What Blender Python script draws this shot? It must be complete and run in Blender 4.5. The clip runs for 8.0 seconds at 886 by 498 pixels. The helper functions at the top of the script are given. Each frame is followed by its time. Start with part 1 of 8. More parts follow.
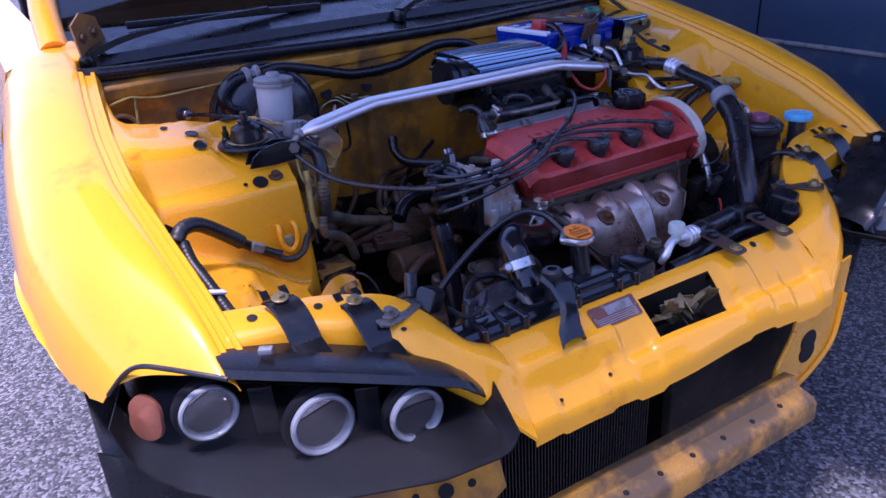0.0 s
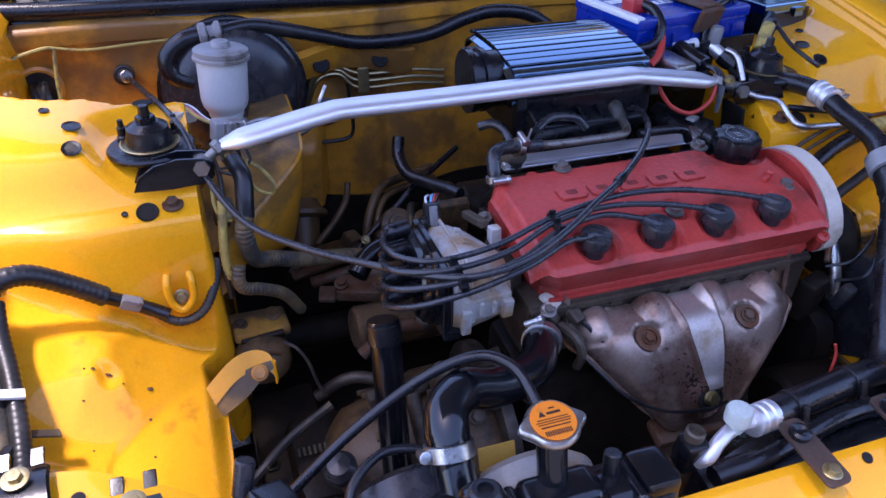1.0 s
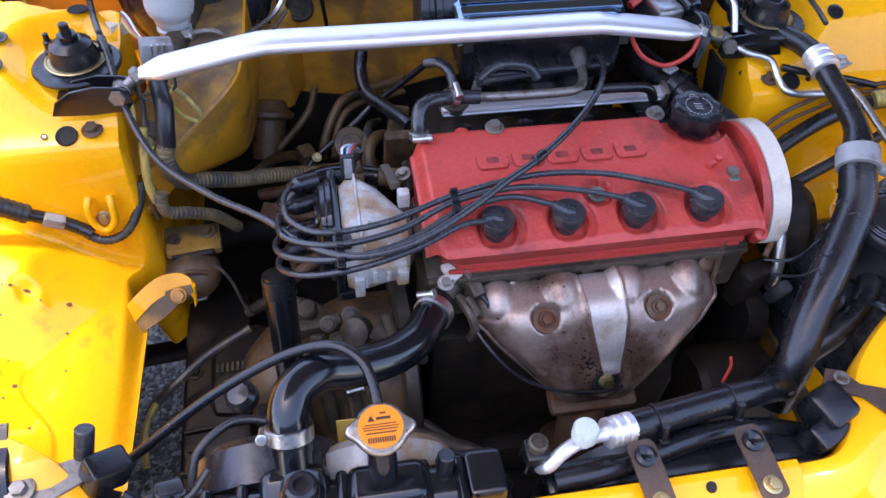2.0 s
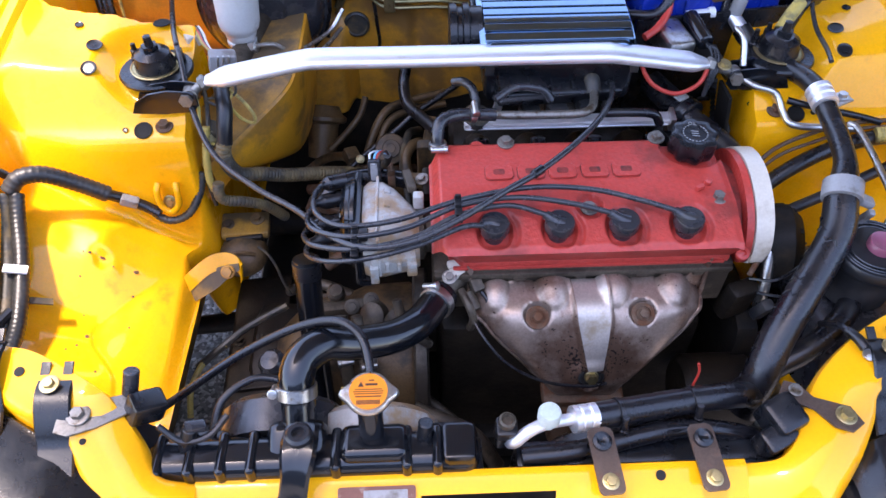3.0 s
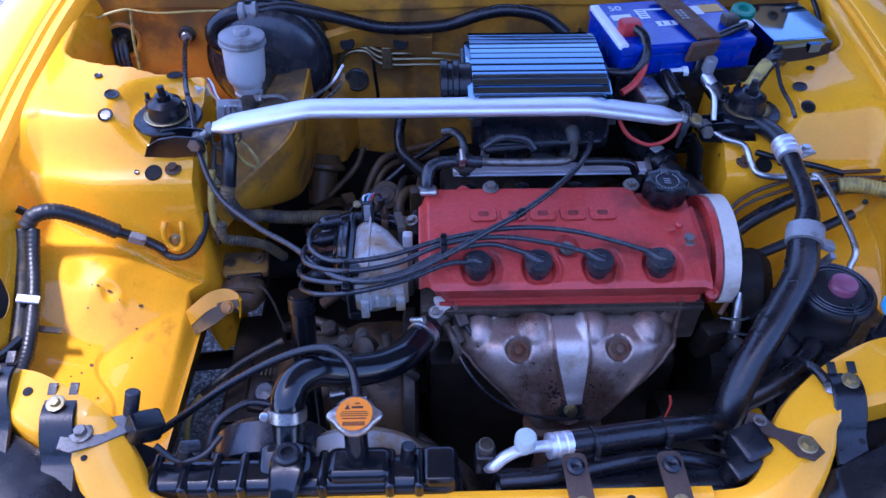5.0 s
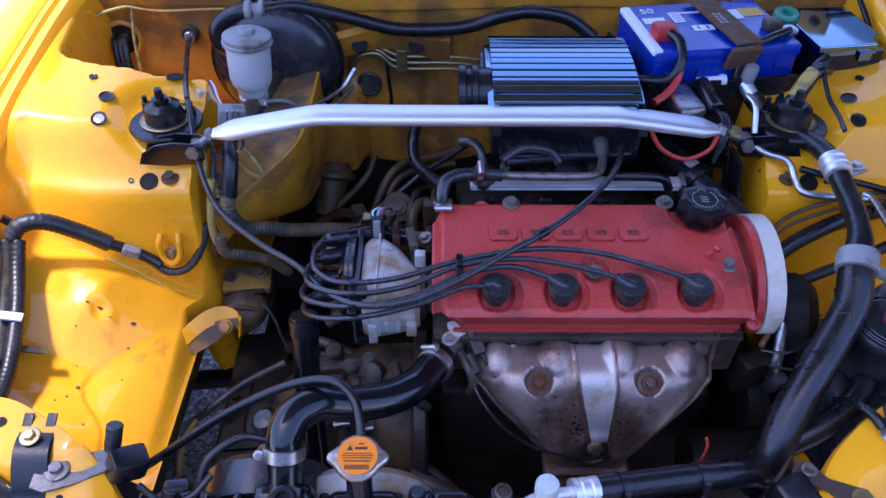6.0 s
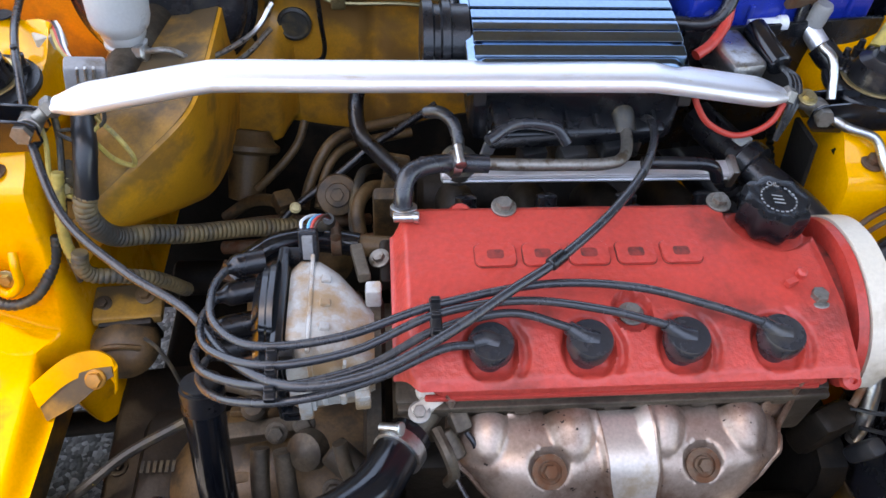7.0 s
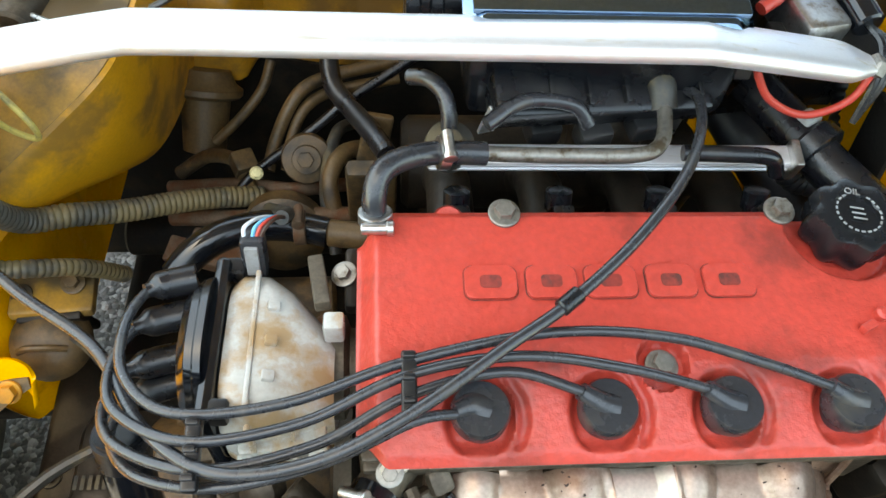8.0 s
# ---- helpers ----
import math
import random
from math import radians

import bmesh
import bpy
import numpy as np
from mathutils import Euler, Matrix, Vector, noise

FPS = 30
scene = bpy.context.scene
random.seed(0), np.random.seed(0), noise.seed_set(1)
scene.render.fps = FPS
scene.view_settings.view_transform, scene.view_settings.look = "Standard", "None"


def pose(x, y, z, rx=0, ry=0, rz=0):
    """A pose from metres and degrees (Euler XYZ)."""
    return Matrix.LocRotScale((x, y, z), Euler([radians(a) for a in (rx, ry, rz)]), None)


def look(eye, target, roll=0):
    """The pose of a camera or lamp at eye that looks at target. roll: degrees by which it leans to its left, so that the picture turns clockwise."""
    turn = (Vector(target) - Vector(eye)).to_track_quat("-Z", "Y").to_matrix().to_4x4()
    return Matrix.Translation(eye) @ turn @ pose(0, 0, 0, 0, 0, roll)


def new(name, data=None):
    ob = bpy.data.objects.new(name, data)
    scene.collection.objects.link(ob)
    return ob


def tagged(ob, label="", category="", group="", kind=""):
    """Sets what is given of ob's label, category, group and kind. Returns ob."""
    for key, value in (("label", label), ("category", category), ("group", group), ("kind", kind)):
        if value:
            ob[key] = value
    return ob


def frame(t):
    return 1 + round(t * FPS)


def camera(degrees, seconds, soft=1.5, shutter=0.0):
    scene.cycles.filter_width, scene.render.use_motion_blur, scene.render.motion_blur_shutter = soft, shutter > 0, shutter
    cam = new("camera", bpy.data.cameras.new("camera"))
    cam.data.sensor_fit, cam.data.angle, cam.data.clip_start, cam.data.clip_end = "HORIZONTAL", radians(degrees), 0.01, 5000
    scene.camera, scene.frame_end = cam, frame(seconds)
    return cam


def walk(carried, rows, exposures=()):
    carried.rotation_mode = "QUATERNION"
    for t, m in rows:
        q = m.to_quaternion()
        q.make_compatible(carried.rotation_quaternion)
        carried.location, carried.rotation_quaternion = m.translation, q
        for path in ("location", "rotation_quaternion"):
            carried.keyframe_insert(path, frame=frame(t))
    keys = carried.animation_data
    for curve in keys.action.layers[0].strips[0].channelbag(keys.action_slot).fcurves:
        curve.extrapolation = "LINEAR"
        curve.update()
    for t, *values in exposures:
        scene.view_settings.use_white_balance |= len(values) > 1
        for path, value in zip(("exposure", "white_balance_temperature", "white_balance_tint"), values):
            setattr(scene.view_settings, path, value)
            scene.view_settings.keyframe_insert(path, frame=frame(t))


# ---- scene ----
cam = camera(61.1, 8.0)
PATH = [
    (0, (-0.833, -0.756, 1.199), (0.073, 0.812, 0.351), -3.9),
    (0.3, (-0.72, -0.599, 1.2), (0.098, 0.972, 0.271), -3.1),
    (0.5, (-0.658, -0.508, 1.2), (0.103, 1.043, 0.193), -2.2),
    (1, (-0.396, -0.404, 1.222), (0.146, 1.201, 0.158), 0.3),
    (1.5, (-0.251, -0.355, 1.265), (0.102, 1.096, -0.066), 4.1),
    (1.7, (-0.22, -0.333, 1.301), (0.121, 1.041, -0.111), 4.0),
    (2.8, (-0.062, -0.418, 1.427), (-0.025, 0.96, -0.022), -1.5),
    (3, (-0.079, -0.44, 1.436), (-0.027, 0.954, 0.003), -0.2),
    (3.5, (-0.075, -0.481, 1.47), (-0.028, 0.973, 0.099), -0.3),
    (4, (-0.067, -0.512, 1.477), (-0.041, 0.988, 0.155), 0.0),
    (4.5, (-0.06, -0.517, 1.476), (-0.038, 0.982, 0.152), -0.4),
    (4.7, (-0.055, -0.513, 1.468), (-0.018, 0.985, 0.144), 0.1),
    (5.8, (-0.065, -0.483, 1.445), (-0.014, 1.035, 0.143), 0.2),
    (6, (-0.058, -0.427, 1.419), (-0.049, 1.081, 0.106), 0.3),
    (6.5, (-0.061, -0.281, 1.297), (-0.048, 1.144, -0.107), 3.3),
    (7, (-0.078, -0.122, 1.268), (0.091, 1.261, -0.167), 3.9),
    (7.5, (-0.055, -0.034, 1.245), (0.121, 1.269, -0.262), 5.3),
    (8, (-0.048, 0.053, 1.218), (0.108, 1.22, -0.399), 5.8),
]
EXPOSURES = [(0, 1.15, 5400, 48), (0.5, 1.28, 5600, 52), (1, 1.92, 6000, 34), (1.5, 2.47, 7000, 26), (3, 2.72, 7000, 24), (3.5, 2.5, 5100, 30), (4.5, 2.08, 5000, 34), (5.8, 1.88, 5200, 34), (6.2, 2.1, 6200, 34), (6.5, 2.6, 7200, 30), (7, 2.92, 8500, 15), (8, 3.3, 10700, 0)]
walk(cam, [(t, look(eye, target, roll)) for t, eye, target, roll in PATH], EXPOSURES)

# ---- daylight ----
SUN_EL, SUN_AZ = 76.0, 262.0     # degrees; azimuth clockwise from +y
world = bpy.data.worlds.new("world")
scene.world = world
world.use_nodes = True
wn = world.node_tree.nodes
wl = world.node_tree.links
wn.clear()
sky = wn.new("ShaderNodeTexSky")
sky.sky_type = "NISHITA"
sky.sun_disc = False
sky.dust_density = 1.0
sky.sun_elevation = radians(SUN_EL)
sky.sun_rotation = radians(SUN_AZ)
bg = wn.new("ShaderNodeBackground")
bg.inputs["Strength"].default_value = 0.15
wo = wn.new("ShaderNodeOutputWorld")
wl.new(sky.outputs[0], bg.inputs[0])
wl.new(bg.outputs[0], wo.inputs[0])

sun_data = bpy.data.lights.new("sun", "SUN")
sun_data.energy = 2.8
sun_data.angle = radians(8.0)
sun_data.color = (1.0, 0.95, 0.86)
sun = new("sun", sun_data)
sd = Vector((math.sin(radians(SUN_AZ)) * math.cos(radians(SUN_EL)), math.cos(radians(SUN_AZ)) * math.cos(radians(SUN_EL)), math.sin(radians(SUN_EL))))
sun.matrix_world = look(sd * 20, (0, 0, 0))

# ---- materials ----
def material(name, base, rough=0.5, metal=0.0, coat=0.0, dirt=None, dirt_amount=0.0, dirt_scale=9.0, grain=300.0,
             bump=0.0, bump_scale=400.0, rough_var=0.1, tone=0.08, stretch=(1, 1, 1), spec=0.5, pits=None, pit_scale=240.0):
    """A surface with a base colour, a soft tone drift, patchy dirt or wear, and fine relief."""
    m = bpy.data.materials.new(name)
    m.use_nodes = True
    n, l = m.node_tree.nodes, m.node_tree.links
    b = n["Principled BSDF"]
    b.inputs["Metallic"].default_value = metal
    b.inputs["Specular IOR Level"].default_value = spec
    if coat:
        b.inputs["Coat Weight"].default_value = coat
        b.inputs["Coat Roughness"].default_value = 0.05
        b.inputs["Coat IOR"].default_value = 1.38
    tc = n.new("ShaderNodeTexCoord")
    geo = n.new("ShaderNodeNewGeometry")
    mp = n.new("ShaderNodeMapping")
    mp.inputs["Scale"].default_value = stretch
    l.new(geo.outputs["Position"], mp.inputs["Vector"])
    big = n.new("ShaderNodeTexNoise")
    big.inputs["Scale"].default_value = dirt_scale
    big.inputs["Detail"].default_value = 8.0
    big.inputs["Roughness"].default_value = 0.62
    l.new(mp.outputs[0], big.inputs["Vector"])
    fine = n.new("ShaderNodeTexNoise")
    fine.inputs["Scale"].default_value = grain
    fine.inputs["Detail"].default_value = 3.0
    l.new(mp.outputs[0], fine.inputs["Vector"])
    # tone drift
    hsv = n.new("ShaderNodeHueSaturation")
    hsv.inputs["Color"].default_value = (*base, 1)
    r = n.new("ShaderNodeMapRange")
    r.inputs["From Min"].default_value, r.inputs["From Max"].default_value = 0.3, 0.7
    r.inputs["To Min"].default_value, r.inputs["To Max"].default_value = 1 - tone, 1 + tone
    l.new(fine.outputs["Fac"], r.inputs["Value"])
    l.new(r.outputs[0], hsv.inputs["Value"])
    col = hsv.outputs[0]
    if dirt:
        ramp = n.new("ShaderNodeMapRange")
        ramp.interpolation_type = "SMOOTHSTEP"
        ramp.inputs["From Min"].default_value, ramp.inputs["From Max"].default_value = 0.62 - 0.34 * dirt_amount, 0.80 - 0.34 * dirt_amount
        l.new(big.outputs["Fac"], ramp.inputs["Value"])
        mix = n.new("ShaderNodeMix")
        mix.data_type = "RGBA"
        mix.inputs[7].default_value = (*dirt, 1)
        l.new(ramp.outputs[0], mix.inputs[0])
        l.new(col, mix.inputs[6])
        col = mix.outputs[2]
    if pits:
        # scabs and chips that gather in patches
        pn = n.new("ShaderNodeTexNoise")
        pn.inputs["Scale"].default_value = pit_scale
        pn.inputs["Detail"].default_value = 2.0
        l.new(mp.outputs[0], pn.inputs["Vector"])
        add = n.new("ShaderNodeMath")
        add.operation = "MULTIPLY_ADD"
        add.inputs[1].default_value = 0.8
        l.new(big.outputs["Fac"], add.inputs[0])
        l.new(pn.outputs["Fac"], add.inputs[2])
        pr = n.new("ShaderNodeMapRange")
        pr.inputs["From Min"].default_value, pr.inputs["From Max"].default_value = 1.10, 1.15
        l.new(add.outputs[0], pr.inputs["Value"])
        pm = n.new("ShaderNodeMix")
        pm.data_type = "RGBA"
        pm.inputs[7].default_value = (*pits, 1)
        l.new(pr.outputs[0], pm.inputs[0])
        l.new(col, pm.inputs[6])
        col = pm.outputs[2]
    l.new(col, b.inputs["Base Color"])
    rr = n.new("ShaderNodeMapRange")
    rr.inputs["From Min"].default_value, rr.inputs["From Max"].default_value = 0.3, 0.7
    rr.inputs["To Min"].default_value = max(0.02, rough - rough_var)
    rr.inputs["To Max"].default_value = min(1.0, rough + rough_var)
    l.new(big.outputs["Fac"], rr.inputs["Value"])
    l.new(rr.outputs[0], b.inputs["Roughness"])
    if bump:
        bn = n.new("ShaderNodeTexNoise")
        bn.inputs["Scale"].default_value = bump_scale
        bn.inputs["Detail"].default_value = 4.0
        l.new(mp.outputs[0], bn.inputs["Vector"])
        bp = n.new("ShaderNodeBump")
        bp.inputs["Strength"].default_value = bump
        bp.inputs["Distance"].default_value = 0.002
        l.new(bn.outputs["Fac"], bp.inputs["Height"])
        l.new(bp.outputs[0], b.inputs["Normal"])
    return m


YEL = (0.95, 0.41, 0.005)
M = {}
M["yellow"] = material("yellow_paint", YEL, 0.36, coat=1.0, spec=0.15, dirt=(0.60, 0.235, 0.012), dirt_amount=0.10, dirt_scale=7, bump=0.04, bump_scale=60, tone=0.03)
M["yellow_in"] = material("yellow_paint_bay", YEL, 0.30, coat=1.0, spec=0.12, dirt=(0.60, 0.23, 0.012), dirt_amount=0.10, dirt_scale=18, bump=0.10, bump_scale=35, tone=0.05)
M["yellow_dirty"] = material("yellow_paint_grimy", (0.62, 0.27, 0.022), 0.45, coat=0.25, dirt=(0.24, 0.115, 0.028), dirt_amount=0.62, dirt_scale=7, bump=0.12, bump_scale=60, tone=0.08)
M["yellow_dusty"] = material("yellow_paint_under_dust", (0.74, 0.325, 0.018), 0.42, coat=0.3, dirt=(0.34, 0.165, 0.03), dirt_amount=0.42, dirt_scale=12, bump=0.12, bump_scale=50, tone=0.06)
M["yellow_grime"] = material("yellow_paint_under_road_film", (0.40, 0.20, 0.03), 0.5, dirt=(0.10, 0.065, 0.03), dirt_amount=0.7, dirt_scale=9, bump=0.2, bump_scale=60, tone=0.12)
M["red"] = material("red_crackle_paint", (0.49, 0.048, 0.034), 0.40, dirt=(0.24, 0.028, 0.019), dirt_amount=0.36, dirt_scale=12, bump=0.55, bump_scale=170, tone=0.10, grain=160)
# darker red: grime round the blocks, and shade put into the end groove
M["red_grime_shade"] = material("red_paint_grime_and_shade", (0.24, 0.026, 0.018), 0.55, dirt=(0.09, 0.02, 0.014), dirt_amount=0.45, dirt_scale=60, bump=0.5, bump_scale=170, tone=0.15)
M["black"] = material("black_plastic", (0.006, 0.007, 0.009), 0.28, spec=0.5, dirt=(0.018, 0.017, 0.016), dirt_amount=0.2, dirt_scale=25, bump=0.08, bump_scale=300, tone=0.15)
M["gloss_black"] = material("gloss_black_plastic", (0.005, 0.006, 0.008), 0.17, spec=0.6, dirt=(0.02, 0.02, 0.02), dirt_amount=0.2, dirt_scale=30, bump=0.06, bump_scale=90, tone=0.15)
# polished black lids; the blue base paints in the sky they mirror
M["lid_sky_tint"] = material("black_lid_sky_tint", (0.17, 0.26, 0.36), 0.07, metal=1.0, bump=0.02, bump_scale=50, tone=0.1, rough_var=0.03)
M["rubber"] = material("black_rubber", (0.008, 0.008, 0.010), 0.29, spec=0.55, dirt=(0.020, 0.019, 0.017), dirt_amount=0.22, dirt_scale=30, bump=0.12, bump_scale=250, tone=0.15)
M["dusty_black"] = material("dusty_black_finish", (0.012, 0.013, 0.015), 0.42, dirt=(0.035, 0.034, 0.034), dirt_amount=0.45, dirt_scale=12, bump=0.1, bump_scale=160, tone=0.15)
M["lamp_black"] = material("matt_black_lamp_liner", (0.006, 0.006, 0.007), 0.6, spec=0.2, tone=0.1)
M["port_cap"] = material("pale_green_plastic", (0.50, 0.56, 0.50), 0.4, dirt=(0.35, 0.38, 0.33), dirt_amount=0.2, dirt_scale=60, tone=0.05)
M["rubber_grey"] = material("worn_grey_rubber", (0.024, 0.025, 0.029), 0.26, spec=0.6, dirt=(0.055, 0.05, 0.043), dirt_amount=0.25, dirt_scale=35, bump=0.12, bump_scale=300, tone=0.12)
M["conduit"] = material("dusty_conduit", (0.032, 0.030, 0.026), 0.5, dirt=(0.10, 0.075, 0.04), dirt_amount=0.45, dirt_scale=30, bump=0.1, tone=0.15)
M["tan_conduit"] = material("dust_covered_conduit", (0.065, 0.058, 0.044), 0.55, dirt=(0.18, 0.13, 0.06), dirt_amount=0.55, dirt_scale=22, bump=0.1, tone=0.15)
M["alu"] = material("satin_aluminium", (0.86, 0.86, 0.88), 0.46, metal=0.9, dirt=(0.72, 0.67, 0.60), dirt_amount=0.2, dirt_scale=22, grain=200, stretch=(1, 8, 8), bump=0.03, bump_scale=200, tone=0.03, rough_var=0.06)
M["steel"] = material("zinc_steel", (0.55, 0.55, 0.54), 0.34, metal=1.0, dirt=(0.30, 0.24, 0.17), dirt_amount=0.3, dirt_scale=60, bump=0.08, tone=0.1)
M["dull_steel"] = material("dull_oxidised_steel", (0.26, 0.245, 0.22), 0.5, metal=0.85, dirt=(0.12, 0.09, 0.06), dirt_amount=0.35, dirt_scale=70, bump=0.1, tone=0.12)
M["gold_zinc"] = material("yellow_zinc", (0.46, 0.38, 0.20), 0.42, metal=1.0, dirt=(0.3, 0.22, 0.1), dirt_amount=0.2, dirt_scale=80, tone=0.1)
M["brown"] = material("brown_oil_film", (0.115, 0.066, 0.026), 0.5, dirt=(0.035, 0.022, 0.011), dirt_amount=0.5, dirt_scale=24, bump=0.3, bump_scale=120, tone=0.2)
M["rusty"] = material("rusty_steel", (0.13, 0.08, 0.05), 0.7, metal=0.4, dirt=(0.13, 0.05, 0.02), dirt_amount=0.5, dirt_scale=50, bump=0.3, bump_scale=200, tone=0.2)
M["bronze"] = material("dark_bronze_steel", (0.10, 0.068, 0.052), 0.42, metal=0.4, dirt=(0.13, 0.065, 0.04), dirt_amount=0.3, dirt_scale=50, bump=0.15, bump_scale=200, tone=0.15)
M["shield"] = material("heat_stained_steel", (0.40, 0.30, 0.24), 0.38, metal=0.70, pits=(0.022, 0.014, 0.012), dirt=(0.17, 0.098, 0.066), dirt_amount=0.55, dirt_scale=11, bump=0.12, bump_scale=160, tone=0.12)
M["shield_bright"] = material("bright_pressed_steel", (0.53, 0.46, 0.40), 0.42, metal=0.75, dirt=(0.40, 0.30, 0.2), dirt_amount=0.2, dirt_scale=20, bump=0.1, bump_scale=160, tone=0.1)
M["cast"] = material("grimy_cast_aluminium", (0.10, 0.079, 0.056), 0.5, metal=0.4, dirt=(0.045, 0.034, 0.024), dirt_amount=0.55, dirt_scale=18, bump=0.4, bump_scale=110, tone=0.2)
# oily metal, its base taken darker to hold the deep bay's shade
M["cast_dark"] = material("oily_cast_metal_shaded", (0.022, 0.016, 0.011), 0.5, metal=0.2, spec=0.3, dirt=(0.010, 0.008, 0.006), dirt_amount=0.5, dirt_scale=14, bump=0.5, bump_scale=80, tone=0.25)
M["grime"] = material("dark_grimy_metal", (0.010, 0.009, 0.008), 0.6, metal=0.1, spec=0.25, dirt=(0.032, 0.024, 0.016), dirt_amount=0.4, dirt_scale=15, bump=0.4, bump_scale=70, tone=0.25)
M["milky"] = material("yellowed_milky_plastic", (0.43, 0.425, 0.40), 0.26, dirt=(0.33, 0.215, 0.115), dirt_amount=0.56, dirt_scale=24, bump=0.05, tone=0.06)
M["white_plastic"] = material("white_plastic", (0.52, 0.53, 0.52), 0.36, dirt=(0.45, 0.42, 0.36), dirt_amount=0.2, dirt_scale=20, bump=0.03, tone=0.04)
M["ring_plastic"] = material("frosted_ring_plastic", (0.29, 0.30, 0.31), 0.25, spec=0.7, tone=0.04)
M["cream"] = material("cream_plastic", (0.60, 0.54, 0.44), 0.42, dirt=(0.4, 0.33, 0.24), dirt_amount=0.22, dirt_scale=16, bump=0.06, tone=0.05)
M["blue"] = material("blue_plastic", (0.003, 0.028, 0.30), 0.25, dirt=(0.01, 0.03, 0.2), dirt_amount=0.15, dirt_scale=18, tone=0.05)
M["label_white"] = material("white_print", (0.7, 0.72, 0.74), 0.4, dirt=(0.45, 0.45, 0.45), dirt_amount=0.2, tone=0.05)
M["label_tan"] = material("tan_print", (0.55, 0.33, 0.06), 0.45, tone=0.06)
M["orange"] = material("orange_sticker", (0.92, 0.25, 0.015), 0.38, dirt=(0.6, 0.17, 0.02), dirt_amount=0.15, dirt_scale=60, tone=0.03)
M["print_dark"] = material("dark_print", (0.05, 0.02, 0.012), 0.5, tone=0.05)
M["brownplate"] = material("brown_data_plate", (0.15, 0.055, 0.035), 0.55, dirt=(0.3, 0.2, 0.16), dirt_amount=0.25, dirt_scale=40, tone=0.08)
M["redplastic"] = material("red_plastic", (0.42, 0.025, 0.025), 0.4, dirt=(0.2, 0.03, 0.03), dirt_amount=0.25, dirt_scale=30, tone=0.06)
M["redwire"] = material("red_cable", (0.50, 0.045, 0.03), 0.4, tone=0.06)
M["yellowwire"] = material("yellow_sleeve", (0.44, 0.33, 0.08), 0.5, dirt=(0.2, 0.16, 0.06), dirt_amount=0.4, dirt_scale=50, tone=0.08)
M["green"] = material("green_plastic", (0.015, 0.20, 0.12), 0.35, tone=0.06)
M["skyblue"] = material("blue_cap_plastic", (0.10, 0.42, 0.66), 0.35, tone=0.05)
M["purple"] = material("faded_purple_plastic", (0.24, 0.07, 0.11), 0.42, dirt=(0.3, 0.16, 0.18), dirt_amount=0.3, dirt_scale=60, tone=0.06)
M["greyplastic"] = material("grey_plastic", (0.25, 0.25, 0.25), 0.45, dirt=(0.12, 0.1, 0.08), dirt_amount=0.35, dirt_scale=30, tone=0.06)
M["amber"] = material("amber_lens", (0.26, 0.085, 0.045), 0.3, tone=0.05)
M["chrome"] = material("chrome", (0.8, 0.8, 0.82), 0.08, metal=1.0, tone=0.02, rough_var=0.03)
M["reflector"] = material("vacuum_metal_reflector", (0.86, 0.86, 0.88), 0.14, metal=1.0, tone=0.05, bump=0.25, bump_scale=120)
M["void"] = material("dark_cavity", (0.006, 0.006, 0.006), 0.8, tone=0.1)
M["tyre"] = material("tyre_rubber", (0.02, 0.02, 0.021), 0.75, dirt=(0.06, 0.055, 0.05), dirt_amount=0.4, dirt_scale=20, bump=0.2, tone=0.15)
M["bluepaint"] = material("blue_grey_paint", (0.018, 0.050, 0.10), 0.42, coat=0.2, dirt=(0.06, 0.09, 0.12), dirt_amount=0.2, dirt_scale=6, bump=0.02, tone=0.05)
M["ceiling"] = material("shade_roof_sheet", (0.20, 0.20, 0.195), 0.6, dirt=(0.12, 0.115, 0.11), dirt_amount=0.3, dirt_scale=2, tone=0.05)
M["bluewall"] = material("blue_grey_render", (0.10, 0.125, 0.16), 0.85, dirt=(0.06, 0.075, 0.10), dirt_amount=0.35, dirt_scale=2, bump=0.3, bump_scale=90, tone=0.08)
M["foil"] = material("crumpled_dark_foil", (0.14, 0.115, 0.05), 0.5, metal=0.25, dirt=(0.04, 0.035, 0.02), dirt_amount=0.4, dirt_scale=40, bump=0.3, tone=0.15)


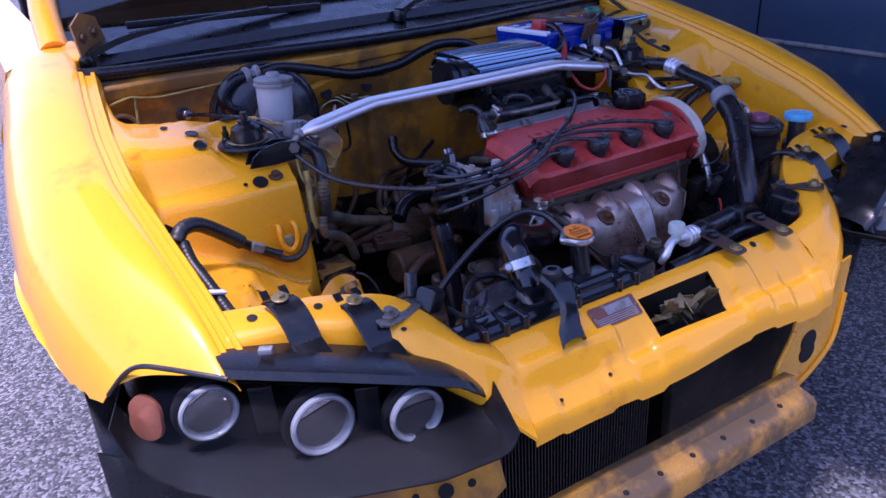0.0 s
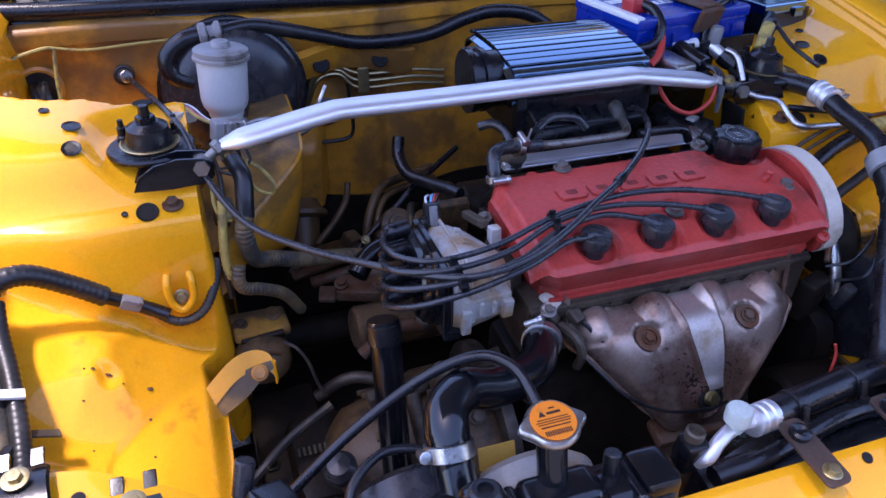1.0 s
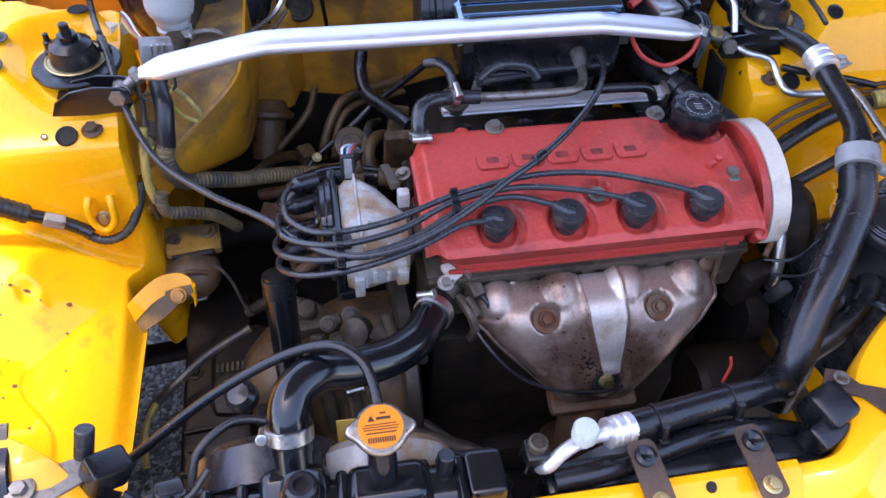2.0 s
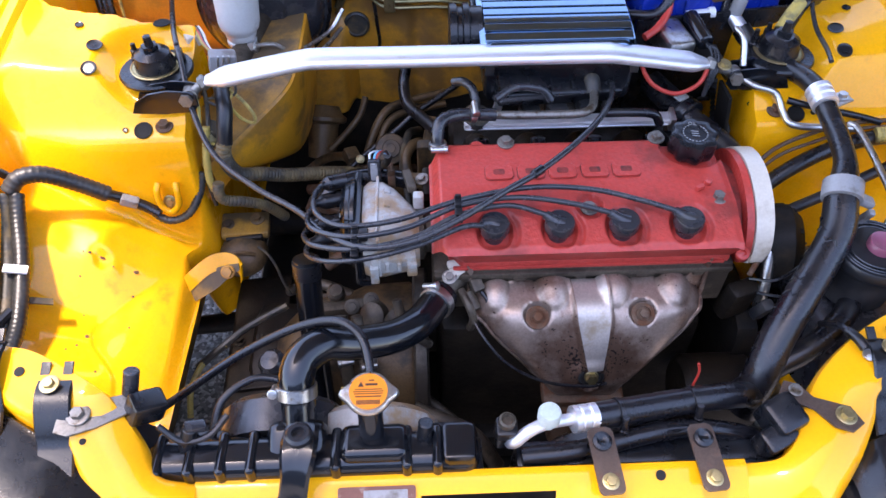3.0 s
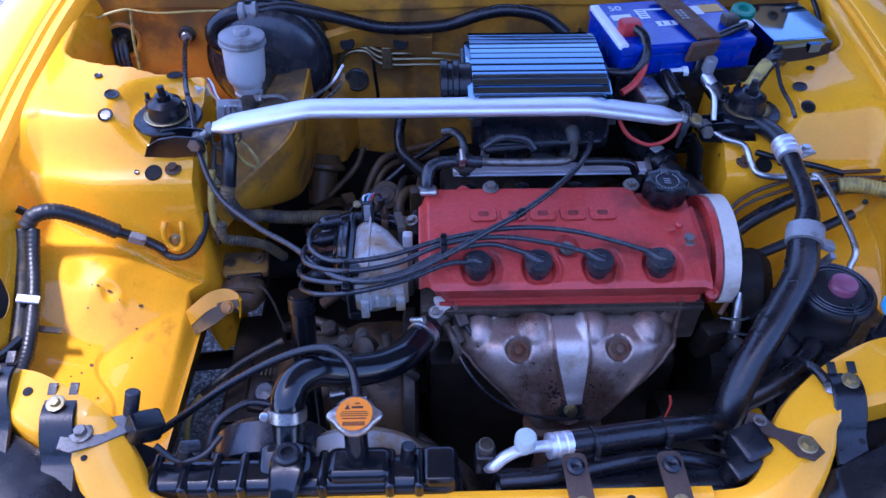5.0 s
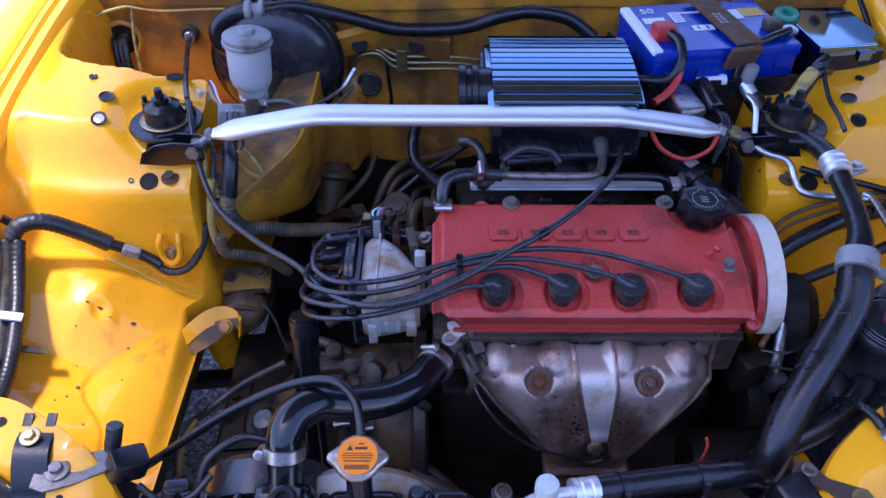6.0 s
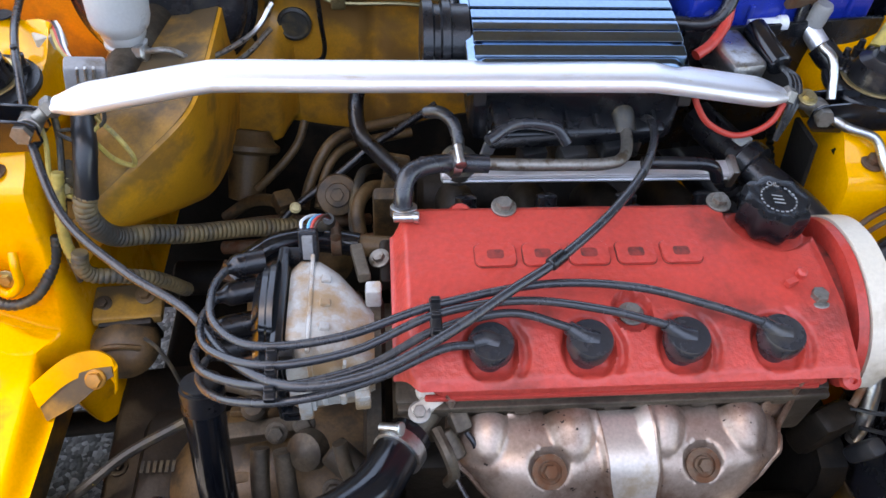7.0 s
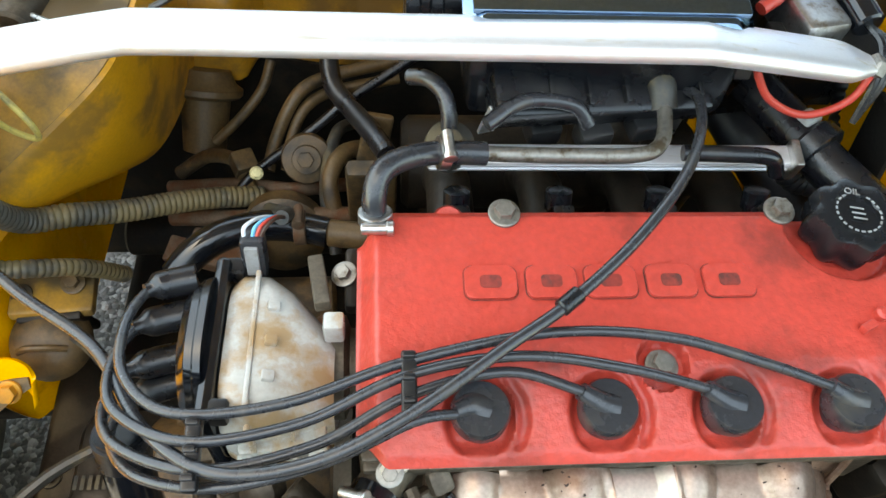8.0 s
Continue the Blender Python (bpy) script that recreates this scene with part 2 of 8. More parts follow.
def gravel_ground():
    """Worn asphalt: grey stones of three tones in a dark binder."""
    m = material("worn_asphalt", (0.20, 0.20, 0.205), 0.85, bump=0.0, tone=0.1)
    n, l = m.node_tree.nodes, m.node_tree.links
    b = n["Principled BSDF"]
    geo = n["Geometry"] if "Geometry" in n else n.new("ShaderNodeNewGeometry")
    v = n.new("ShaderNodeTexVoronoi")
    v.inputs["Scale"].default_value = 130.0
    l.new(geo.outputs["Position"], v.inputs["Vector"])
    cr = n.new("ShaderNodeValToRGB")
    e = cr.color_ramp.elements
    e[0].position, e[0].color = 0.0, (0.035, 0.035, 0.038, 1)
    e[1].position, e[1].color = 1.0, (0.34, 0.34, 0.355, 1)
    mid = e.new(0.55)
    mid.color = (0.12, 0.12, 0.126, 1)
    sep = n.new("ShaderNodeSeparateColor")
    l.new(v.outputs["Color"], sep.inputs[0])
    l.new(sep.outputs[0], cr.inputs[0])
    big = n.new("ShaderNodeTexNoise")
    big.inputs["Scale"].default_value = 1.3
    big.inputs["Detail"].default_value = 6.0
    l.new(geo.outputs["Position"], big.inputs["Vector"])
    mix = n.new("ShaderNodeMix")
    mix.data_type = "RGBA"
    mix.blend_type = "MULTIPLY"
    mix.inputs[0].default_value = 0.5
    l.new(cr.outputs[0], mix.inputs[6])
    l.new(big.outputs["Fac"], mix.inputs[7])
    l.new(mix.outputs[2], b.inputs["Base Color"])
    bp = n.new("ShaderNodeBump")
    bp.inputs["Strength"].default_value = 0.6
    bp.inputs["Distance"].default_value = 0.004
    bp.invert = True
    l.new(v.outputs["Distance"], bp.inputs["Height"])
    l.new(bp.outputs[0], b.inputs["Normal"])
    return m


M["ground"] = gravel_ground()


def glass(name, tint=(0.9, 0.93, 0.95), rough=0.02, ior=1.4):
    m = bpy.data.materials.new(name)
    m.use_nodes = True
    n = m.node_tree.nodes
    b = n["Principled BSDF"]
    b.inputs["Base Color"].default_value = (*tint, 1)
    b.inputs["Transmission Weight"].default_value = 1.0
    b.inputs["IOR"].default_value = ior
    b.inputs["Roughness"].default_value = rough
    return m


M["lens"] = glass("headlight_lens", (0.70, 0.73, 0.76), ior=1.11)
M["windscreen"] = glass("windscreen_glass", (0.25, 0.3, 0.3))

# ---- building helpers ----
ORIGIN = {}


def thing(name, loc, label, category, group="", kind=""):
    ob = new(name)
    ob.empty_display_size = 0.05
    ob.location = loc
    ORIGIN[ob] = Vector(loc)
    return tagged(ob, label, category, group, kind)


def part(name, bm, mat, parent, label="", smooth=40):
    """Links a bmesh in world coordinates as one mesh object under a thing or a part."""
    o = ORIGIN[parent]
    bmesh.ops.translate(bm, verts=bm.verts, vec=-o)
    bmesh.ops.recalc_face_normals(bm, faces=bm.faces)
    me = bpy.data.meshes.new(name)
    lim = radians(smooth)
    for f in bm.faces:
        f.smooth = True
    for e in bm.edges:
        e.smooth = len(e.link_faces) == 2 and e.calc_face_angle(0) < lim
    bm.to_mesh(me)
    bm.free()
    me.materials.append(M[mat] if isinstance(mat, str) else mat)
    ob = new(name, me)
    if len(me.polygons) < 500:
        ob.modifiers.new("flat_faces", "WEIGHTED_NORMAL").keep_sharp = True
    ob.parent = parent
    ORIGIN[ob] = o
    if label:
        ob["label"] = label
    return ob


def solid(name, bm, mat, label, category, loc=(0, 0, 0), group="", kind="", smooth=40):
    """A thing of one mesh, with its origin at loc."""
    bmesh.ops.translate(bm, verts=bm.verts, vec=-Vector(loc))
    bmesh.ops.recalc_face_normals(bm, faces=bm.faces)
    me = bpy.data.meshes.new(name)
    lim = radians(smooth)
    for f in bm.faces:
        f.smooth = True
    for e in bm.edges:
        e.smooth = len(e.link_faces) == 2 and e.calc_face_angle(0) < lim
    bm.to_mesh(me)
    bm.free()
    me.materials.append(M[mat])
    ob = new(name, me)
    ob.location = loc
    ORIGIN[ob] = Vector(loc)
    return tagged(ob, label, category, group, kind)


def frame_of(axis, up=(0, 0, 1)):
    z = Vector(axis).normalized()
    u = Vector(up)
    if abs(z.dot(u)) > 0.95:
        u = Vector((0, 1, 0))
    x = u.cross(z).normalized()
    return Matrix((x, z.cross(x), z)).transposed()


def add_box(bm, c, s, rot=(0, 0, 0), bev=0.0, seg=2):
    m = Matrix.LocRotScale(c, Euler([radians(a) for a in rot]), None) @ Matrix.Diagonal((*s, 1))
    r = bmesh.ops.create_cube(bm, size=1.0, matrix=m)
    if bev:
        es = list({e for v in r["verts"] for e in v.link_edges})
        bmesh.ops.bevel(bm, geom=es, offset=bev, segments=seg, affect="EDGES", profile=0.5)
    return bm


def box(c, s, rot=(0, 0, 0), bev=0.0, seg=2):
    return add_box(bmesh.new(), c, s, rot, bev, seg)


def add_lathe(bm, profile, base, axis=(0, 0, 1), seg=32, wob=None):
    """Turns a profile of (radius, height) round an axis that starts at base."""
    R = frame_of(axis)
    b = Vector(base)
    rings = []
    for r, h in profile:
        ring = []
        for i in range(seg):
            a = 2 * math.pi * i / seg
            k = wob(a, h) if wob else 1.0
            ring.append(bm.verts.new(b + R @ Vector((r * k * math.cos(a), r * k * math.sin(a), h))))
        rings.append(ring)
    for p, q in zip(rings, rings[1:]):
        for i in range(seg):
            bm.faces.new((p[i], p[(i + 1) % seg], q[(i + 1) % seg], q[i]))
    if profile[0][0] > 1e-5:
        bm.faces.new(rings[0][::-1])
    if profile[-1][0] > 1e-5:
        bm.faces.new(rings[-1])
    return bm


def lathe(profile, base, axis=(0, 0, 1), seg=32, wob=None):
    return add_lathe(bmesh.new(), profile, base, axis, seg, wob)


def rod(p0, p1, r, seg=16, bev=0.15):
    p0, p1 = Vector(p0), Vector(p1)
    L = (p1 - p0).length
    b = min(r * bev, L * 0.4)
    return lathe([(r - b, 0), (r, b), (r, L - b), (r - b, L)], p0, p1 - p0, seg)


def spline(pts, n=8):
    """Smooth points through pts."""
    P = [Vector(p) for p in pts]
    P = [2 * P[0] - P[1]] + P + [2 * P[-1] - P[-2]]
    out = []
    for i in range(1, len(P) - 2):
        a, b, c, d = P[i - 1:i + 3]
        for k in range(n):
            t = k / n
            out.append(0.5 * (2 * b + (c - a) * t + (2 * a - 5 * b + 4 * c - d) * t * t + (3 * b - a - 3 * c + d) * t ** 3))
    out.append(P[-2].copy())
    return out


def add_sweep(bm, path, radius, seg=12, section=None):
    """A tube along a path. radius: a number or a function of the share of the way; section: offsets (a, b) in place of a circle."""
    n = len(path)
    tang = [(path[min(i + 1, n - 1)] - path[max(i - 1, 0)]).normalized() for i in range(n)]
    R = frame_of(tang[0])
    x = R.col[0].copy()
    rings = []
    for i in range(n):
        t = tang[i]
        x = (x - t * x.dot(t)).normalized()
        y = t.cross(x)
        f = i / (n - 1)
        r = radius(f) if callable(radius) else radius
        if section:
            ring = [bm.verts.new(path[i] + x * (a * r) + y * (b * r)) for a, b in section]
        else:
            ring = [bm.verts.new(path[i] + x * (r * math.cos(2 * math.pi * k / seg)) + y * (r * math.sin(2 * math.pi * k / seg))) for k in range(seg)]
        rings.append(ring)
    m = len(rings[0])
    for p, q in zip(rings, rings[1:]):
        for i in range(m):
            bm.faces.new((p[i], p[(i + 1) % m], q[(i + 1) % m], q[i]))
    bm.faces.new(rings[0][::-1])
    bm.faces.new(rings[-1])
    return bm


def tube(pts, r, seg=12, n=8):
    return add_sweep(bmesh.new(), spline(pts, n), r, seg)


def ribbed(pts, r, pitch=0.006, depth=0.12, seg=12):
    """A corrugated conduit."""
    path = spline(pts, 6)
    L = sum((b - a).length for a, b in zip(path, path[1:]))
    k = max(8, int(L / pitch) * 3)
    dist = [0.0]
    for a, b in zip(path, path[1:]):
        dist.append(dist[-1] + (b - a).length)
    out, j = [], 0
    for i in range(k + 1):
        d = L * i / k
        while j < len(path) - 2 and dist[j + 1] < d:
            j += 1
        out.append(path[j].lerp(path[j + 1], (d - dist[j]) / max(1e-9, dist[j + 1] - dist[j])))
    return add_sweep(bmesh.new(), out, lambda f: r * (1 - depth * (round(f * k) % 3 == 0)), seg)


def add_plate(bm, outline, thick, m=None, bev=0.0):
    """A flat plate from an outline of (x, y), thick along its z, placed by the matrix m."""
    m = m or Matrix()
    lo = [bm.verts.new(m @ Vector((x, y, 0))) for x, y in outline]
    hi = [bm.verts.new(m @ Vector((x, y, thick))) for x, y in outline]
    k = len(outline)
    bm.faces.new(lo[::-1])
    top = bm.faces.new(hi)
    for i in range(k):
        bm.faces.new((lo[i], lo[(i + 1) % k], hi[(i + 1) % k], hi[i]))
    if bev:
        bmesh.ops.bevel(bm, geom=list(top.edges), offset=bev, segments=2, affect="EDGES", profile=0.5)
    return bm


def plate(outline, thick, m=None, bev=0.0):
    return add_plate(bmesh.new(), outline, thick, m, bev)


def round_rect(w, h, r, k=5):
    out = []
    for cx, cy, a0 in ((w / 2 - r, h / 2 - r, 0), (-w / 2 + r, h / 2 - r, 90), (-w / 2 + r, -h / 2 + r, 180), (w / 2 - r, -h / 2 + r, 270)):
        for i in range(k + 1):
            a = radians(a0 + 90 * i / k)
            out.append((cx + r * math.cos(a), cy + r * math.sin(a)))
    return out


def thicken(bm, thick):
    """Gives a skin a back and closed edges."""
    bmesh.ops.recalc_face_normals(bm, faces=bm.faces)
    bm.normal_update()
    rim = [e for e in bm.edges if len(e.link_faces) == 1]
    faces = list(bm.faces)
    back = {v: bm.verts.new(v.co - v.normal * thick) for v in list(bm.verts)}
    for f in faces:
        bm.faces.new([back[v] for v in reversed(f.verts)])
    for e in rim:
        a, b = e.verts
        bm.faces.new((a, b, back[b], back[a]))
    return bm


def sheet(rows, thick=0.0, closed=False):
    """A lofted skin through rows of points; thick gives it a back."""
    bm = bmesh.new()
    g = [[bm.verts.new(p) for p in row] for row in rows]
    for a, b in zip(g, g[1:]):
        for i in range(len(a) - (0 if closed else 1)):
            j = (i + 1) % len(a)
            bm.faces.new((a[i], a[j], b[j], b[i]))
    if thick:
        thicken(bm, thick)
    return bm


def ss(a, b, v):
    t = min(1.0, max(0.0, (v - a) / (b - a)))
    return t * t * (3 - 2 * t)


def lerp_table(tab, v):
    if v <= tab[0][0]:
        return tab[0][1]
    for (a, p), (b, q) in zip(tab, tab[1:]):
        if v <= b:
            return p + (q - p) * (v - a) / (b - a)
    return tab[-1][1]


def hexbolt(parent, loc, axis=(0, 0, 1), r=0.008, mat="steel", washer=1.7, name="bolt", label=""):
    """A hexagon head on a washer."""
    R = frame_of(axis)
    bm = bmesh.new()
    add_lathe(bm, [(r * washer, 0), (r * washer, r * 0.25), (r * washer * 0.93, r * 0.32), (r * 1.15, r * 0.36)], loc, axis, 24)
    m = Matrix.Translation(loc) @ R.to_4x4() @ Matrix.Translation((0, 0, r * 0.3))
    add_plate(bm, [(r * math.cos(k * math.pi / 3), r * math.sin(k * math.pi / 3)) for k in range(6)], r * 0.85, m, r * 0.12)
    return part(name, bm, mat, parent, label, smooth=30)


def clamp(parent, c, axis, r, w=0.012, mat="steel", name="hose_clamp", screw=(0, 0, 1)):
    """A band clamp with its screw block."""
    bm = bmesh.new()
    a = Vector(axis).normalized()
    c = Vector(c)
    add_lathe(bm, [(r, -w / 2), (r + 0.0018, -w / 2 + 0.001), (r + 0.0018, w / 2 - 0.001), (r, w / 2)], c, a, 28)
    s = Vector(screw)
    s = (s - a * s.dot(a)).normalized()
    k = c + s * (r + 0.004)
    t = a.cross(s)
    add_lathe(bm, [(0.004, -0.010), (0.0045, -0.009), (0.0045, 0.008), (0.006, 0.009), (0.006, 0.013), (0.004, 0.014)], k, t, 10)
    return part(name, bm, mat, parent)


def letters(text, size, m, mat, parent, depth=0.0004, name="lettering"):
    cu = bpy.data.curves.new(name, "FONT")
    cu.body, cu.size, cu.extrude, cu.align_x, cu.align_y = text, size, depth, "CENTER", "CENTER"
    tmp = bpy.data.objects.new(name, cu)
    me = bpy.data.meshes.new_from_object(tmp)
    bpy.data.objects.remove(tmp)
    bpy.data.curves.remove(cu)
    bm = bmesh.new()
    bm.from_mesh(me)
    bpy.data.meshes.remove(me)
    bmesh.ops.transform(bm, matrix=m, verts=bm.verts)
    return part(name, bm, mat, parent)


def again(ob, d):
    """A further piece on the same mesh, moved by d."""
    o = new(ob.name.split(".")[0], ob.data)
    o.parent = ob.parent
    o.location = ob.location + Vector(d)
    return o

# ---- setting: ground, an unseen shade roof with its wall, a building ----
bm = bmesh.new()
bmesh.ops.create_grid(bm, x_segments=40, y_segments=40, size=300)
solid("ground", bm, "ground", "worn grey asphalt with coarse stone chips", "ground", kind="structure")
# unseen roof and end wall, added to keep the sun off the bay
solid("ceiling", box((2.505, 0.965, 2.66), (7.11, 2.35, 0.08)), "ceiling", "unseen roof sheet added to shade the engine bay", "ceiling", (2.505, 0.965, 2.66), kind="structure")
solid("wall_east", box((6.0, 0.965, 1.31), (0.16, 2.35, 2.62)), "bluewall", "unseen rendered wall added to carry the shade roof", "wall", (6.0, 0.965, 0), kind="structure")
solid("wall_south", box((0.0, -9.0, 2.6), (18.0, 0.2, 5.2)), "bluewall", "blue-grey rendered building across the yard", "wall", (0.0, -9.0, 0), kind="structure")

# ---- the yellow car's shell ----
body = thing("car_body", (0, 0.5, 0), "yellow painted car front with its bonnet and bumper taken off", "car")

EDGE_Z = [(-0.02, 0.662), (0.027, 0.680), (0.10, 0.728), (0.16, 0.753), (0.25, 0.788), (0.42, 0.836), (0.57, 0.873), (0.72, 0.910), (0.85, 0.936), (1.0, 0.958)]
EDGE_X = [(-0.02, 0.674), (0.027, 0.677), (0.10, 0.684), (0.16, 0.690), (0.25, 0.700), (0.42, 0.714), (0.57, 0.710), (0.72, 0.697), (0.85, 0.682), (1.0, 0.670)]
TOWER_Z = [(0.44, 0.758), (0.455, 0.766), (0.485, 0.784), (0.515, 0.838), (0.56, 0.848), (0.66, 0.858), (0.70, 0.860)]


def soft_table(tab, v, w):
    """The table read with rounded corners."""
    return sum(lerp_table(tab, v + w * (k - 4) / 4) for k in range(9)) / 9


def soft_max(u, r):
    return 0.5 * (u + math.sqrt(u * u + r * r))


def apron_z(x, y, lip=0.0):
    """Height of the pressed inner panel at the distance x from the car's middle line."""
    edge = soft_table(EDGE_Z, y, 0.03)
    ex = soft_table(EDGE_X, y, 0.03)
    # wheelhouse: rises outwards, bulges in the middle of its length
    seam = 0.452 + 0.105 * ss(0.385, 0.262, y) - 0.055 * ss(0.262, 0.12, y)
    wh = 0.556 + 0.14 * (x - 0.47) + 0.46 * soft_max(x - seam, 0.012) + 0.16 * soft_max(y - 0.23, 0.03) - 0.32 * soft_max(0.17 - y, 0.03)
    wh += 0.022 * math.exp(-((x - 0.555) / 0.046) ** 2 - ((y - 0.350) / 0.060) ** 2)
    wh += 0.003 * math.exp(-((x - 0.535 - 0.5 * (0.40 - y)) / 0.010) ** 2) * ss(0.27, 0.33, y)
    # lapped seam with a shallow kink, and low waves
    wh += 0.004 * ss(-0.002, 0.002, x - seam - 0.006 * math.sin(60 * y)) * ss(0.36, 0.30, y)
    wh += 0.003 * math.sin(31 * x + 24 * y) * ss(0.48, 0.52, x)
    # flattened facets on the crown
    for cx, cy, cz, r in ((0.575, 0.354, 0.6575, 0.030), (0.547, 0.336, 0.6285, 0.013)):
        w = 0.92 * math.exp(-(((x - cx) / r) ** 4 + ((y - cy) / (0.8 * r)) ** 4))
        wh += w * (cz + 0.12 * (x - cx) + 0.43 * (y - cy) - wh)
    # tower
    tw = soft_table(TOWER_Z, y, 0.017)
    # dished seat round the damper
    d = math.hypot(x - 0.470, y - 0.555)
    tw -= 0.020 * ss(0.090, 0.056, d) * ss(0.475, 0.52, y)
    tw -= 0.010 * ss(0.555, 0.500, x) * ss(0.48, 0.54, y)
    tw += 0.20 * soft_max(x - 0.600, 0.02) * ss(0.46, 0.58, y)
    front = 0.432 + 0.012 * ss(0.55, 0.66, x) 
    k = ss(front - 0.014, front + 0.020, y)
    z = wh + (tw - wh) * k
    # well between tower and bulkhead
    back = 0.638 + 0.14 * (x - 0.45)
    z += (0.66 - z) * ss(back, back + 0.020, y) * ss(0.660, 0.645, x)
    # rise to the flange
    z += (edge - 0.012 - z) * ss(ex - 0.062, ex - 0.020, x)
    # drop towards the engine
    xe = 0.442 - 0.032 * ss(0.385, 0.44, y)
    z += (0.42 + lip * ss(0.405, 0.375, y) - z) * ss(xe + 0.012, xe - 0.010, x)
    return z


def apron_tower(side):
    """The pressed inner panel with tower and wheelhouse, as one sheet."""
    nx, ny = 110, 200
    lip = 0.118 if side < 0 else 0.0
    rows = []
    for j in range(ny + 1):
        y = 0.09 + 0.78 * j / ny
        ex = soft_table(EDGE_X, y, 0.03)
        x0 = 0.431 - 0.032 * ss(0.385, 0.44, y)
        rows.append([(side * (x0 + (ex - x0) * i / nx), y, apron_z(x0 + (ex - x0) * i / nx, y, lip)) for i in range(nx + 1)])
    return sheet(rows)


WING_FRONT = [(0.0, 0.020), (0.02, 0.036), (0.043, 0.054), (0.075, 0.078), (0.095, 0.094), (0.125, 0.122), (0.145, 0.150), (0.160, 0.180)]


def fender(side):
    """The outer wing from its hood edge over the shoulder to the wheel arch."""
    prof = [(0.0, 0.0), (0.004, 0.006), (0.020, 0.010), (0.055, 0.008), (0.090, -0.006), (0.118, -0.030), (0.138, -0.062), (0.150, -0.100), (0.157, -0.145), (0.160, -0.20), (0.160, -0.26)]
    fine = spline([(a, 0, b) for a, b in prof], 4)
    rows = []
    for j in range(81):
        f = j / 80
        row = []
        last = None
        for i, p in enumerate(fine):
            s = i / (len(fine) - 1)
            y0 = lerp_table(WING_FRONT, p.x) + 0.06 * max(0.0, -0.10 - p.z)
            y = y0 + (1.02 - y0) * f
            grow = ss(-0.05, 0.36, y)
            ex, ez = soft_table(EDGE_X, y, 0.03), soft_table(EDGE_Z, y, 0.03)
            x = ex + p.x * (0.72 + 0.28 * grow) + 0.012 * ss(0.05, 0.5, y) * s
            z = ez + p.z - 0.020 * ss(0.30, 0.06, y) * ss(0.0, 0.08, p.x)
            # wheel arch
            if y < 0.32 and last and z < 0.634:
                x, y, z = last
            last = (x, y, z)
            r = math.hypot(y - 0.47, z - 0.30)
            if r < 0.400:
                z = 0.30 + math.sqrt(max(0.0, 0.400 ** 2 - (y - 0.47) ** 2))
            row.append((side * x, y, z))
        rows.append(row)
    bm = sheet(rows)
    bmesh.ops.remove_doubles(bm, verts=bm.verts, dist=0.0004)
    return thicken(bm, 0.0015)


def flange(side):
    """The stepped gutter strip that runs inside the hood edge."""
    rows = []
    for j in range(60):
        y = 0.06 + 0.80 * j / 59
        ex, ez = soft_table(EDGE_X, y, 0.03), soft_table(EDGE_Z, y, 0.03)
        rows.append([(side * (ex + dx), y, ez + dz) for dx, dz in ((0.002, 0.002), (-0.006, 0.001), (-0.009, -0.006), (-0.018, -0.007), (-0.020, -0.002), (-0.026, -0.002), (-0.030, -0.010), (-0.034, -0.022))])
    return sheet(rows, 0.001)


for side in (-1, 1):
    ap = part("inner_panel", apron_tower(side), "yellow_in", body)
    part("fender", fender(side), "yellow", body)
    part("gutter_strip", flange(side), "yellow", body)
    # rubber plugs and open holes of the pressed panel
    for x, y, r in ((0.556, 0.526, 0.0105), (0.557, 0.572, 0.0105), (0.482, 0.464, 0.012), (0.474, 0.640, 0.012), (0.592, 0.622, 0.006), (0.655, 0.437, 0.004), (0.508, 0.465, 0.0035)):
        z = apron_z(x, y)
        nx = (apron_z(x + 0.003, y) - apron_z(x - 0.003, y)) / 0.006
        ny = (apron_z(x, y + 0.003) - apron_z(x, y - 0.003)) / 0.006
        ax = Vector((-side * nx, -ny, 1)).normalized()
        part("hole_plug", lathe([(r * 1.12, 0.0005), (r * 1.05, 0.0016), (r * 0.9, 0.0012), (r * 0.7, 0.0004), (0, 0.0002)], (side * x, y, z + 0.0018), ax, 20), "grime" if r > 0.011 else "rubber", ap)
    # rust spots and small punched holes on the wheelhouse
    for k in range(15):
        x, y = 0.485 + 0.11 * random.random(), 0.16 + 0.20 * random.random()
        r = 0.0012 + 0.0028 * random.random() ** 2
        part("rust_spot", lathe([(r, 0), (r * 0.8, 0.0007), (0, 0.0008)], (side * x, y, apron_z(x, y) + 0.0003), (-side * 0.5, 0, 1), 10), "rusty", ap)
    # stud and nut beside the hole in the tower's shoulder
    hexbolt(ap, (side * 0.452, 0.470, apron_z(0.452, 0.470)), (0, -0.25, 1), 0.008, "rusty", 1.6, "stud_nut")
    # rail below the panel, down to the crossmember
    part("frame_rail", box((side * 0.499 if side < 0 else 0.472, 0.42, 0.458), (0.066, 0.80, 0.078), bev=0.008), "yellow_grime", body)

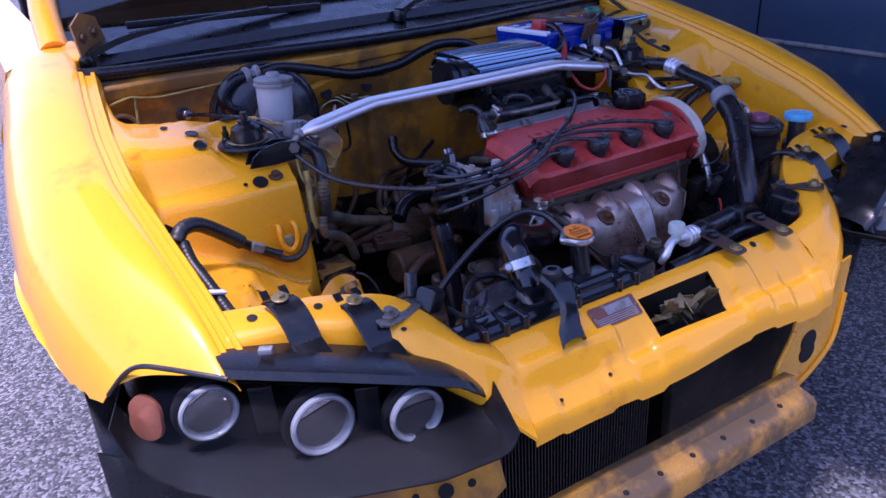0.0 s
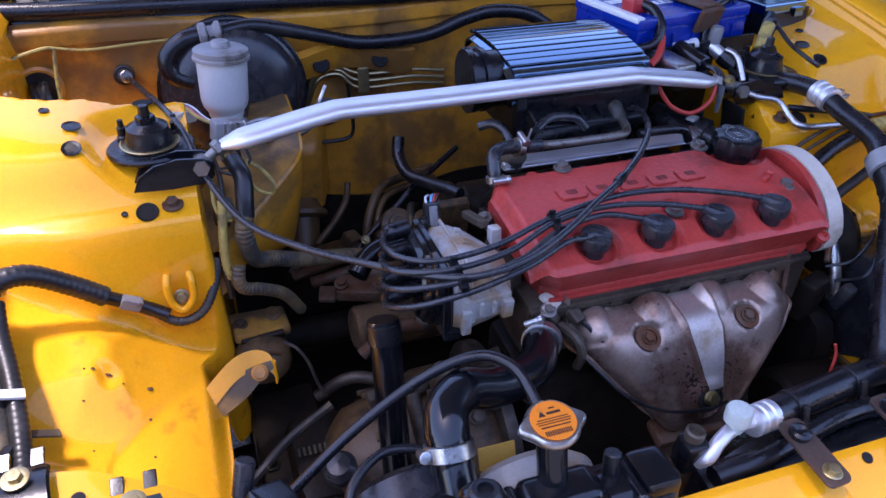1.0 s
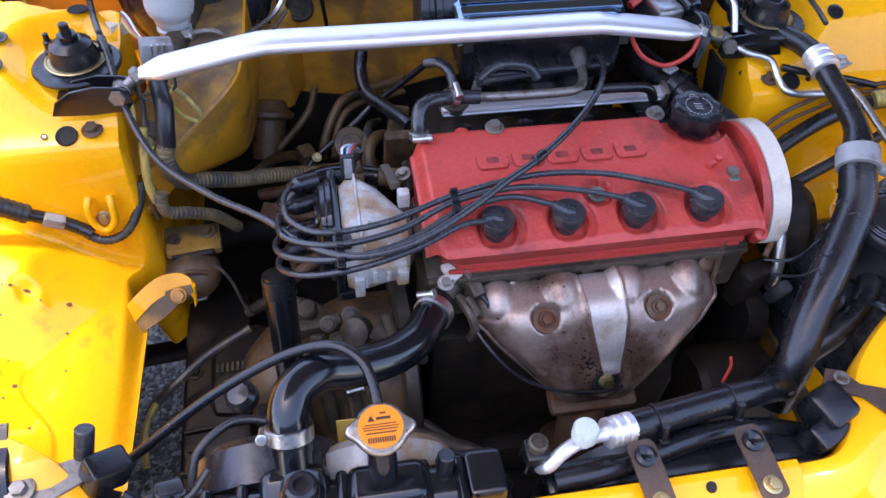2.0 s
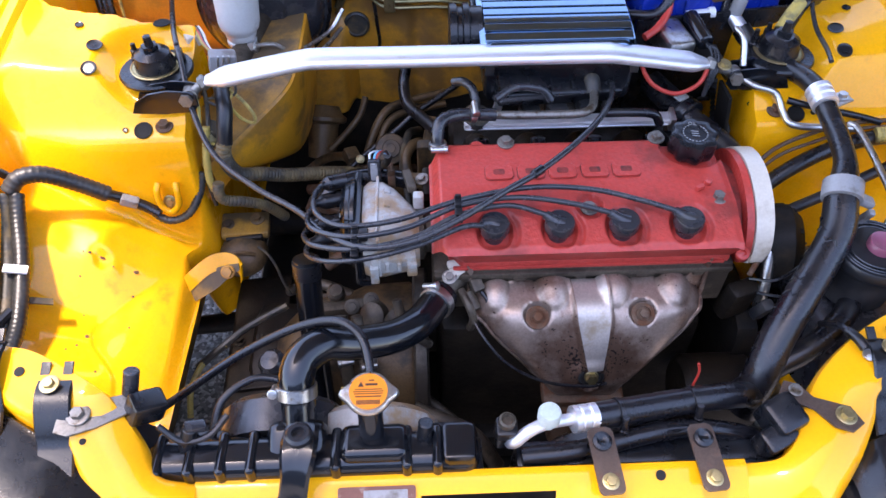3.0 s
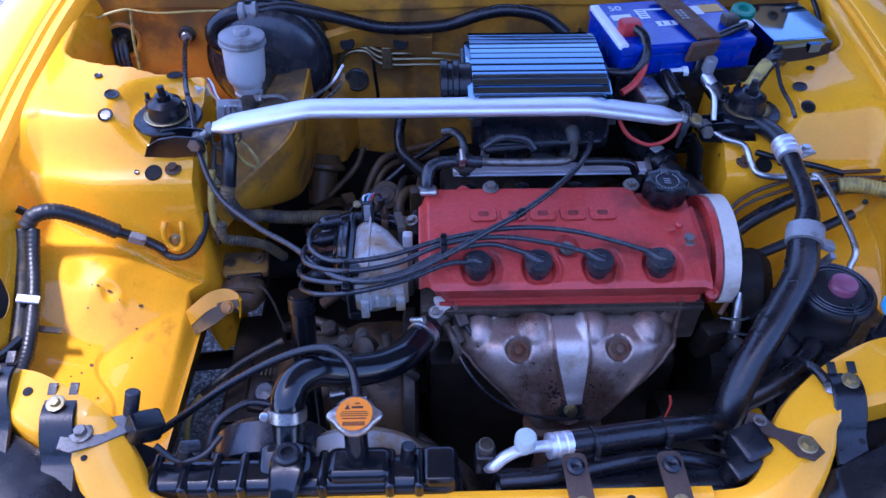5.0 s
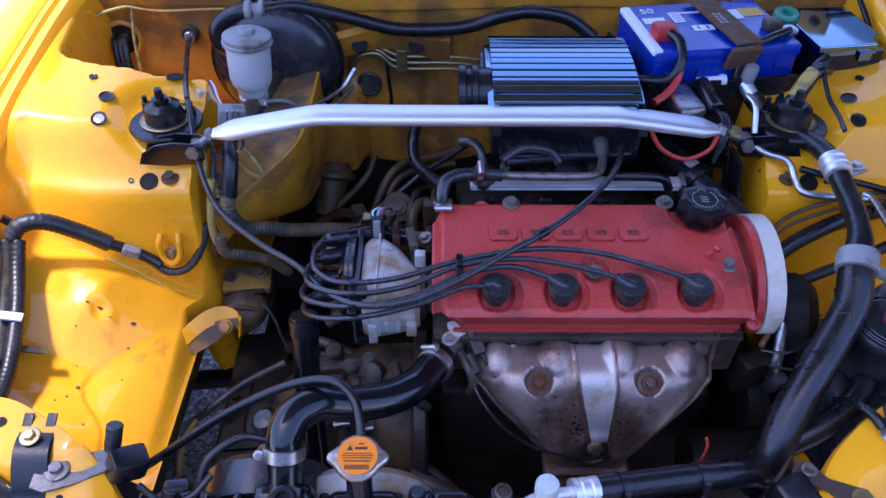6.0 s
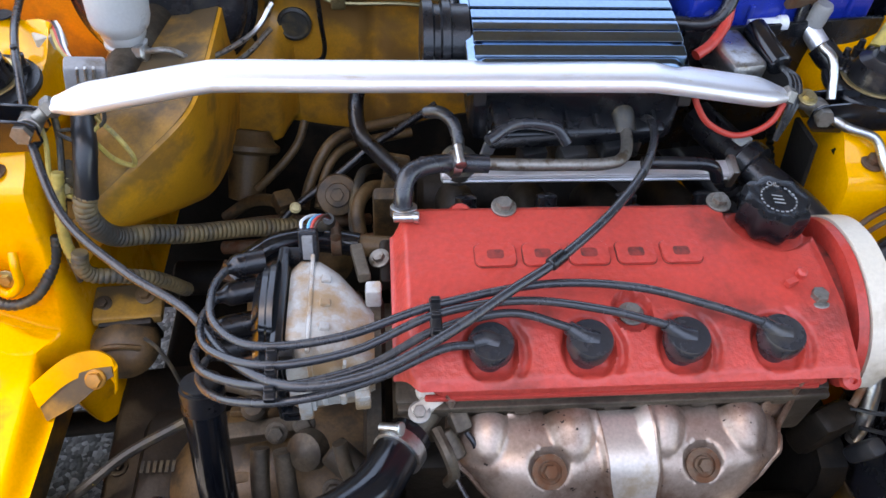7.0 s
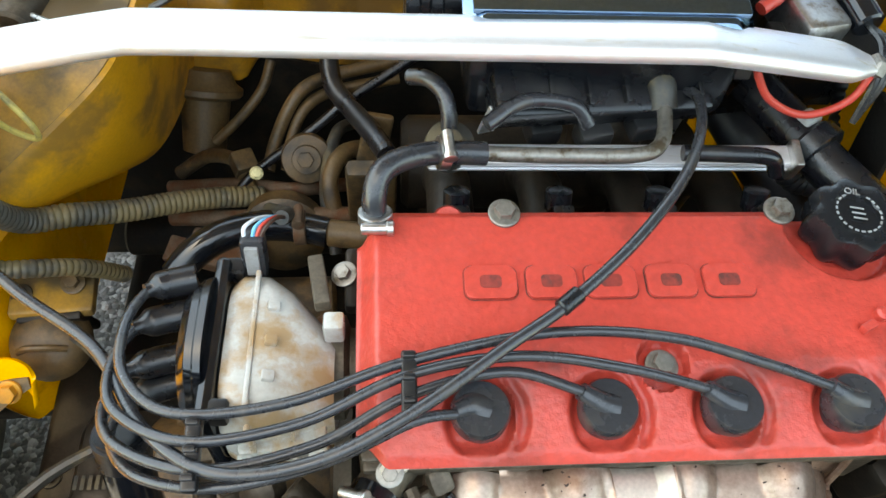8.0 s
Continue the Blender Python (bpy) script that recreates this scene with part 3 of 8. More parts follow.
# torn oval opening beside the harness
oval = part("panel_opening", lathe([(0.031, -0.002), (0.0315, 0.003), (0.0295, 0.0045), (0.028, 0.001)], (-0.6595, 0.247, 0.7205), (0.973, 0.04, 0.23), 32, lambda a, h: 1 + 0.10 * math.sin(2 * a) + 0.03 * math.sin(5 * a)), "yellow_dusty", body, "torn rim of an oval opening")
part("opening", lathe([(0.0287, 0.0), (0.0285, 0.003), (0, 0.0028)], (-0.6595, 0.247, 0.7205), (0.973, 0.04, 0.23), 32, lambda a, h: 1 + 0.10 * math.sin(2 * a) + 0.03 * math.sin(5 * a)), "void", oval)

# ---- bulkhead and cowl ----
FW_Y = 0.855


def firewall():
    rows = []
    for i in range(181):
        x = -0.68 + 1.36 * i / 180
        row = []
        for j in range(81):
            z = 0.30 + 0.60 * j / 80
            y = FW_Y
            # swage lines and shallow recesses
            y += 0.010 * ss(0.02, 0.0, abs(x + 0.08)) + 0.006 * math.sin(z * 40) * ss(0.5, 0.6, abs(x))
            # rounded box that stands out low on the driver's side
            bx = ss(-0.336, -0.312, x) * ss(-0.198, -0.224, x) * ss(0.556, 0.570, z) * ss(0.745, 0.670, z)
            y -= 0.070 * bx
            # curves forward at both ends to meet the inner panels
            y -= 0.06 * ss(0.64, 0.70, abs(x))
            row.append((x, y, z))
        rows.append(row)
    return sheet(rows, 0.002)


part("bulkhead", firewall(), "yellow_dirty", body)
# dark sheet added over the lower bulkhead
rows = []
for i in range(61):
    x = -0.52 + 1.04 * i / 60
    rows.append([(x, FW_Y - 0.014 - 0.006 * math.sin(23 * x + 17 * z), z) for z in [0.30 + (0.262 + 0.012 * math.sin(14 * x)) * j / 12 for j in range(13)]])
part("lower_dark_sheet", sheet(rows, 0.004), "grime", body)
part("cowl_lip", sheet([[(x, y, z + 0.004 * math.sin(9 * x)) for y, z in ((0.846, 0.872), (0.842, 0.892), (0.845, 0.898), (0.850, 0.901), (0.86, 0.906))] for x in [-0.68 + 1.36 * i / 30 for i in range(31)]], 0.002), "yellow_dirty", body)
# diagonal brace from tower to bulkhead
TOP = [(0.404, 0.468, 0.698), (0.385, 0.482, 0.706), (0.330, 0.522, 0.740), (0.284, 0.556, 0.772), (0.271, 0.600, 0.784), (0.268, 0.700, 0.790), (0.268, 0.840, 0.794)]
LOW = [(0.404, 0.462, 0.640), (0.376, 0.484, 0.664), (0.345, 0.535, 0.645), (0.315, 0.585, 0.620), (0.294, 0.640, 0.596), (0.282, 0.720, 0.586), (0.276, 0.840, 0.580)]
rows, cap = [], []
for a, b in zip(spline(TOP, 5), spline(LOW, 5)):
    row = [a + Vector((0.006, 0, 0.003)), a]
    row += [a.lerp(b, f) + Vector((-0.006 * math.sin(math.pi * f), 0, 0.0)) for f in (0.08, 0.2, 0.35, 0.5, 0.65, 0.8, 0.92)]
    row += [b, b + Vector((0.012, 0.0, -0.006)), b + Vector((0.04, 0.0, -0.008))]
    rows.append([(-p.x, p.y, p.z) for p in row])
    cap.append([(-(a.x + dx), a.y, a.z + 0.004 - 0.10 * dx) for dx in (0.004, 0.03, 0.07, 0.12)])
brace_ = part("diagonal_brace", sheet(rows, 0.002), "yellow_dusty", body)
part("brace_top", sheet(cap, 0.002), "yellow_grime", brace_, "dirt-covered top of the brace")
# round boot of the steering column below the pressed box
part("column_boot", lathe([(0.010, -0.075), (0.026, -0.070), (0.028, -0.030), (0.030, -0.004), (0.040, -0.002), (0.044, 0.002), (0.044, 0.009), (0.036, 0.014), (0.028, 0.030)], (-0.264, 0.757, 0.570), (0.10, 0.55, 0.80), 36), "brown", body, "dusty rubber steering column boot")
part("footwell_panel", box((0, 0.86, 0.22), (1.3, 0.03, 0.22), bev=0.01), "grime", body)

# ---- radiator support ----
SLAM = [(-0.016, 0.585), (-0.018, 0.634), (-0.026, 0.641), (-0.040, 0.635), (-0.060, 0.620), (-0.078, 0.604), (-0.092, 0.587), (-0.112, 0.571), (-0.124, 0.557), (-0.128, 0.530)]


def slam_panel():
    rows = []
    for i in range(121):
        x = -0.346 + 0.632 * i / 120
        row = []
        for k, p in enumerate(spline([(0, y, z) for y, z in SLAM], 4)):
            y, z = p.y, p.z
            # raised pads and pressed pockets along the beam
            front = ss(-0.065, -0.092, y)
            z -= 0.007 * ss(-0.165, -0.155, x) * ss(-0.105, -0.115, x) * front
            z -= 0.006 * ss(-0.30, -0.29, x) * ss(-0.20, -0.21, x) * ss(-0.088, -0.098, y)
            z += 0.006 * ss(0.085, 0.095, x) * ss(0.150, 0.140, x) * ss(-0.036, -0.060, y)
            z -= 0.007 * ss(0.19, 0.20, x) * ss(0.26, 0.25, x) * front
            y += 0.004 * math.sin(18 * x) * front
            # pressed ledge: its rounded edge steps forward beside the data plate
            step = ss(-0.160, -0.152, x)
            z += 0.008 * (1 - step) * ss(-0.335, -0.32, x) * math.exp(-((y + 0.074) / 0.013) ** 2)
            z += 0.008 * step * math.exp(-((y + 0.108) / 0.011) ** 2)
            # ends sweep back a little
            y += 0.55 * max(0.0, abs(x) - 0.30) ** 2
            row.append((x, y, z))
        rows.append(row)
    return rows


bm = sheet(slam_panel())
# cut the latch pocket out of the beam with clean edges
for co, no in (((-0.090, 0, 0), (1, 0, 0)), ((0.062, -0.06, 0), (1, -0.15, 0)), ((0, -0.096, 0), (0, 1, 0)), ((0, -0.046, 0), (0, 1, 0))):
    bmesh.ops.bisect_plane(bm, geom=bm.verts[:] + bm.edges[:] + bm.faces[:], plane_co=co, plane_no=no, dist=0.00002)
gone = []
for f in bm.faces:
    c = f.calc_center_median()
    if -0.090 < c.x < 0.062 + 0.15 * (c.y + 0.06) and -0.096 < c.y < -0.046:
        gone.append(f)
bmesh.ops.delete(bm, geom=gone, context="FACES")
thicken(bm, 0.0016)
support = part("radiator_support", bm, "yellow", body)


def corner_arm(side):
    """The curved corner of the support, from the beam up to the wing."""
    if side > 0:
        rear = spline([(0.284, -0.018, 0.634), (0.322, -0.022, 0.648), (0.345, -0.004, 0.658), (0.357, 0.022, 0.665), (0.393, 0.069, 0.682), (0.452, 0.114, 0.698), (0.512, 0.146, 0.703), (0.558, 0.160, 0.707), (0.660, 0.172, 0.714)], 6)
        front = spline([(0.285, -0.128, 0.550), (0.350, -0.098, 0.602), (0.405, -0.045, 0.646), (0.440, 0.004, 0.670), (0.448, 0.030, 0.690), (0.470, 0.045, 0.697), (0.507, 0.055, 0.700), (0.580, 0.070, 0.702), (0.675, 0.088, 0.700)], 6)
    else:
        rear = spline([(0.344, -0.018, 0.634), (0.382, -0.020, 0.656), (0.402, 0.012, 0.680), (0.432, 0.045, 0.707), (0.458, 0.062, 0.719), (0.498, 0.087, 0.722), (0.538, 0.109, 0.723), (0.580, 0.120, 0.723), (0.660, 0.140, 0.728)], 6)
        front = spline([(0.345, -0.128, 0.550), (0.410, -0.092, 0.618), (0.452, -0.045, 0.664), (0.478, -0.004, 0.688), (0.496, 0.024, 0.702), (0.530, 0.030, 0.708), (0.575, 0.055, 0.711), (0.620, 0.068, 0.712), (0.675, 0.080, 0.706)], 6)
    rows = []
    for a, b in zip(rear, front):
        k = ss(0.47, 0.35, 0.5 * (a.x + b.x)) if side < 0 else 0.6 * ss(0.44, 0.30, 0.5 * (a.x + b.x))
        row = [a - Vector((0, 0, 0.040)), a - Vector((0, 0, 0.008))]
        for f, up in ((0.06, 0.008), (0.12, 0.016), (0.31, 0.028), (0.5, 0.034), (0.58, 0.030), (0.68, 0.014), (0.88, 0.007)):
            row.append(a.lerp(b, f) + Vector((0, 0, k * up + (1 - k) * (0.001 + 0.004 * math.sin(3.1 * f)))))
        row += [ b - Vector((0, 0, 0.006)), b - Vector((0, 0, 0.012 + 0.030 * ss(0.40, 0.48, b.x)))]
        rows.append([(side * p.x, p.y, p.z) for p in row])
    return sheet(rows, 0.0016)


for side in (-1, 1):
    arm = part("support_corner", corner_arm(side), "yellow", body)
    for x, y, z, r in ((0.546, 0.078, 0.7235, 0.006), (0.628, 0.102, 0.724, 0.007), (0.462, 0.002, 0.694, 0.004)):
        part("punched_hole", lathe([(r, 0.0), (r * 0.8, 0.0006), (0, 0.0005)], (side * x, y, z), (0, -0.25, 1), 18), "void", arm)
# curved web that ties the beam to the lower crossmember
web = spline([(0.262, 0.560, 0), (0.250, 0.470, 0), (0.214, 0.400, 0), (0.222, 0.352, 0), (0.262, 0.338, 0), (0.330, 0.368, 0), (0.372, 0.410, 0), (0.384, 0.480, 0), (0.392, 0.575, 0)], 4)
turn = Matrix(((1, 0, 0, 0), (0, 0, -1, -0.088), (0, 1, 0, 0), (0, 0, 0, 1)))
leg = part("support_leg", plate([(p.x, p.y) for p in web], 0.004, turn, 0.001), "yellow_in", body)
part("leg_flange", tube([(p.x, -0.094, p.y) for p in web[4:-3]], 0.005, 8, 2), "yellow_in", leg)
part("oval_opening", lathe([(0.018, 0), (0.016, 0.0015), (0, 0.001)], (0.300, -0.0925, 0.420), (0, -1, 0), 24, lambda a, h: 1.0 + 0.9 * abs(math.sin(a))), "void", leg)

# holes in the beam
for x, y, z, r, ax in ((-0.352, -0.070, 0.6165, 0.011, (0.2, -0.7, 1)), (-0.302, -0.072, 0.6110, 0.006, (0, -0.8, 1)), (0.185, -0.036, 0.6385, 0.006, (0, -0.5, 1)), (-0.200, -0.108, 0.5755, 0.003, (0, -0.7, 1)), (-0.142, -0.110, 0.5660, 0.003, (0, -0.7, 1)), (-0.035, -0.104, 0.577, 0.003, (0, -0.7, 1)), (0.06, -0.104, 0.577, 0.003, (0, -0.7, 1)), (-0.29, -0.110, 0.572, 0.003, (0, -0.7, 1))):
    part("punched_hole", lathe([(r, 0.0), (r * 0.8, 0.0012), (0, 0.001)], (x, y, z), ax, 18), "void", support)
# pocket for the bonnet lock, stuffed with crumpled foil
pocket = part("lock_pocket", sheet([[(x, y, z) for y, z in ((-0.044, 0.632), (-0.040, 0.560), (-0.075, 0.535), (-0.094, 0.540), (-0.098, 0.578))] for x in (-0.094, -0.05, 0.0, 0.064)], 0.0015), "grime", support)
for k in range(26):
    random.seed(40 + k)
    u = random.uniform(-1, 1)
    c = Vector((-0.014 + random.uniform(-0.060, 0.064), -0.068 - 0.018 * u, 0.604 + 0.018 * u + random.uniform(-0.012, 0.008)))
    q = Euler((random.uniform(-1.2, 1.2), random.uniform(-1.2, 1.2), random.uniform(0, 3))).to_matrix().to_4x4()
    w, h = random.uniform(0.010, 0.024), random.uniform(0.004, 0.011)
    part("crumpled_strip", plate([(-w, -h), (-0.3 * w, -h * 1.3), (w, -h * 0.6), (w * 0.9, h), (0.1 * w, h * 0.7), (-w, h)], 0.0015, Matrix.Translation(c) @ q), "foil", pocket)
random.seed(0)
# brown data plate with two light fields
dp_m = Matrix.Translation((-0.140, -0.0505, 0.6295)) @ pose(0, 0, 0, 38, 0, 0).to_3x3().to_4x4()
dplate = part("data_plate", plate(round_rect(0.088, 0.034, 0.003), 0.001, dp_m), "brownplate", support, "brown riveted data plate")
part("printed_field", plate(round_rect(0.050, 0.014, 0.001), 0.0004, dp_m @ Matrix.Translation((0.010, 0.006, 0.0012))), "greyplastic", dplate)
for k in range(4):
    part("printed_bar", plate([(-0.038, -0.0006), (0.038, -0.0006), (0.038, 0.0006), (-0.038, 0.0006)], 0.0003, dp_m @ Matrix.Translation((0, -0.004 - 0.0032 * k, 0.0012))), "greyplastic", dplate)
for sx in (-1, 1):
    part("rivet", lathe([(0.0022, 0), (0.0018, 0.001), (0, 0.0014)], dp_m @ Vector((sx * 0.040, 0.0, 0.001)), (0, 0, 1), 12), "steel", dplate)

# lower crossmember with its pressed ridge
rows = []
for i in range(61):
    x = -0.42 + 0.64 * i / 60
    b = 0.030 * ss(0.30, 0.46, abs(x))
    rows.append([(x, y + b, z) for y, z in ((-0.105, 0.405), (-0.125, 0.408), (-0.135, 0.392), (-0.165, 0.386), (-0.172, 0.378), (-0.174, 0.345), (-0.165, 0.338), (-0.12, 0.336))])
low = part("lower_crossmember", sheet(rows, 0.002), "yellow_grime", body)
for k in range(8):
    x = -0.34 + 0.070 * k
    part("punched_hole", lathe([(0.005, 0), (0.004, 0.0012), (0, 0.001)], (x, -0.150, 0.3895), (0, -0.2, 1), 14), "void", low)
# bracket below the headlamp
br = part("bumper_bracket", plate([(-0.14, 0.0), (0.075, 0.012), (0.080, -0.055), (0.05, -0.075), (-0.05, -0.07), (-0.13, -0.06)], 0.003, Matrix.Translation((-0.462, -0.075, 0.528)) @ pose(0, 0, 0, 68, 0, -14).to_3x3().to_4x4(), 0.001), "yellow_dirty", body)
for x, z, r in ((-0.472, 0.499, 0.011), (-0.437, 0.501, 0.006), (-0.512, 0.503, 0.005)):
    part("punched_hole", lathe([(r, 0), (r * 0.8, 0.0014), (0, 0.0012)], (x, -0.099 - (x + 0.462) * 0.24, z), (-0.22, -0.9, 0.36), 16), "void", br)

# scuttle, wipers and windscreen behind the bay
scuttle = thing("wiper_scuttle", (0, 0.93, 0.90), "black plastic scuttle panel with a slotted grille below the windscreen", "scuttle panel")
rows = []
for i in range(41):
    x = -0.70 + 1.40 * i / 40
    c = 0.05 * (1 - (x / 0.7) ** 2)
    rows.append([(x, y - c * 0.3, z + c * 0.15) for y, z in ((0.862, 0.898), (0.868, 0.914), (0.90, 0.918), (0.955, 0.925), (0.965, 0.945), (1.03, 0.960), (1.12, 0.985))])
part("panel", sheet(rows, 0.002), "black", scuttle)
for i in range(34):
    part("grille_slot", box((-0.02 + 0.0105 * i, 0.985, 0.9585), (0.0055, 0.05, 0.004), (13, 0, 0), bev=0.0015), "void", scuttle)
seal = thing("bonnet_seal", (0, 0.86, 0.91), "black rubber bonnet seal along the cowl lip", "seal")
part("bulb", tube([(-0.725, 0.865, 0.932), (-0.60, 0.862, 0.924), (-0.40, 0.855, 0.921), (-0.1, 0.842, 0.914), (0.15, 0.842, 0.913), (0.4, 0.855, 0.920), (0.70, 0.866, 0.930)], 0.0135, 14, 10), "rubber", seal)
part("base_strip", tube([(-0.70, 0.872, 0.914), (-0.40, 0.868, 0.908), (0.0, 0.855, 0.902), (0.4, 0.868, 0.908), (0.70, 0.872, 0.914)], 0.007, 8, 10), "rubber", seal)
for x0 in (-0.655, 0.06):
    wp = thing("wiper", (x0, 0.93, 0.94), "black windscreen wiper resting on the scuttle", "wiper")
    part("pivot", lathe([(0.016, 0), (0.016, 0.014), (0.011, 0.022), (0, 0.024)], (x0, 0.925, 0.935), (0, -0.2, 1), 18), "black", wp)
    part("arm", add_sweep(bmesh.new(), spline([(x0, 0.925, 0.955), (x0 + 0.08, 0.955, 0.975), (x0 + 0.22, 0.985, 0.985), (x0 + 0.42, 1.02, 0.99)], 8), lambda f: 0.013 - 0.006 * ss(0.25, 0.6, f), section=[(-1, -0.5), (1, -0.5), (1, 0.5), (-1, 0.5)]), "black", wp)
    part("blade", box((x0 + 0.33, 1.02, 0.985), (0.46, 0.010, 0.016), (0, 2, 4), bev=0.003), "rubber", wp)
glass_ob = thing("windscreen", (0, 1.4, 1.2), "dark tinted car windscreen", "windscreen")
part("pane", sheet([[(x * (0.70 - 0.12 * f), 1.12 + 0.62 * f - 0.06 * (1 - x * x), 0.985 + 0.315 * f) for x in [-1 + 2 * i / 16 for i in range(17)]] for f in [j / 8 for j in range(9)]], 0.004), "windscreen", glass_ob)
cabin = thing("cabin", (0, 1.9, 0.3), "yellow car cabin behind the engine bay", "car cabin")
for side in (-1, 1):
    part("pillar", tube([(side * 0.70, 1.02, 0.955), (side * 0.685, 1.20, 1.05), (side * 0.62, 1.60, 1.23), (side * 0.58, 1.78, 1.30)], 0.030, 12), "yellow", cabin)
    part("door", sheet([[(side * x, y, z) for x, z in ((0.70, 0.97), (0.80, 0.93), (0.845, 0.80), (0.85, 0.55), (0.82, 0.28))] for y in (1.03, 1.4, 1.8, 2.2, 2.5)], 0.004), "yellow", cabin)
    part("hinge_pillar", box((side * 0.672, 0.985, 0.935), (0.04, 0.12, 0.06), (12, 0, 0), bev=0.012), "yellow", cabin)
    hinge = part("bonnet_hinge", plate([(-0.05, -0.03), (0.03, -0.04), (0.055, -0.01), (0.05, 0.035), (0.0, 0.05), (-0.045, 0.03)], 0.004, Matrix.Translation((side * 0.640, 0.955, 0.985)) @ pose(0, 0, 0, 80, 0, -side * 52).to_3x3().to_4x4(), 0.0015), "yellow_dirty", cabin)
    for dx, dz in ((-0.022, 0.002), (0.022, 0.006)):
        hexbolt(hinge, (side * 0.640 + dx * 0.62, 0.951 - side * dx * 0.79, 0.987 + dz), (-side * 0.78, -0.62, 0.17), 0.008, "rusty", 1.5)
part("roof", sheet([[(x * 0.62, y, 1.295 + 0.04 * (1 - x * x)) for x in [-1 + 2 * i / 10 for i in range(11)]] for y in (1.72, 2.0, 2.4, 2.8)], 0.006), "yellow", cabin)
part("dashboard", box((0, 1.35, 0.88), (1.25, 0.5, 0.18), bev=0.05), "grime", cabin)
part("rear_bulkhead", box((0, 2.75, 0.85), (1.3, 0.08, 1.0), bev=0.02), "grime", cabin)

sub_ = thing("front_subframe", (0, 0.6, 0.2), "dark grimy subframe and steering rack under the engine", "subframe")
part("beam", box((0, 0.62, 0.24), (0.84, 0.30, 0.10), bev=0.02), "grime", sub_)
part("rack", rod((-0.40, 0.70, 0.36), (0.40, 0.70, 0.36), 0.028, 20), "grime", sub_)
part("front_beam", box((0.0, 0.06, 0.22), (0.80, 0.10, 0.08), bev=0.015), "grime", sub_)
part("splash_tray", box((0.12, 0.33, 0.16), (0.62, 0.46, 0.01), bev=0.003), "grime", sub_)
for side in (-1, 1):
    part("drive_shaft", rod((side * 0.18, 0.48, 0.34), (side * 0.62, 0.47, 0.30), 0.018, 16), "grime", sub_)

# ---- front wheels ----
for side in (-1, 1):
    c = (side * 0.65, 0.47, 0.292)
    wheel = part("front_wheel", lathe([(0.19, 0.0), (0.27, 0.004), (0.288, 0.03), (0.292, 0.06), (0.292, 0.13), (0.288, 0.16), (0.27, 0.186), (0.19, 0.19)], c, (side, 0, 0), 56), "tyre", body, "black tyre on a dark steel rim")
    part("rim", lathe([(0.192, 0.02), (0.19, 0.175), (0.175, 0.17), (0.16, 0.12), (0.05, 0.13), (0.04, 0.15), (0, 0.152)], c, (side, 0, 0), 40), "steel", wheel)
    ln = [[(side * xx, 0.47 + 0.328 * math.cos(a), 0.30 + 0.328 * math.sin(a)) for xx in (0.665, 0.70, 0.76, 0.838)] for a in [math.pi * (0.02 + 0.96 * i / 30) for i in range(31)]]
    part("arch_liner", sheet(ln, 0.003), "black", body)
    fl = [[(side * x, y + dy, z) for x, dy in ((0.845, 0.02), (0.82, -0.01), (0.72, -0.03), (0.60, -0.05))] for y, z in ((0.17, 0.55), (0.13, 0.45), (0.14, 0.33), (0.16, 0.22))]
    part("splash_guard", sheet(fl, 0.003), "black", body)


# ---- headlamps ----
LAMP_Y = [(0.40, -0.120), (0.42, -0.128), (0.50, -0.105), (0.60, -0.050), (0.70, 0.010), (0.78, 0.090), (0.815, 0.160), (0.83, 0.20)]
LAMP_TOP = [(0.400, 0.612), (0.408, 0.626), (0.436, 0.648), (0.491, 0.668), (0.584, 0.683), (0.685, 0.696), (0.731, 0.706), (0.776, 0.706), (0.80, 0.672), (0.814, 0.625)]
LAMP_BOT = [(0.400, 0.596), (0.408, 0.586), (0.433, 0.574), (0.505, 0.560), (0.598, 0.547), (0.689, 0.546), (0.756, 0.552), (0.802, 0.572), (0.814, 0.615)]


def lamp_point(side, x, z, back=0.0):
    y = lerp_table(LAMP_Y, x)
    t, b = lerp_table(LAMP_TOP, x), lerp_table(LAMP_BOT, x)
    f = (z - b) / max(1e-4, t - b)
    bulge = 0.009 * (1 - (2 * f - 1) ** 2)
    n = Vector((-0.55, -0.83, 0)).normalized()
    tilt = 0.045 * (f - 0.5)
    lean = 0.075 * (f - 0.5)
    return Vector((side * (x - 0.30 * lean + n.x * -(bulge - back) * 0.6), y + tilt + lean - (bulge - back), z - 0.75 * lean))


def lamp_skin(side, back, thick):
    rows = []
    for i in range(49):
        x = 0.401 + 0.4125 * i / 48
        t, b = lerp_table(LAMP_TOP, x), lerp_table(LAMP_BOT, x)
        rows.append([lamp_point(side, x, b + (t - b) * j / 14, back) for j in range(15)])
    return sheet(rows, thick)


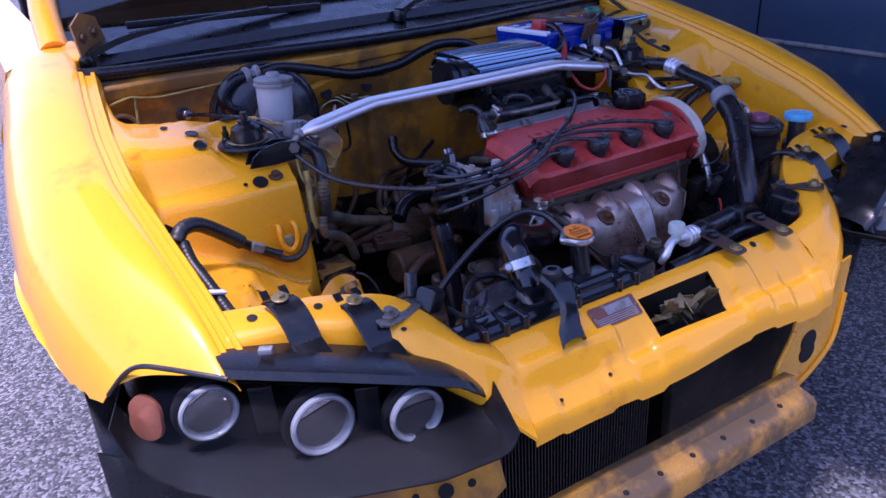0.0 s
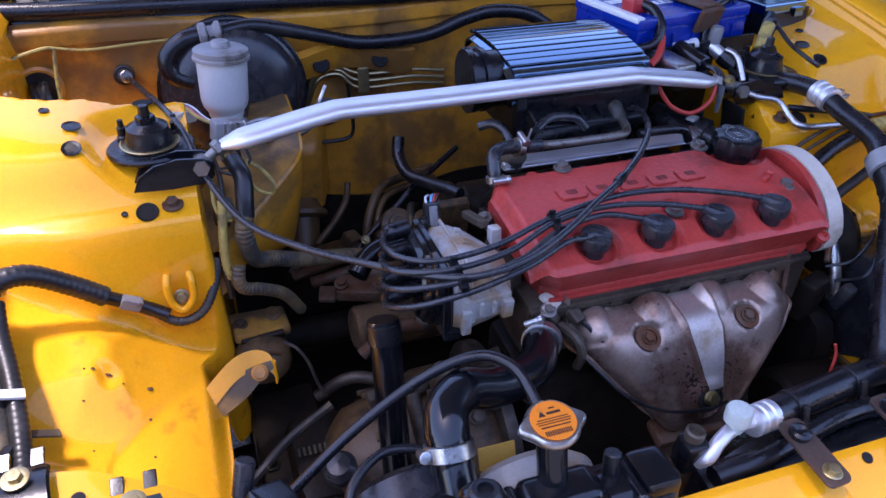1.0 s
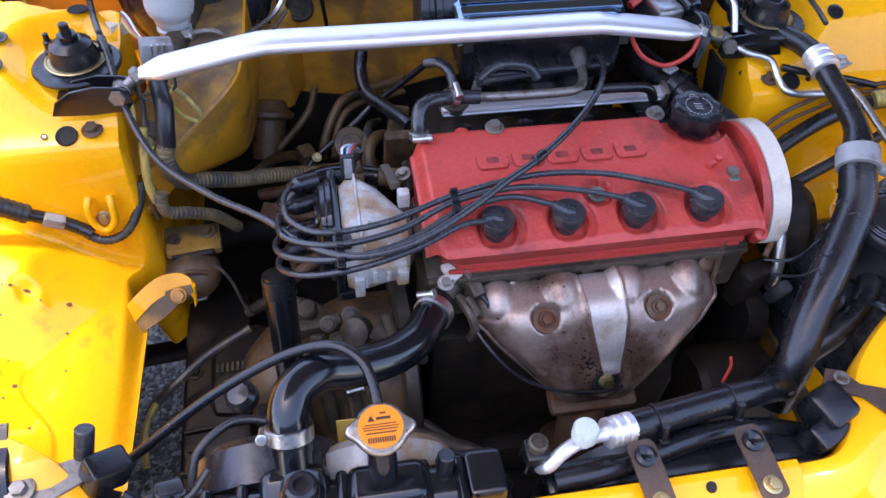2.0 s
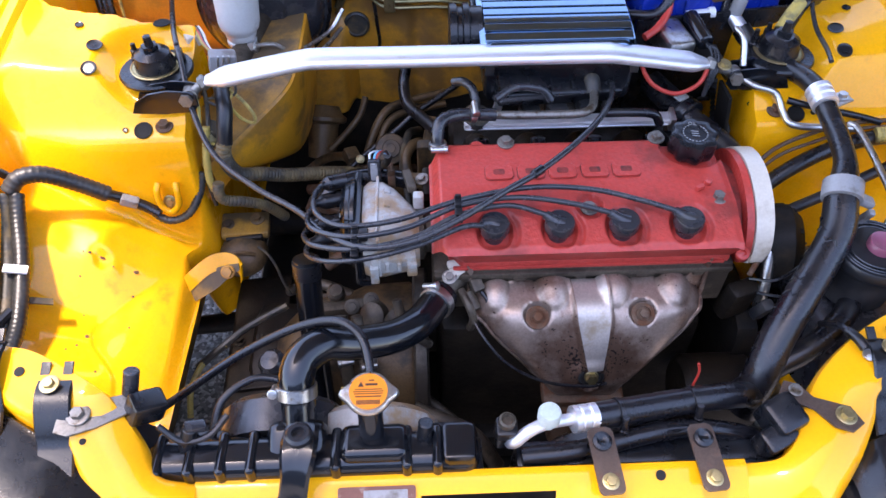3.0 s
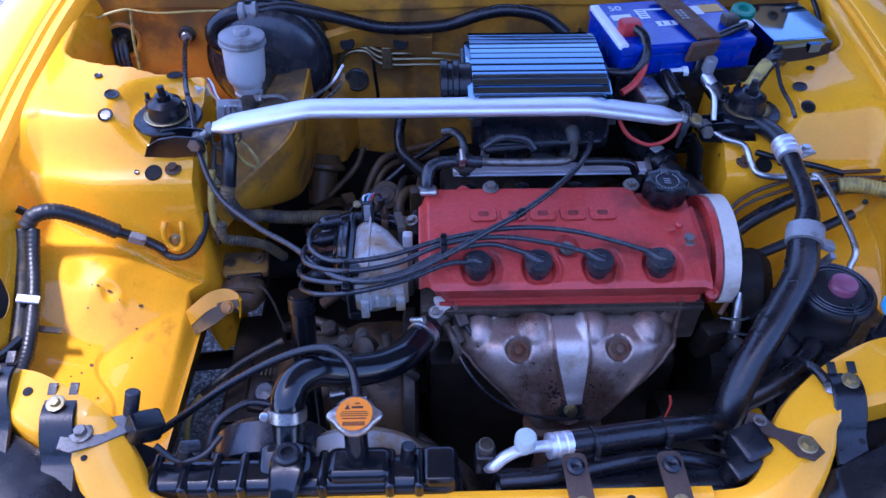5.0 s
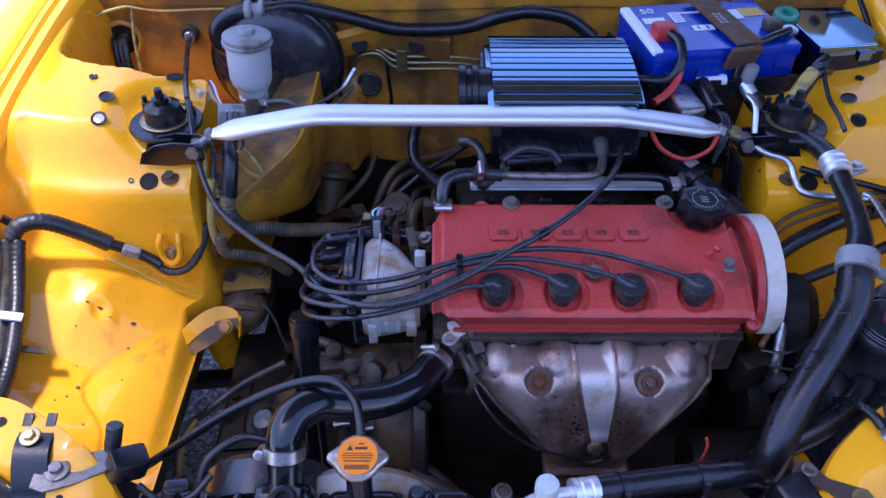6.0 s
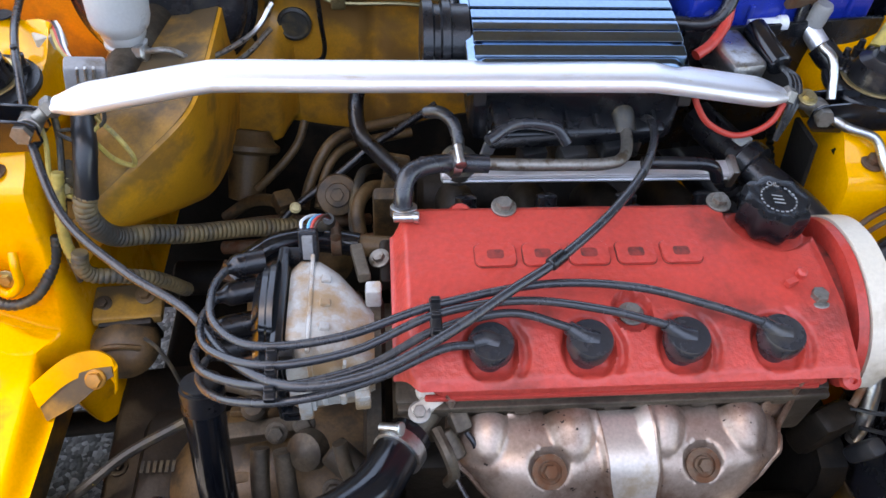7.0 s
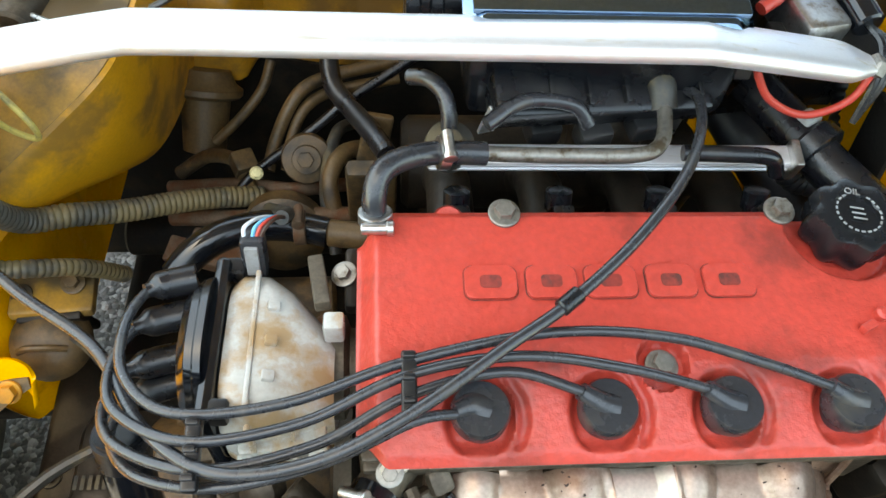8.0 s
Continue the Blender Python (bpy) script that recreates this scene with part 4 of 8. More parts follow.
for side in (-1, 1):
    lamp = thing("headlamp", (side * 0.6, 0.03, 0.55), "dark-tinted headlamp with pale ring lights and an amber corner", "headlamp", "headlamps")
    ln = part("lens", lamp_skin(side, 0.0, 0.002), "lens", lamp, "smoked clear plastic lens")
    ln.visible_shadow = False
    part("reflector_bowl", lamp_skin(side, 0.112, 0.002), "lamp_black", lamp)
    # rim that closes the lens to the bowl
    rows = []
    for i in range(49):
        x = 0.401 + 0.4125 * i / 48
        rows.append([lamp_point(side, x, lerp_table(LAMP_TOP, x), b) for b in (-0.002, 0.0, 0.05, 0.114)])
    part("upper_rim", sheet(rows, 0.002), "lamp_black", lamp)
    rows = [[lamp_point(side, 0.401 + 0.4125 * i / 48, lerp_table(LAMP_BOT, 0.401 + 0.4125 * i / 48), b) for b in (-0.002, 0.0, 0.05, 0.114)] for i in range(49)]
    part("lower_rim", sheet(rows, 0.002), "lamp_black", lamp)
    # housing roof that runs back under the support
    rows = []
    for i in range(33):
        x = 0.405 + 0.285 * i / 32
        t = lerp_table(LAMP_TOP, x)
        y = lerp_table(LAMP_Y, x)
        rows.append([(side * x, y + 0.022, t + 0.001), (side * x, y + 0.030, t + 0.010), (side * x, y + 0.060, t + 0.014), (side * x, y + 0.11 + 0.02 * (x - 0.4), t + 0.010), (side * x, y + 0.125, t - 0.01)])
    part("housing", sheet(rows, 0.003), "black", lamp)
    part("gasket", tube([(side * x, lerp_table(LAMP_Y, x) + 0.012, lerp_table(LAMP_TOP, x) + 0.006) for x in (0.690, 0.715, 0.745, 0.772, 0.79)] + [(side * 0.812, 0.150, 0.655)], 0.0034, 8), "rubber", lamp)
    facing = Vector((0, -1, 0.03)).normalized()
    for x, z, r in ((0.722, 0.640, 0.037), (0.606, 0.620, 0.041), (0.503, 0.622, 0.036)):
        c = lamp_point(side, x, z, 0.034)
        ring = part("ring_light", lathe([(r, 0.0), (r * 1.02, 0.005), (r * 1.00, 0.009), (r * 0.93, 0.010), (r * 0.85, 0.007), (r * 0.83, 0.0)], c, facing, 48), "ring_plastic", lamp, "frosted white ring")
        part("bowl", lathe([(r * 0.82, 0.002), (r * 0.76, -0.010), (r * 0.62, -0.022), (r * 0.42, -0.030), (0, -0.033)], c, facing, 14), "reflector", ring, "bright faceted metal reflector bowl", smooth=4)
        part("projector", lathe([(r * 0.40, -0.030), (r * 0.40, -0.016), (r * 0.37, -0.011), (r * 0.25, -0.006), (0, -0.003)], c, facing, 32), "gloss_black", ring, "dark glossy projector lens")
        part("bowl_rim", lathe([(r * 0.44, -0.022), (r * 0.46, -0.018), (r * 0.44, -0.014), (r * 0.41, -0.014)], c, facing, 36), "chrome", ring)
        part("outer_trim", lathe([(r * 1.18, -0.012), (r * 1.16, -0.002), (r * 1.05, 0.001), (r * 1.03, -0.004)], c, facing, 48), "lamp_black", ring)
    for x, z in ((0.665, 0.630), (0.552, 0.620)):
        c = lamp_point(side, x, z, 0.050)
        part("divider", box(c, (0.030, 0.004, 0.080), (8, 0, side * 25), bev=0.0015), "gloss_black", lamp)
    ac = lamp_point(side, 0.783, 0.628, 0.026)
    part("amber_reflector", lathe([(0.028, 0.0), (0.027, 0.005), (0.0, 0.009)], ac, (side * 0.75, -0.65, 0.15), 30, lambda a, h: 0.85 + 0.3 * abs(math.sin(a))), "amber", lamp, "faded amber reflector")
    part("adjuster_block", box((side * 0.635, 0.035, 0.712), (0.018, 0.012, 0.008), (0, 0, side * 30), bev=0.002), "greyplastic", lamp)

# ---- black straps, tabs and bolts on the support corners ----
for side, pts in ((-1, ((0.589, 0.095, 0.730), (0.503, 0.056, 0.714))), (1, ((0.474, 0.078, 0.700), (0.585, 0.105, 0.708)))):
    for x, y, z in pts:
        st = thing("support_strap", (side * x, y, z), "black steel strap bolted over the yellow support corner", "bracket", "support straps")
        rows = []
        for i in range(21):
            f = i / 20
            a = Vector((side * x, y + 0.020, z + 0.004)).lerp(Vector((side * (x - 0.012), y - 0.085, z - 0.040)), f)
            a.z += 0.018 * math.sin(math.pi * min(1, f * 1.4)) * (1 if f < 0.7 else 0.3)
            rows.append([(a.x + dx, a.y, a.z + dz) for dx, dz in ((-0.021, -0.003), (-0.019, 0.0), (0.019, 0.0), (0.021, -0.003))])
        part("strap", sheet(rows, 0.002), "black", st)
        for dx in (-0.013, 0.013):
            part("prong", box((side * x + dx, y + 0.024, z + 0.010), (0.011, 0.016, 0.003), (24, 0, 0), bev=0.001), "black", st)
        hexbolt(st, (side * x, y, z + 0.013), (0, -0.15, 1), 0.0062, "gold_zinc", 1.8)

tab = thing("horn_tab", (-0.469, 0.029, 0.70), "grey steel tab with a bolt and a dark connector", "bracket")
part("tab_plate", plate([(-0.030, -0.014), (-0.016, -0.022), (0.014, -0.018), (0.055, -0.006), (0.055, 0.018), (0.010, 0.016), (-0.024, 0.014)], 0.003, Matrix.Translation((-0.466, 0.027, 0.704)) @ pose(0, 0, 0, 6, 4, 14).to_3x3().to_4x4(), 0.001), "dull_steel", tab)
hexbolt(tab, (-0.469, 0.027, 0.708), (0, -0.1, 1), 0.0075, "dull_steel", 1.8)
part("connector", box((-0.400, 0.040, 0.700), (0.040, 0.030, 0.034), (10, 25, 35), bev=0.006), "black", tab)
part("plug", rod((-0.420, 0.055, 0.705), (-0.412, 0.066, 0.735), 0.009), "rubber_grey", tab)
part("pigtail", tube([(-0.385, 0.02, 0.69), (-0.36, 0.01, 0.672), (-0.33, 0.015, 0.675), (-0.31, 0.035, 0.685)], 0.004, 8), "rubber", tab)

rtab = thing("hood_latch_tab", (0.401, 0.008, 0.68), "dark bronze tab bolted to the support corner", "bracket")
part("tab_plate", plate([(-0.064, 0.034), (-0.052, 0.052), (-0.036, 0.046), (-0.026, 0.026), (0.012, 0.012), (0.020, -0.010), (0.004, -0.020), (-0.014, -0.012), (-0.030, 0.012), (-0.048, 0.022)], 0.003, Matrix.Translation((0.401, 0.008, 0.676)) @ pose(0, 0, 0, 4, -4, 0).to_3x3().to_4x4(), 0.001), "bronze", rtab)
hexbolt(rtab, (0.403, 0.008, 0.6795), (0, -0.1, 1), 0.0075, "gold_zinc", 1.6)
hexbolt(rtab, (0.355, 0.042, 0.684), (0, -0.1, 1), 0.0055, "dull_steel", 1.5)
part("rubber_block", box((0.340, 0.024, 0.655), (0.042, 0.045, 0.046), (14, -8, 24), bev=0.008), "black", rtab)
part("block_step", box((0.332, 0.004, 0.640), (0.046, 0.030, 0.040), (14, -8, 24), bev=0.006), "black", rtab)
gr = thing("grounding_lead", (0.44, 0.08, 0.70), "short black lead screwed to the support corner", "wire")
part("lead", tube([(0.432, 0.150, 0.670), (0.433, 0.124, 0.700), (0.438, 0.100, 0.710), (0.446, 0.080, 0.707)], 0.0040, 8), "rubber", gr)
part("sleeve", tube([(0.436, 0.108, 0.708), (0.441, 0.094, 0.711), (0.446, 0.081, 0.708)], 0.0062, 10), "black", gr)
part("eyelet", lathe([(0.008, 0), (0.008, 0.002), (0.004, 0.003), (0, 0.0035)], (0.449, 0.074, 0.7035), (0, -0.2, 1), 16), "steel", gr)

# two brown brackets between radiator and beam
for x in (0.119, 0.236):
    bk = thing("radiator_bracket", (x, -0.03, 0.65), "brown steel bracket with a rubber bush holding the condenser", "bracket", "condenser brackets")
    part("strap", plate(round_rect(0.030, 0.078, 0.007), 0.003, Matrix.Translation((x + 0.002, -0.025, 0.656)) @ pose(0, 0, 0, 10, 0, 4).to_3x3().to_4x4(), 0.001), "bronze", bk)
    part("bush", lathe([(0.011, 0), (0.011, 0.006), (0.007, 0.008), (0.004, 0.006), (0, 0.006)], (x, -0.005, 0.662), (0, -0.17, 1), 20), "black", bk)
    hexbolt(bk, (x + 0.003, -0.050, 0.655), (0, -0.17, 1), 0.0065, "gold_zinc", 1.5)

# ---- engine ----
engine = thing("engine", (0.14, 0.33, 0.25), "transverse four-cylinder engine with grimy cast block and head", "engine")
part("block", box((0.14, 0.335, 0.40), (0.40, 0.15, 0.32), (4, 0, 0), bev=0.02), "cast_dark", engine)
part("cylinder_head", box((0.14, 0.325, 0.648), (0.415, 0.150, 0.085), (4, 0, 0), bev=0.006), "cast", engine)
part("head_flange", box((0.14, 0.322, 0.682), (0.410, 0.160, 0.010), (4, 0, 0), bev=0.003), "cast", engine)
PLUGS = [0.011 + 0.084 * k for k in range(4)]
for k, x in enumerate((-0.02, 0.052, 0.136, 0.220, 0.30)):
    part("head_boss", box((x, 0.250, 0.672), (0.018, 0.014, 0.016), (6, 0, 0), bev=0.004), "cast", engine)
part("oil_pan", box((0.14, 0.33, 0.215), (0.36, 0.18, 0.08), bev=0.02), "grime", engine)

COVER_Z = [(0.222, 0.741), (0.228, 0.748), (0.270, 0.7655), (0.282, 0.7700), (0.320, 0.7755), (0.396, 0.7830), (0.404, 0.7780)]


def cover_z(x, y):
    z = lerp_table(COVER_Z, y)
    # rounded ends
    z -= 0.020 * ss(-0.052, -0.068, x) + 0.004 * ss(0.325, 0.337, x)
    # wells round the plug boots, open towards the front
    for p in PLUGS:
        d = math.hypot(x - p - 0.003, (y - 0.252) * (1.0 if y > 0.252 else 0.75))
        z -= 0.010 * ss(0.0250, 0.0185, d) * ss(0.222, 0.240, y)
        # narrow groove beside each well
        z -= 0.005 * ss(0.006, 0.001, abs(x - p - 0.033 - 0.10 * (0.25 - y) + 18.0 * (y - 0.252) ** 2)) * ss(0.226, 0.236, y) * ss(0.280, 0.266, y)
    # recess for the bolt between the wells
    z -= 0.010 * ss(0.0185, 0.0165, math.hypot(x - 0.141, y - 0.281))
    # cut-away under the oil filler
    z -= 0.012 * ss(0.046, 0.039, math.hypot(x - 0.300, y - 0.386))
    return z


nx, ny = 230, 96
rows = []
for i in range(nx + 1):
    x = -0.068 + 0.405 * i / nx
    inset = 0.018 * ss(-0.045, -0.068, x)
    row = [(x, 0.400 - inset, 0.700), (x, 0.406 - inset, 0.735)]
    for j in range(ny, -1, -1):
        y = 0.222 + inset * 1.4 + (0.182 - inset * 2.4) * j / ny
        row.append((x, y, cover_z(x, 0.222 + 0.182 * j / ny)))
    xb = -0.045 + (x + 0.068) * (0.382 / 0.405)
    row += [(0.6 * x + 0.4 * xb, 0.2290 + inset * 1.3, 0.731), (xb, 0.245 + inset, 0.706), (xb, 0.2505 + inset, 0.698), (xb, 0.2485 + inset, 0.694), (xb, 0.251 + inset, 0.686)]
    rows.append(row)
bm = sheet(rows)
bm.verts.ensure_lookup_table()
w = len(rows[0])
bm.faces.new([bm.verts[i] for i in range(w)])
bm.faces.new([bm.verts[nx * w + i] for i in range(w)][::-1])
cover = part("valve_cover", bm, "red", engine, "red crackle-painted valve cover", smooth=50)
part("cover_lip", box((0.146, 0.250, 0.688), (0.372, 0.006, 0.006), bev=0.002), "red", cover)
# raised blocks cast into the top in place of the maker's word, with grime round their feet
for k, (x, w) in enumerate(((0.0265, 0.037), (0.0700, 0.036), (0.113, 0.037), (0.157, 0.036), (0.200, 0.037))):
    m = Matrix.Translation((x, 0.341, cover_z(x, 0.341) - 0.0004)) @ pose(0, 0, 0, 5.6, 0, 0).to_3x3().to_4x4()
    blk = part("raised_block", plate(round_rect(w, 0.026, 0.006), 0.0030, m, 0.0012), "red", cover)
    part("grime_line", plate(round_rect(w + 0.0022, 0.0282, 0.007), 0.0008, m, 0.0003), "red_grime_shade", blk)
    # flat darker plate laid on the block's top
    part("block_dark_plate", plate(round_rect(w * 0.42, 0.010, 0.003), 0.0003, m @ Matrix.Translation((0, 0, 0.0030))), "red_grime_shade", blk)
# small lug, nipple and hose post
part("lug", lathe([(0.012, 0), (0.012, 0.010), (0.010, 0.013), (0.004, 0.013), (0.003, 0.009), (0, 0.009)], (0.000, 0.404, 0.765), (0, -0.45, 1), 20), "red", cover)
part("stay", box((0.292, 0.302, 0.776), (0.012, 0.006, 0.006), (0, 0, 25), bev=0.001), "red", cover)
part("post", lathe([(0.005, 0), (0.005, 0.008), (0.003, 0.010), (0, 0.010)], (0.305, 0.312, 0.772), (0, -0.1, 1), 12), "red", cover)
for x, y, z, r in ((0.041, 0.398, 0.784, 0.0078), (0.254, 0.400, 0.784, 0.0078), (0.314, 0.289, 0.768, 0.0078), (0.141, 0.281, 0.7625, 0.0075)):
    hexbolt(cover, (x, y, z), (0, -0.12, 1), r, "dull_steel", 1.55, "cover_bolt", "dull steel nut on a rubber washer")
# upper timing cover: red end with a round back, then the cream outer shell
END = [(0.262, 0.672), (0.246, 0.690), (0.250, 0.722), (0.268, 0.751), (0.300, 0.773), (0.340, 0.783), (0.380, 0.776), (0.410, 0.752), (0.426, 0.715), (0.430, 0.672)]


def end_piece(x0, x1, grow, bev):
    c = Vector((0, 0.333, 0.69))
    o = [(c.y + (y - c.y) * grow, c.z + (z - c.z) * grow) for y, z in END]
    o = [(p.y, p.z) for p in spline([(0, a, b) for a, b in o], 4)]
    m = Matrix(((0, 0, 1, x0), (1, 0, 0, 0), (0, 1, 0, 0), (0, 0, 0, 1)))
    return plate(o, x1 - x0, m, bev)


part("end_rim", end_piece(0.352, 0.362, 1.0, 0.003), "red", cover)
# darker red stands for the shade inside this groove
part("end_web", end_piece(0.330, 0.354, 0.80, 0.0), "red_grime_shade", cover)
part("timing_cover", end_piece(0.364, 0.388, 1.02, 0.007), "cream", engine, "cream plastic timing belt cover")
part("cover_screw", lathe([(0.009, 0), (0.009, 0.006), (0.004, 0.008), (0.003, 0.005), (0, 0.005)], (0.345, 0.238, 0.712), (0, -0.6, 1), 16), "red", cover)

# oil filler cap with eight grips
capz = lambda a, h: 1.0 + 0.07 * math.cos(8 * a)
oc = thing("oil_filler_cap", (0.300, 0.382, 0.770), "black ribbed plastic oil filler cap on the valve cover", "cap")
oax = Vector((0, -0.10, 1))
part("cap", lathe([(0.026, 0.0), (0.030, 0.004), (0.0315, 0.012), (0.0315, 0.028), (0.030, 0.033), (0.026, 0.0345), (0.018, 0.0335), (0.017, 0.0322), (0, 0.032)], (0.300, 0.384, 0.772), oax, 96, capz), "black", oc)
letters("OIL", 0.0075, Matrix.Translation((0.300, 0.399, 0.8085)) @ pose(0, 0, 0, 5.7, 0, -12).to_3x3().to_4x4(), "greyplastic", oc)
for k in range(22):
    if k in (4, 5, 6):
        continue
    a = 2 * math.pi * k / 22
    part("printed_mark", box(Vector((0.300, 0.3807, 0.8058)) + Vector((0.0165 * math.cos(a), 0.0165 * math.sin(a), 0.0016 * math.sin(a) + 0.0006)), (0.0014, 0.0028, 0.0006), (0, 0, math.degrees(a))), "greyplastic", oc)
for dy in (-0.0045, 0.0, 0.0045):
    part("printed_bar", box((0.300, 0.3807 + dy, 0.8056 + 0.1 * dy), (0.010, 0.0012, 0.0006), (5.7, 0, -12)), "greyplastic", oc)

# plug boots and leads
leads = [
    [(0.000, 0.246, 0.772), (-0.030, 0.240, 0.775), (-0.085, 0.218, 0.768), (-0.150, 0.208, 0.757), (-0.215, 0.224, 0.738), (-0.252, 0.258, 0.718), (-0.246, 0.292, 0.706), (-0.212, 0.306, 0.702)],
    [(0.082, 0.256, 0.777), (0.030, 0.268, 0.785), (-0.033, 0.254, 0.783), (-0.090, 0.228, 0.772), (-0.160, 0.216, 0.766), (-0.228, 0.238, 0.752), (-0.254, 0.270, 0.738), (-0.246, 0.305, 0.724), (-0.212, 0.318, 0.718)],
    [(0.166, 0.256, 0.777), (0.110, 0.268, 0.786), (0.040, 0.276, 0.791), (-0.033, 0.266, 0.788), (-0.100, 0.240, 0.777), (-0.170, 0.232, 0.772), (-0.232, 0.258, 0.762), (-0.248, 0.295, 0.752), (-0.236, 0.330, 0.742), (-0.210, 0.342, 0.736)],
    [(0.250, 0.256, 0.777), (0.205, 0.270, 0.785), (0.140, 0.288, 0.791), (0.060, 0.291, 0.794), (-0.033, 0.275, 0.789), (-0.110, 0.252, 0.780), (-0.180, 0.250, 0.774), (-0.228, 0.280, 0.768), (-0.238, 0.322, 0.762), (-0.226, 0.352, 0.756), (-0.206, 0.362, 0.752)],
]
for k, (x, pts) in enumerate(zip(PLUGS, leads)):
    pts = [(p[0] if p[0] > -0.18 else -0.18 + 0.76 * (p[0] + 0.18), p[1], p[2]) for p in pts]
    pl = thing("spark_plug_lead", (x, 0.25, 0.74), "black ignition lead with a rubber boot in the valve cover", "ignition lead", "plug leads")
    boot = part("boot", lathe([(0.013, 0.0), (0.014, 0.022), (0.0185, 0.024), (0.0195, 0.028), (0.0195, 0.037), (0.018, 0.040), (0.0, 0.0405)], (x + 0.002, 0.2530, 0.7345), (0, -0.12, 1), 32), "rubber_grey", pl)
    d = (Vector(pts[0]) - Vector((x + 0.002, 0.25, 0.768)))
    part("elbow", add_sweep(bmesh.new(), spline([(x + 0.004, 0.25, 0.766), (x - 0.004, 0.2515, 0.7705), Vector(pts[0]) + Vector((-0.004, 0.001, 0.0005))], 5), lambda f: 0.0115 - 0.0055 * f, 14), "rubber_grey", boot)
    part("cable", tube(pts, 0.0037, 10, 8), "rubber_grey", pl)
    e = Vector(pts[-1])
    f = Vector(pts[-2])
    part("cap_boot", add_sweep(bmesh.new(), spline([f.lerp(e, -0.15), f.lerp(e, 0.6), e + Vector((0.016, 0.002, 0.001))], 6), lambda s: 0.0055 + 0.0055 * ss(0.1, 0.4, s), 14), "rubber", pl)
for c, spread in (((-0.033, 0.262, 0.786), 0.040), ((-0.165, 0.226, 0.768), 0.046)):
    hold = thing("lead_holder", c, "black plastic clip that spaces the ignition leads", "clip", "lead clips")
    part("comb", box(c, (0.010, spread, 0.008), (12, 0, 0), bev=0.002), "black", hold)
    for q in (-0.35, 0.0, 0.35):
        part("tooth", box((c[0], c[1] + q * spread, c[2] + 0.006 + 0.2 * q * spread), (0.008, 0.004, 0.008), (12, 0, 0), bev=0.001), "black", hold)

# distributor
dist = thing("distributor", (-0.13, 0.32, 0.64), "milky plastic distributor with a black cap beside the head", "distributor")
bm = bmesh.new()
sec = [(-0.160, 0.256, 0.374, 0.656, 0.748), (-0.152, 0.252, 0.380, 0.654, 0.752), (-0.134, 0.253, 0.378, 0.654, 0.753), (-0.116, 0.256, 0.366, 0.656, 0.748), (-0.092, 0.262, 0.342, 0.658, 0.736), (-0.084, 0.266, 0.334, 0.660, 0.732)]
rows = []
for x, y0, y1, z0, z1 in sec:
    cy, cz = (y0 + y1) / 2, (z0 + z1) / 2
    rows.append([(x, cy + a, cz + b) for a, b in round_rect(y1 - y0, z1 - z0, 0.030, 6)])
part("body", sheet([r + [r[0]] for r in rows], 0.0), "milky", dist, "yellowed milky plastic cover")
part("body_skirt", box((-0.120, 0.262, 0.698), (0.062, 0.026, 0.034), (8, 0, 4), bev=0.004), "milky", dist)
for x, z, w, h in ((-0.146, 0.682, 0.012, 0.036), (-0.095, 0.692, 0.014, 0.026), (-0.128, 0.698, 0.006, 0.018), (-0.112, 0.698, 0.006, 0.018)):
    part("skirt_foot", box((x, 0.249, z), (w, 0.009, h), (8, 0, 4), bev=0.002), "milky", dist)
part("middle_rib", box((-0.140, 0.314, 0.752), (0.004, 0.112, 0.006), bev=0.0015), "milky", dist)
part("front_rib", box((-0.138, 0.249, 0.715), (0.004, 0.006, 0.070), bev=0.0015), "milky", dist)
part("side_rib", box((-0.112, 0.256, 0.712), (0.003, 0.006, 0.056), (0, 6, 0), bev=0.001), "milky", dist)
for dy in (0.285, 0.312, 0.340):
    part("moulded_tab", box((-0.127, dy, 0.752), (0.009, 0.008, 0.006), (0, 20, 0), bev=0.0015), "milky", dist)
part("clip_arm", box((-0.096, 0.360, 0.752), (0.012, 0.050, 0.010), (-10, 0, 10), bev=0.002), "cast", dist)
part("cap_plate", box((-0.167, 0.318, 0.704), (0.012, 0.132, 0.100), bev=0.005), "gloss_black", dist)
part("cap", lathe([(0.062, 0.0), (0.061, 0.005), (0.057, 0.007), (0.056, 0.012), (0.052, 0.014), (0.048, 0.019), (0.020, 0.021), (0, 0.021)], (-0.172, 0.322, 0.708), (-1, 0, 0.03), 48, lambda a, h: 1.0 + 0.03 * math.cos(6 * a)), "gloss_black", dist, "black distributor cap")
for y, z in ((0.306, 0.702), (0.318, 0.718), (0.342, 0.736), (0.362, 0.752), (0.330, 0.695)):
    part("terminal_tower", rod((-0.184, y, z), (-0.206, y, z), 0.0085, 16), "gloss_black", dist)
for y, z in ((0.262, 0.746), (0.378, 0.742), (0.258, 0.664)):
    part("clip_lug", box((-0.160, y, z), (0.018, 0.016, 0.014), bev=0.003), "black", dist)
part("shaft_housing", lathe([(0.040, 0), (0.040, 0.010), (0.030, 0.014), (0.030, 0.030)], (-0.088, 0.322, 0.690), (1, 0, 0), 28), "cast", dist)
part("mount_ear", box((-0.072, 0.372, 0.735), (0.012, 0.050, 0.018), (10, 0, 0), bev=0.004), "cast_dark", dist)
part("square_stud", box((-0.084, 0.324, 0.748), (0.015, 0.015, 0.022), bev=0.003), "milky", dist)
hexbolt(dist, (-0.078, 0.372, 0.744), (-0.3, -0.2, 1), 0.006, "dull_steel")
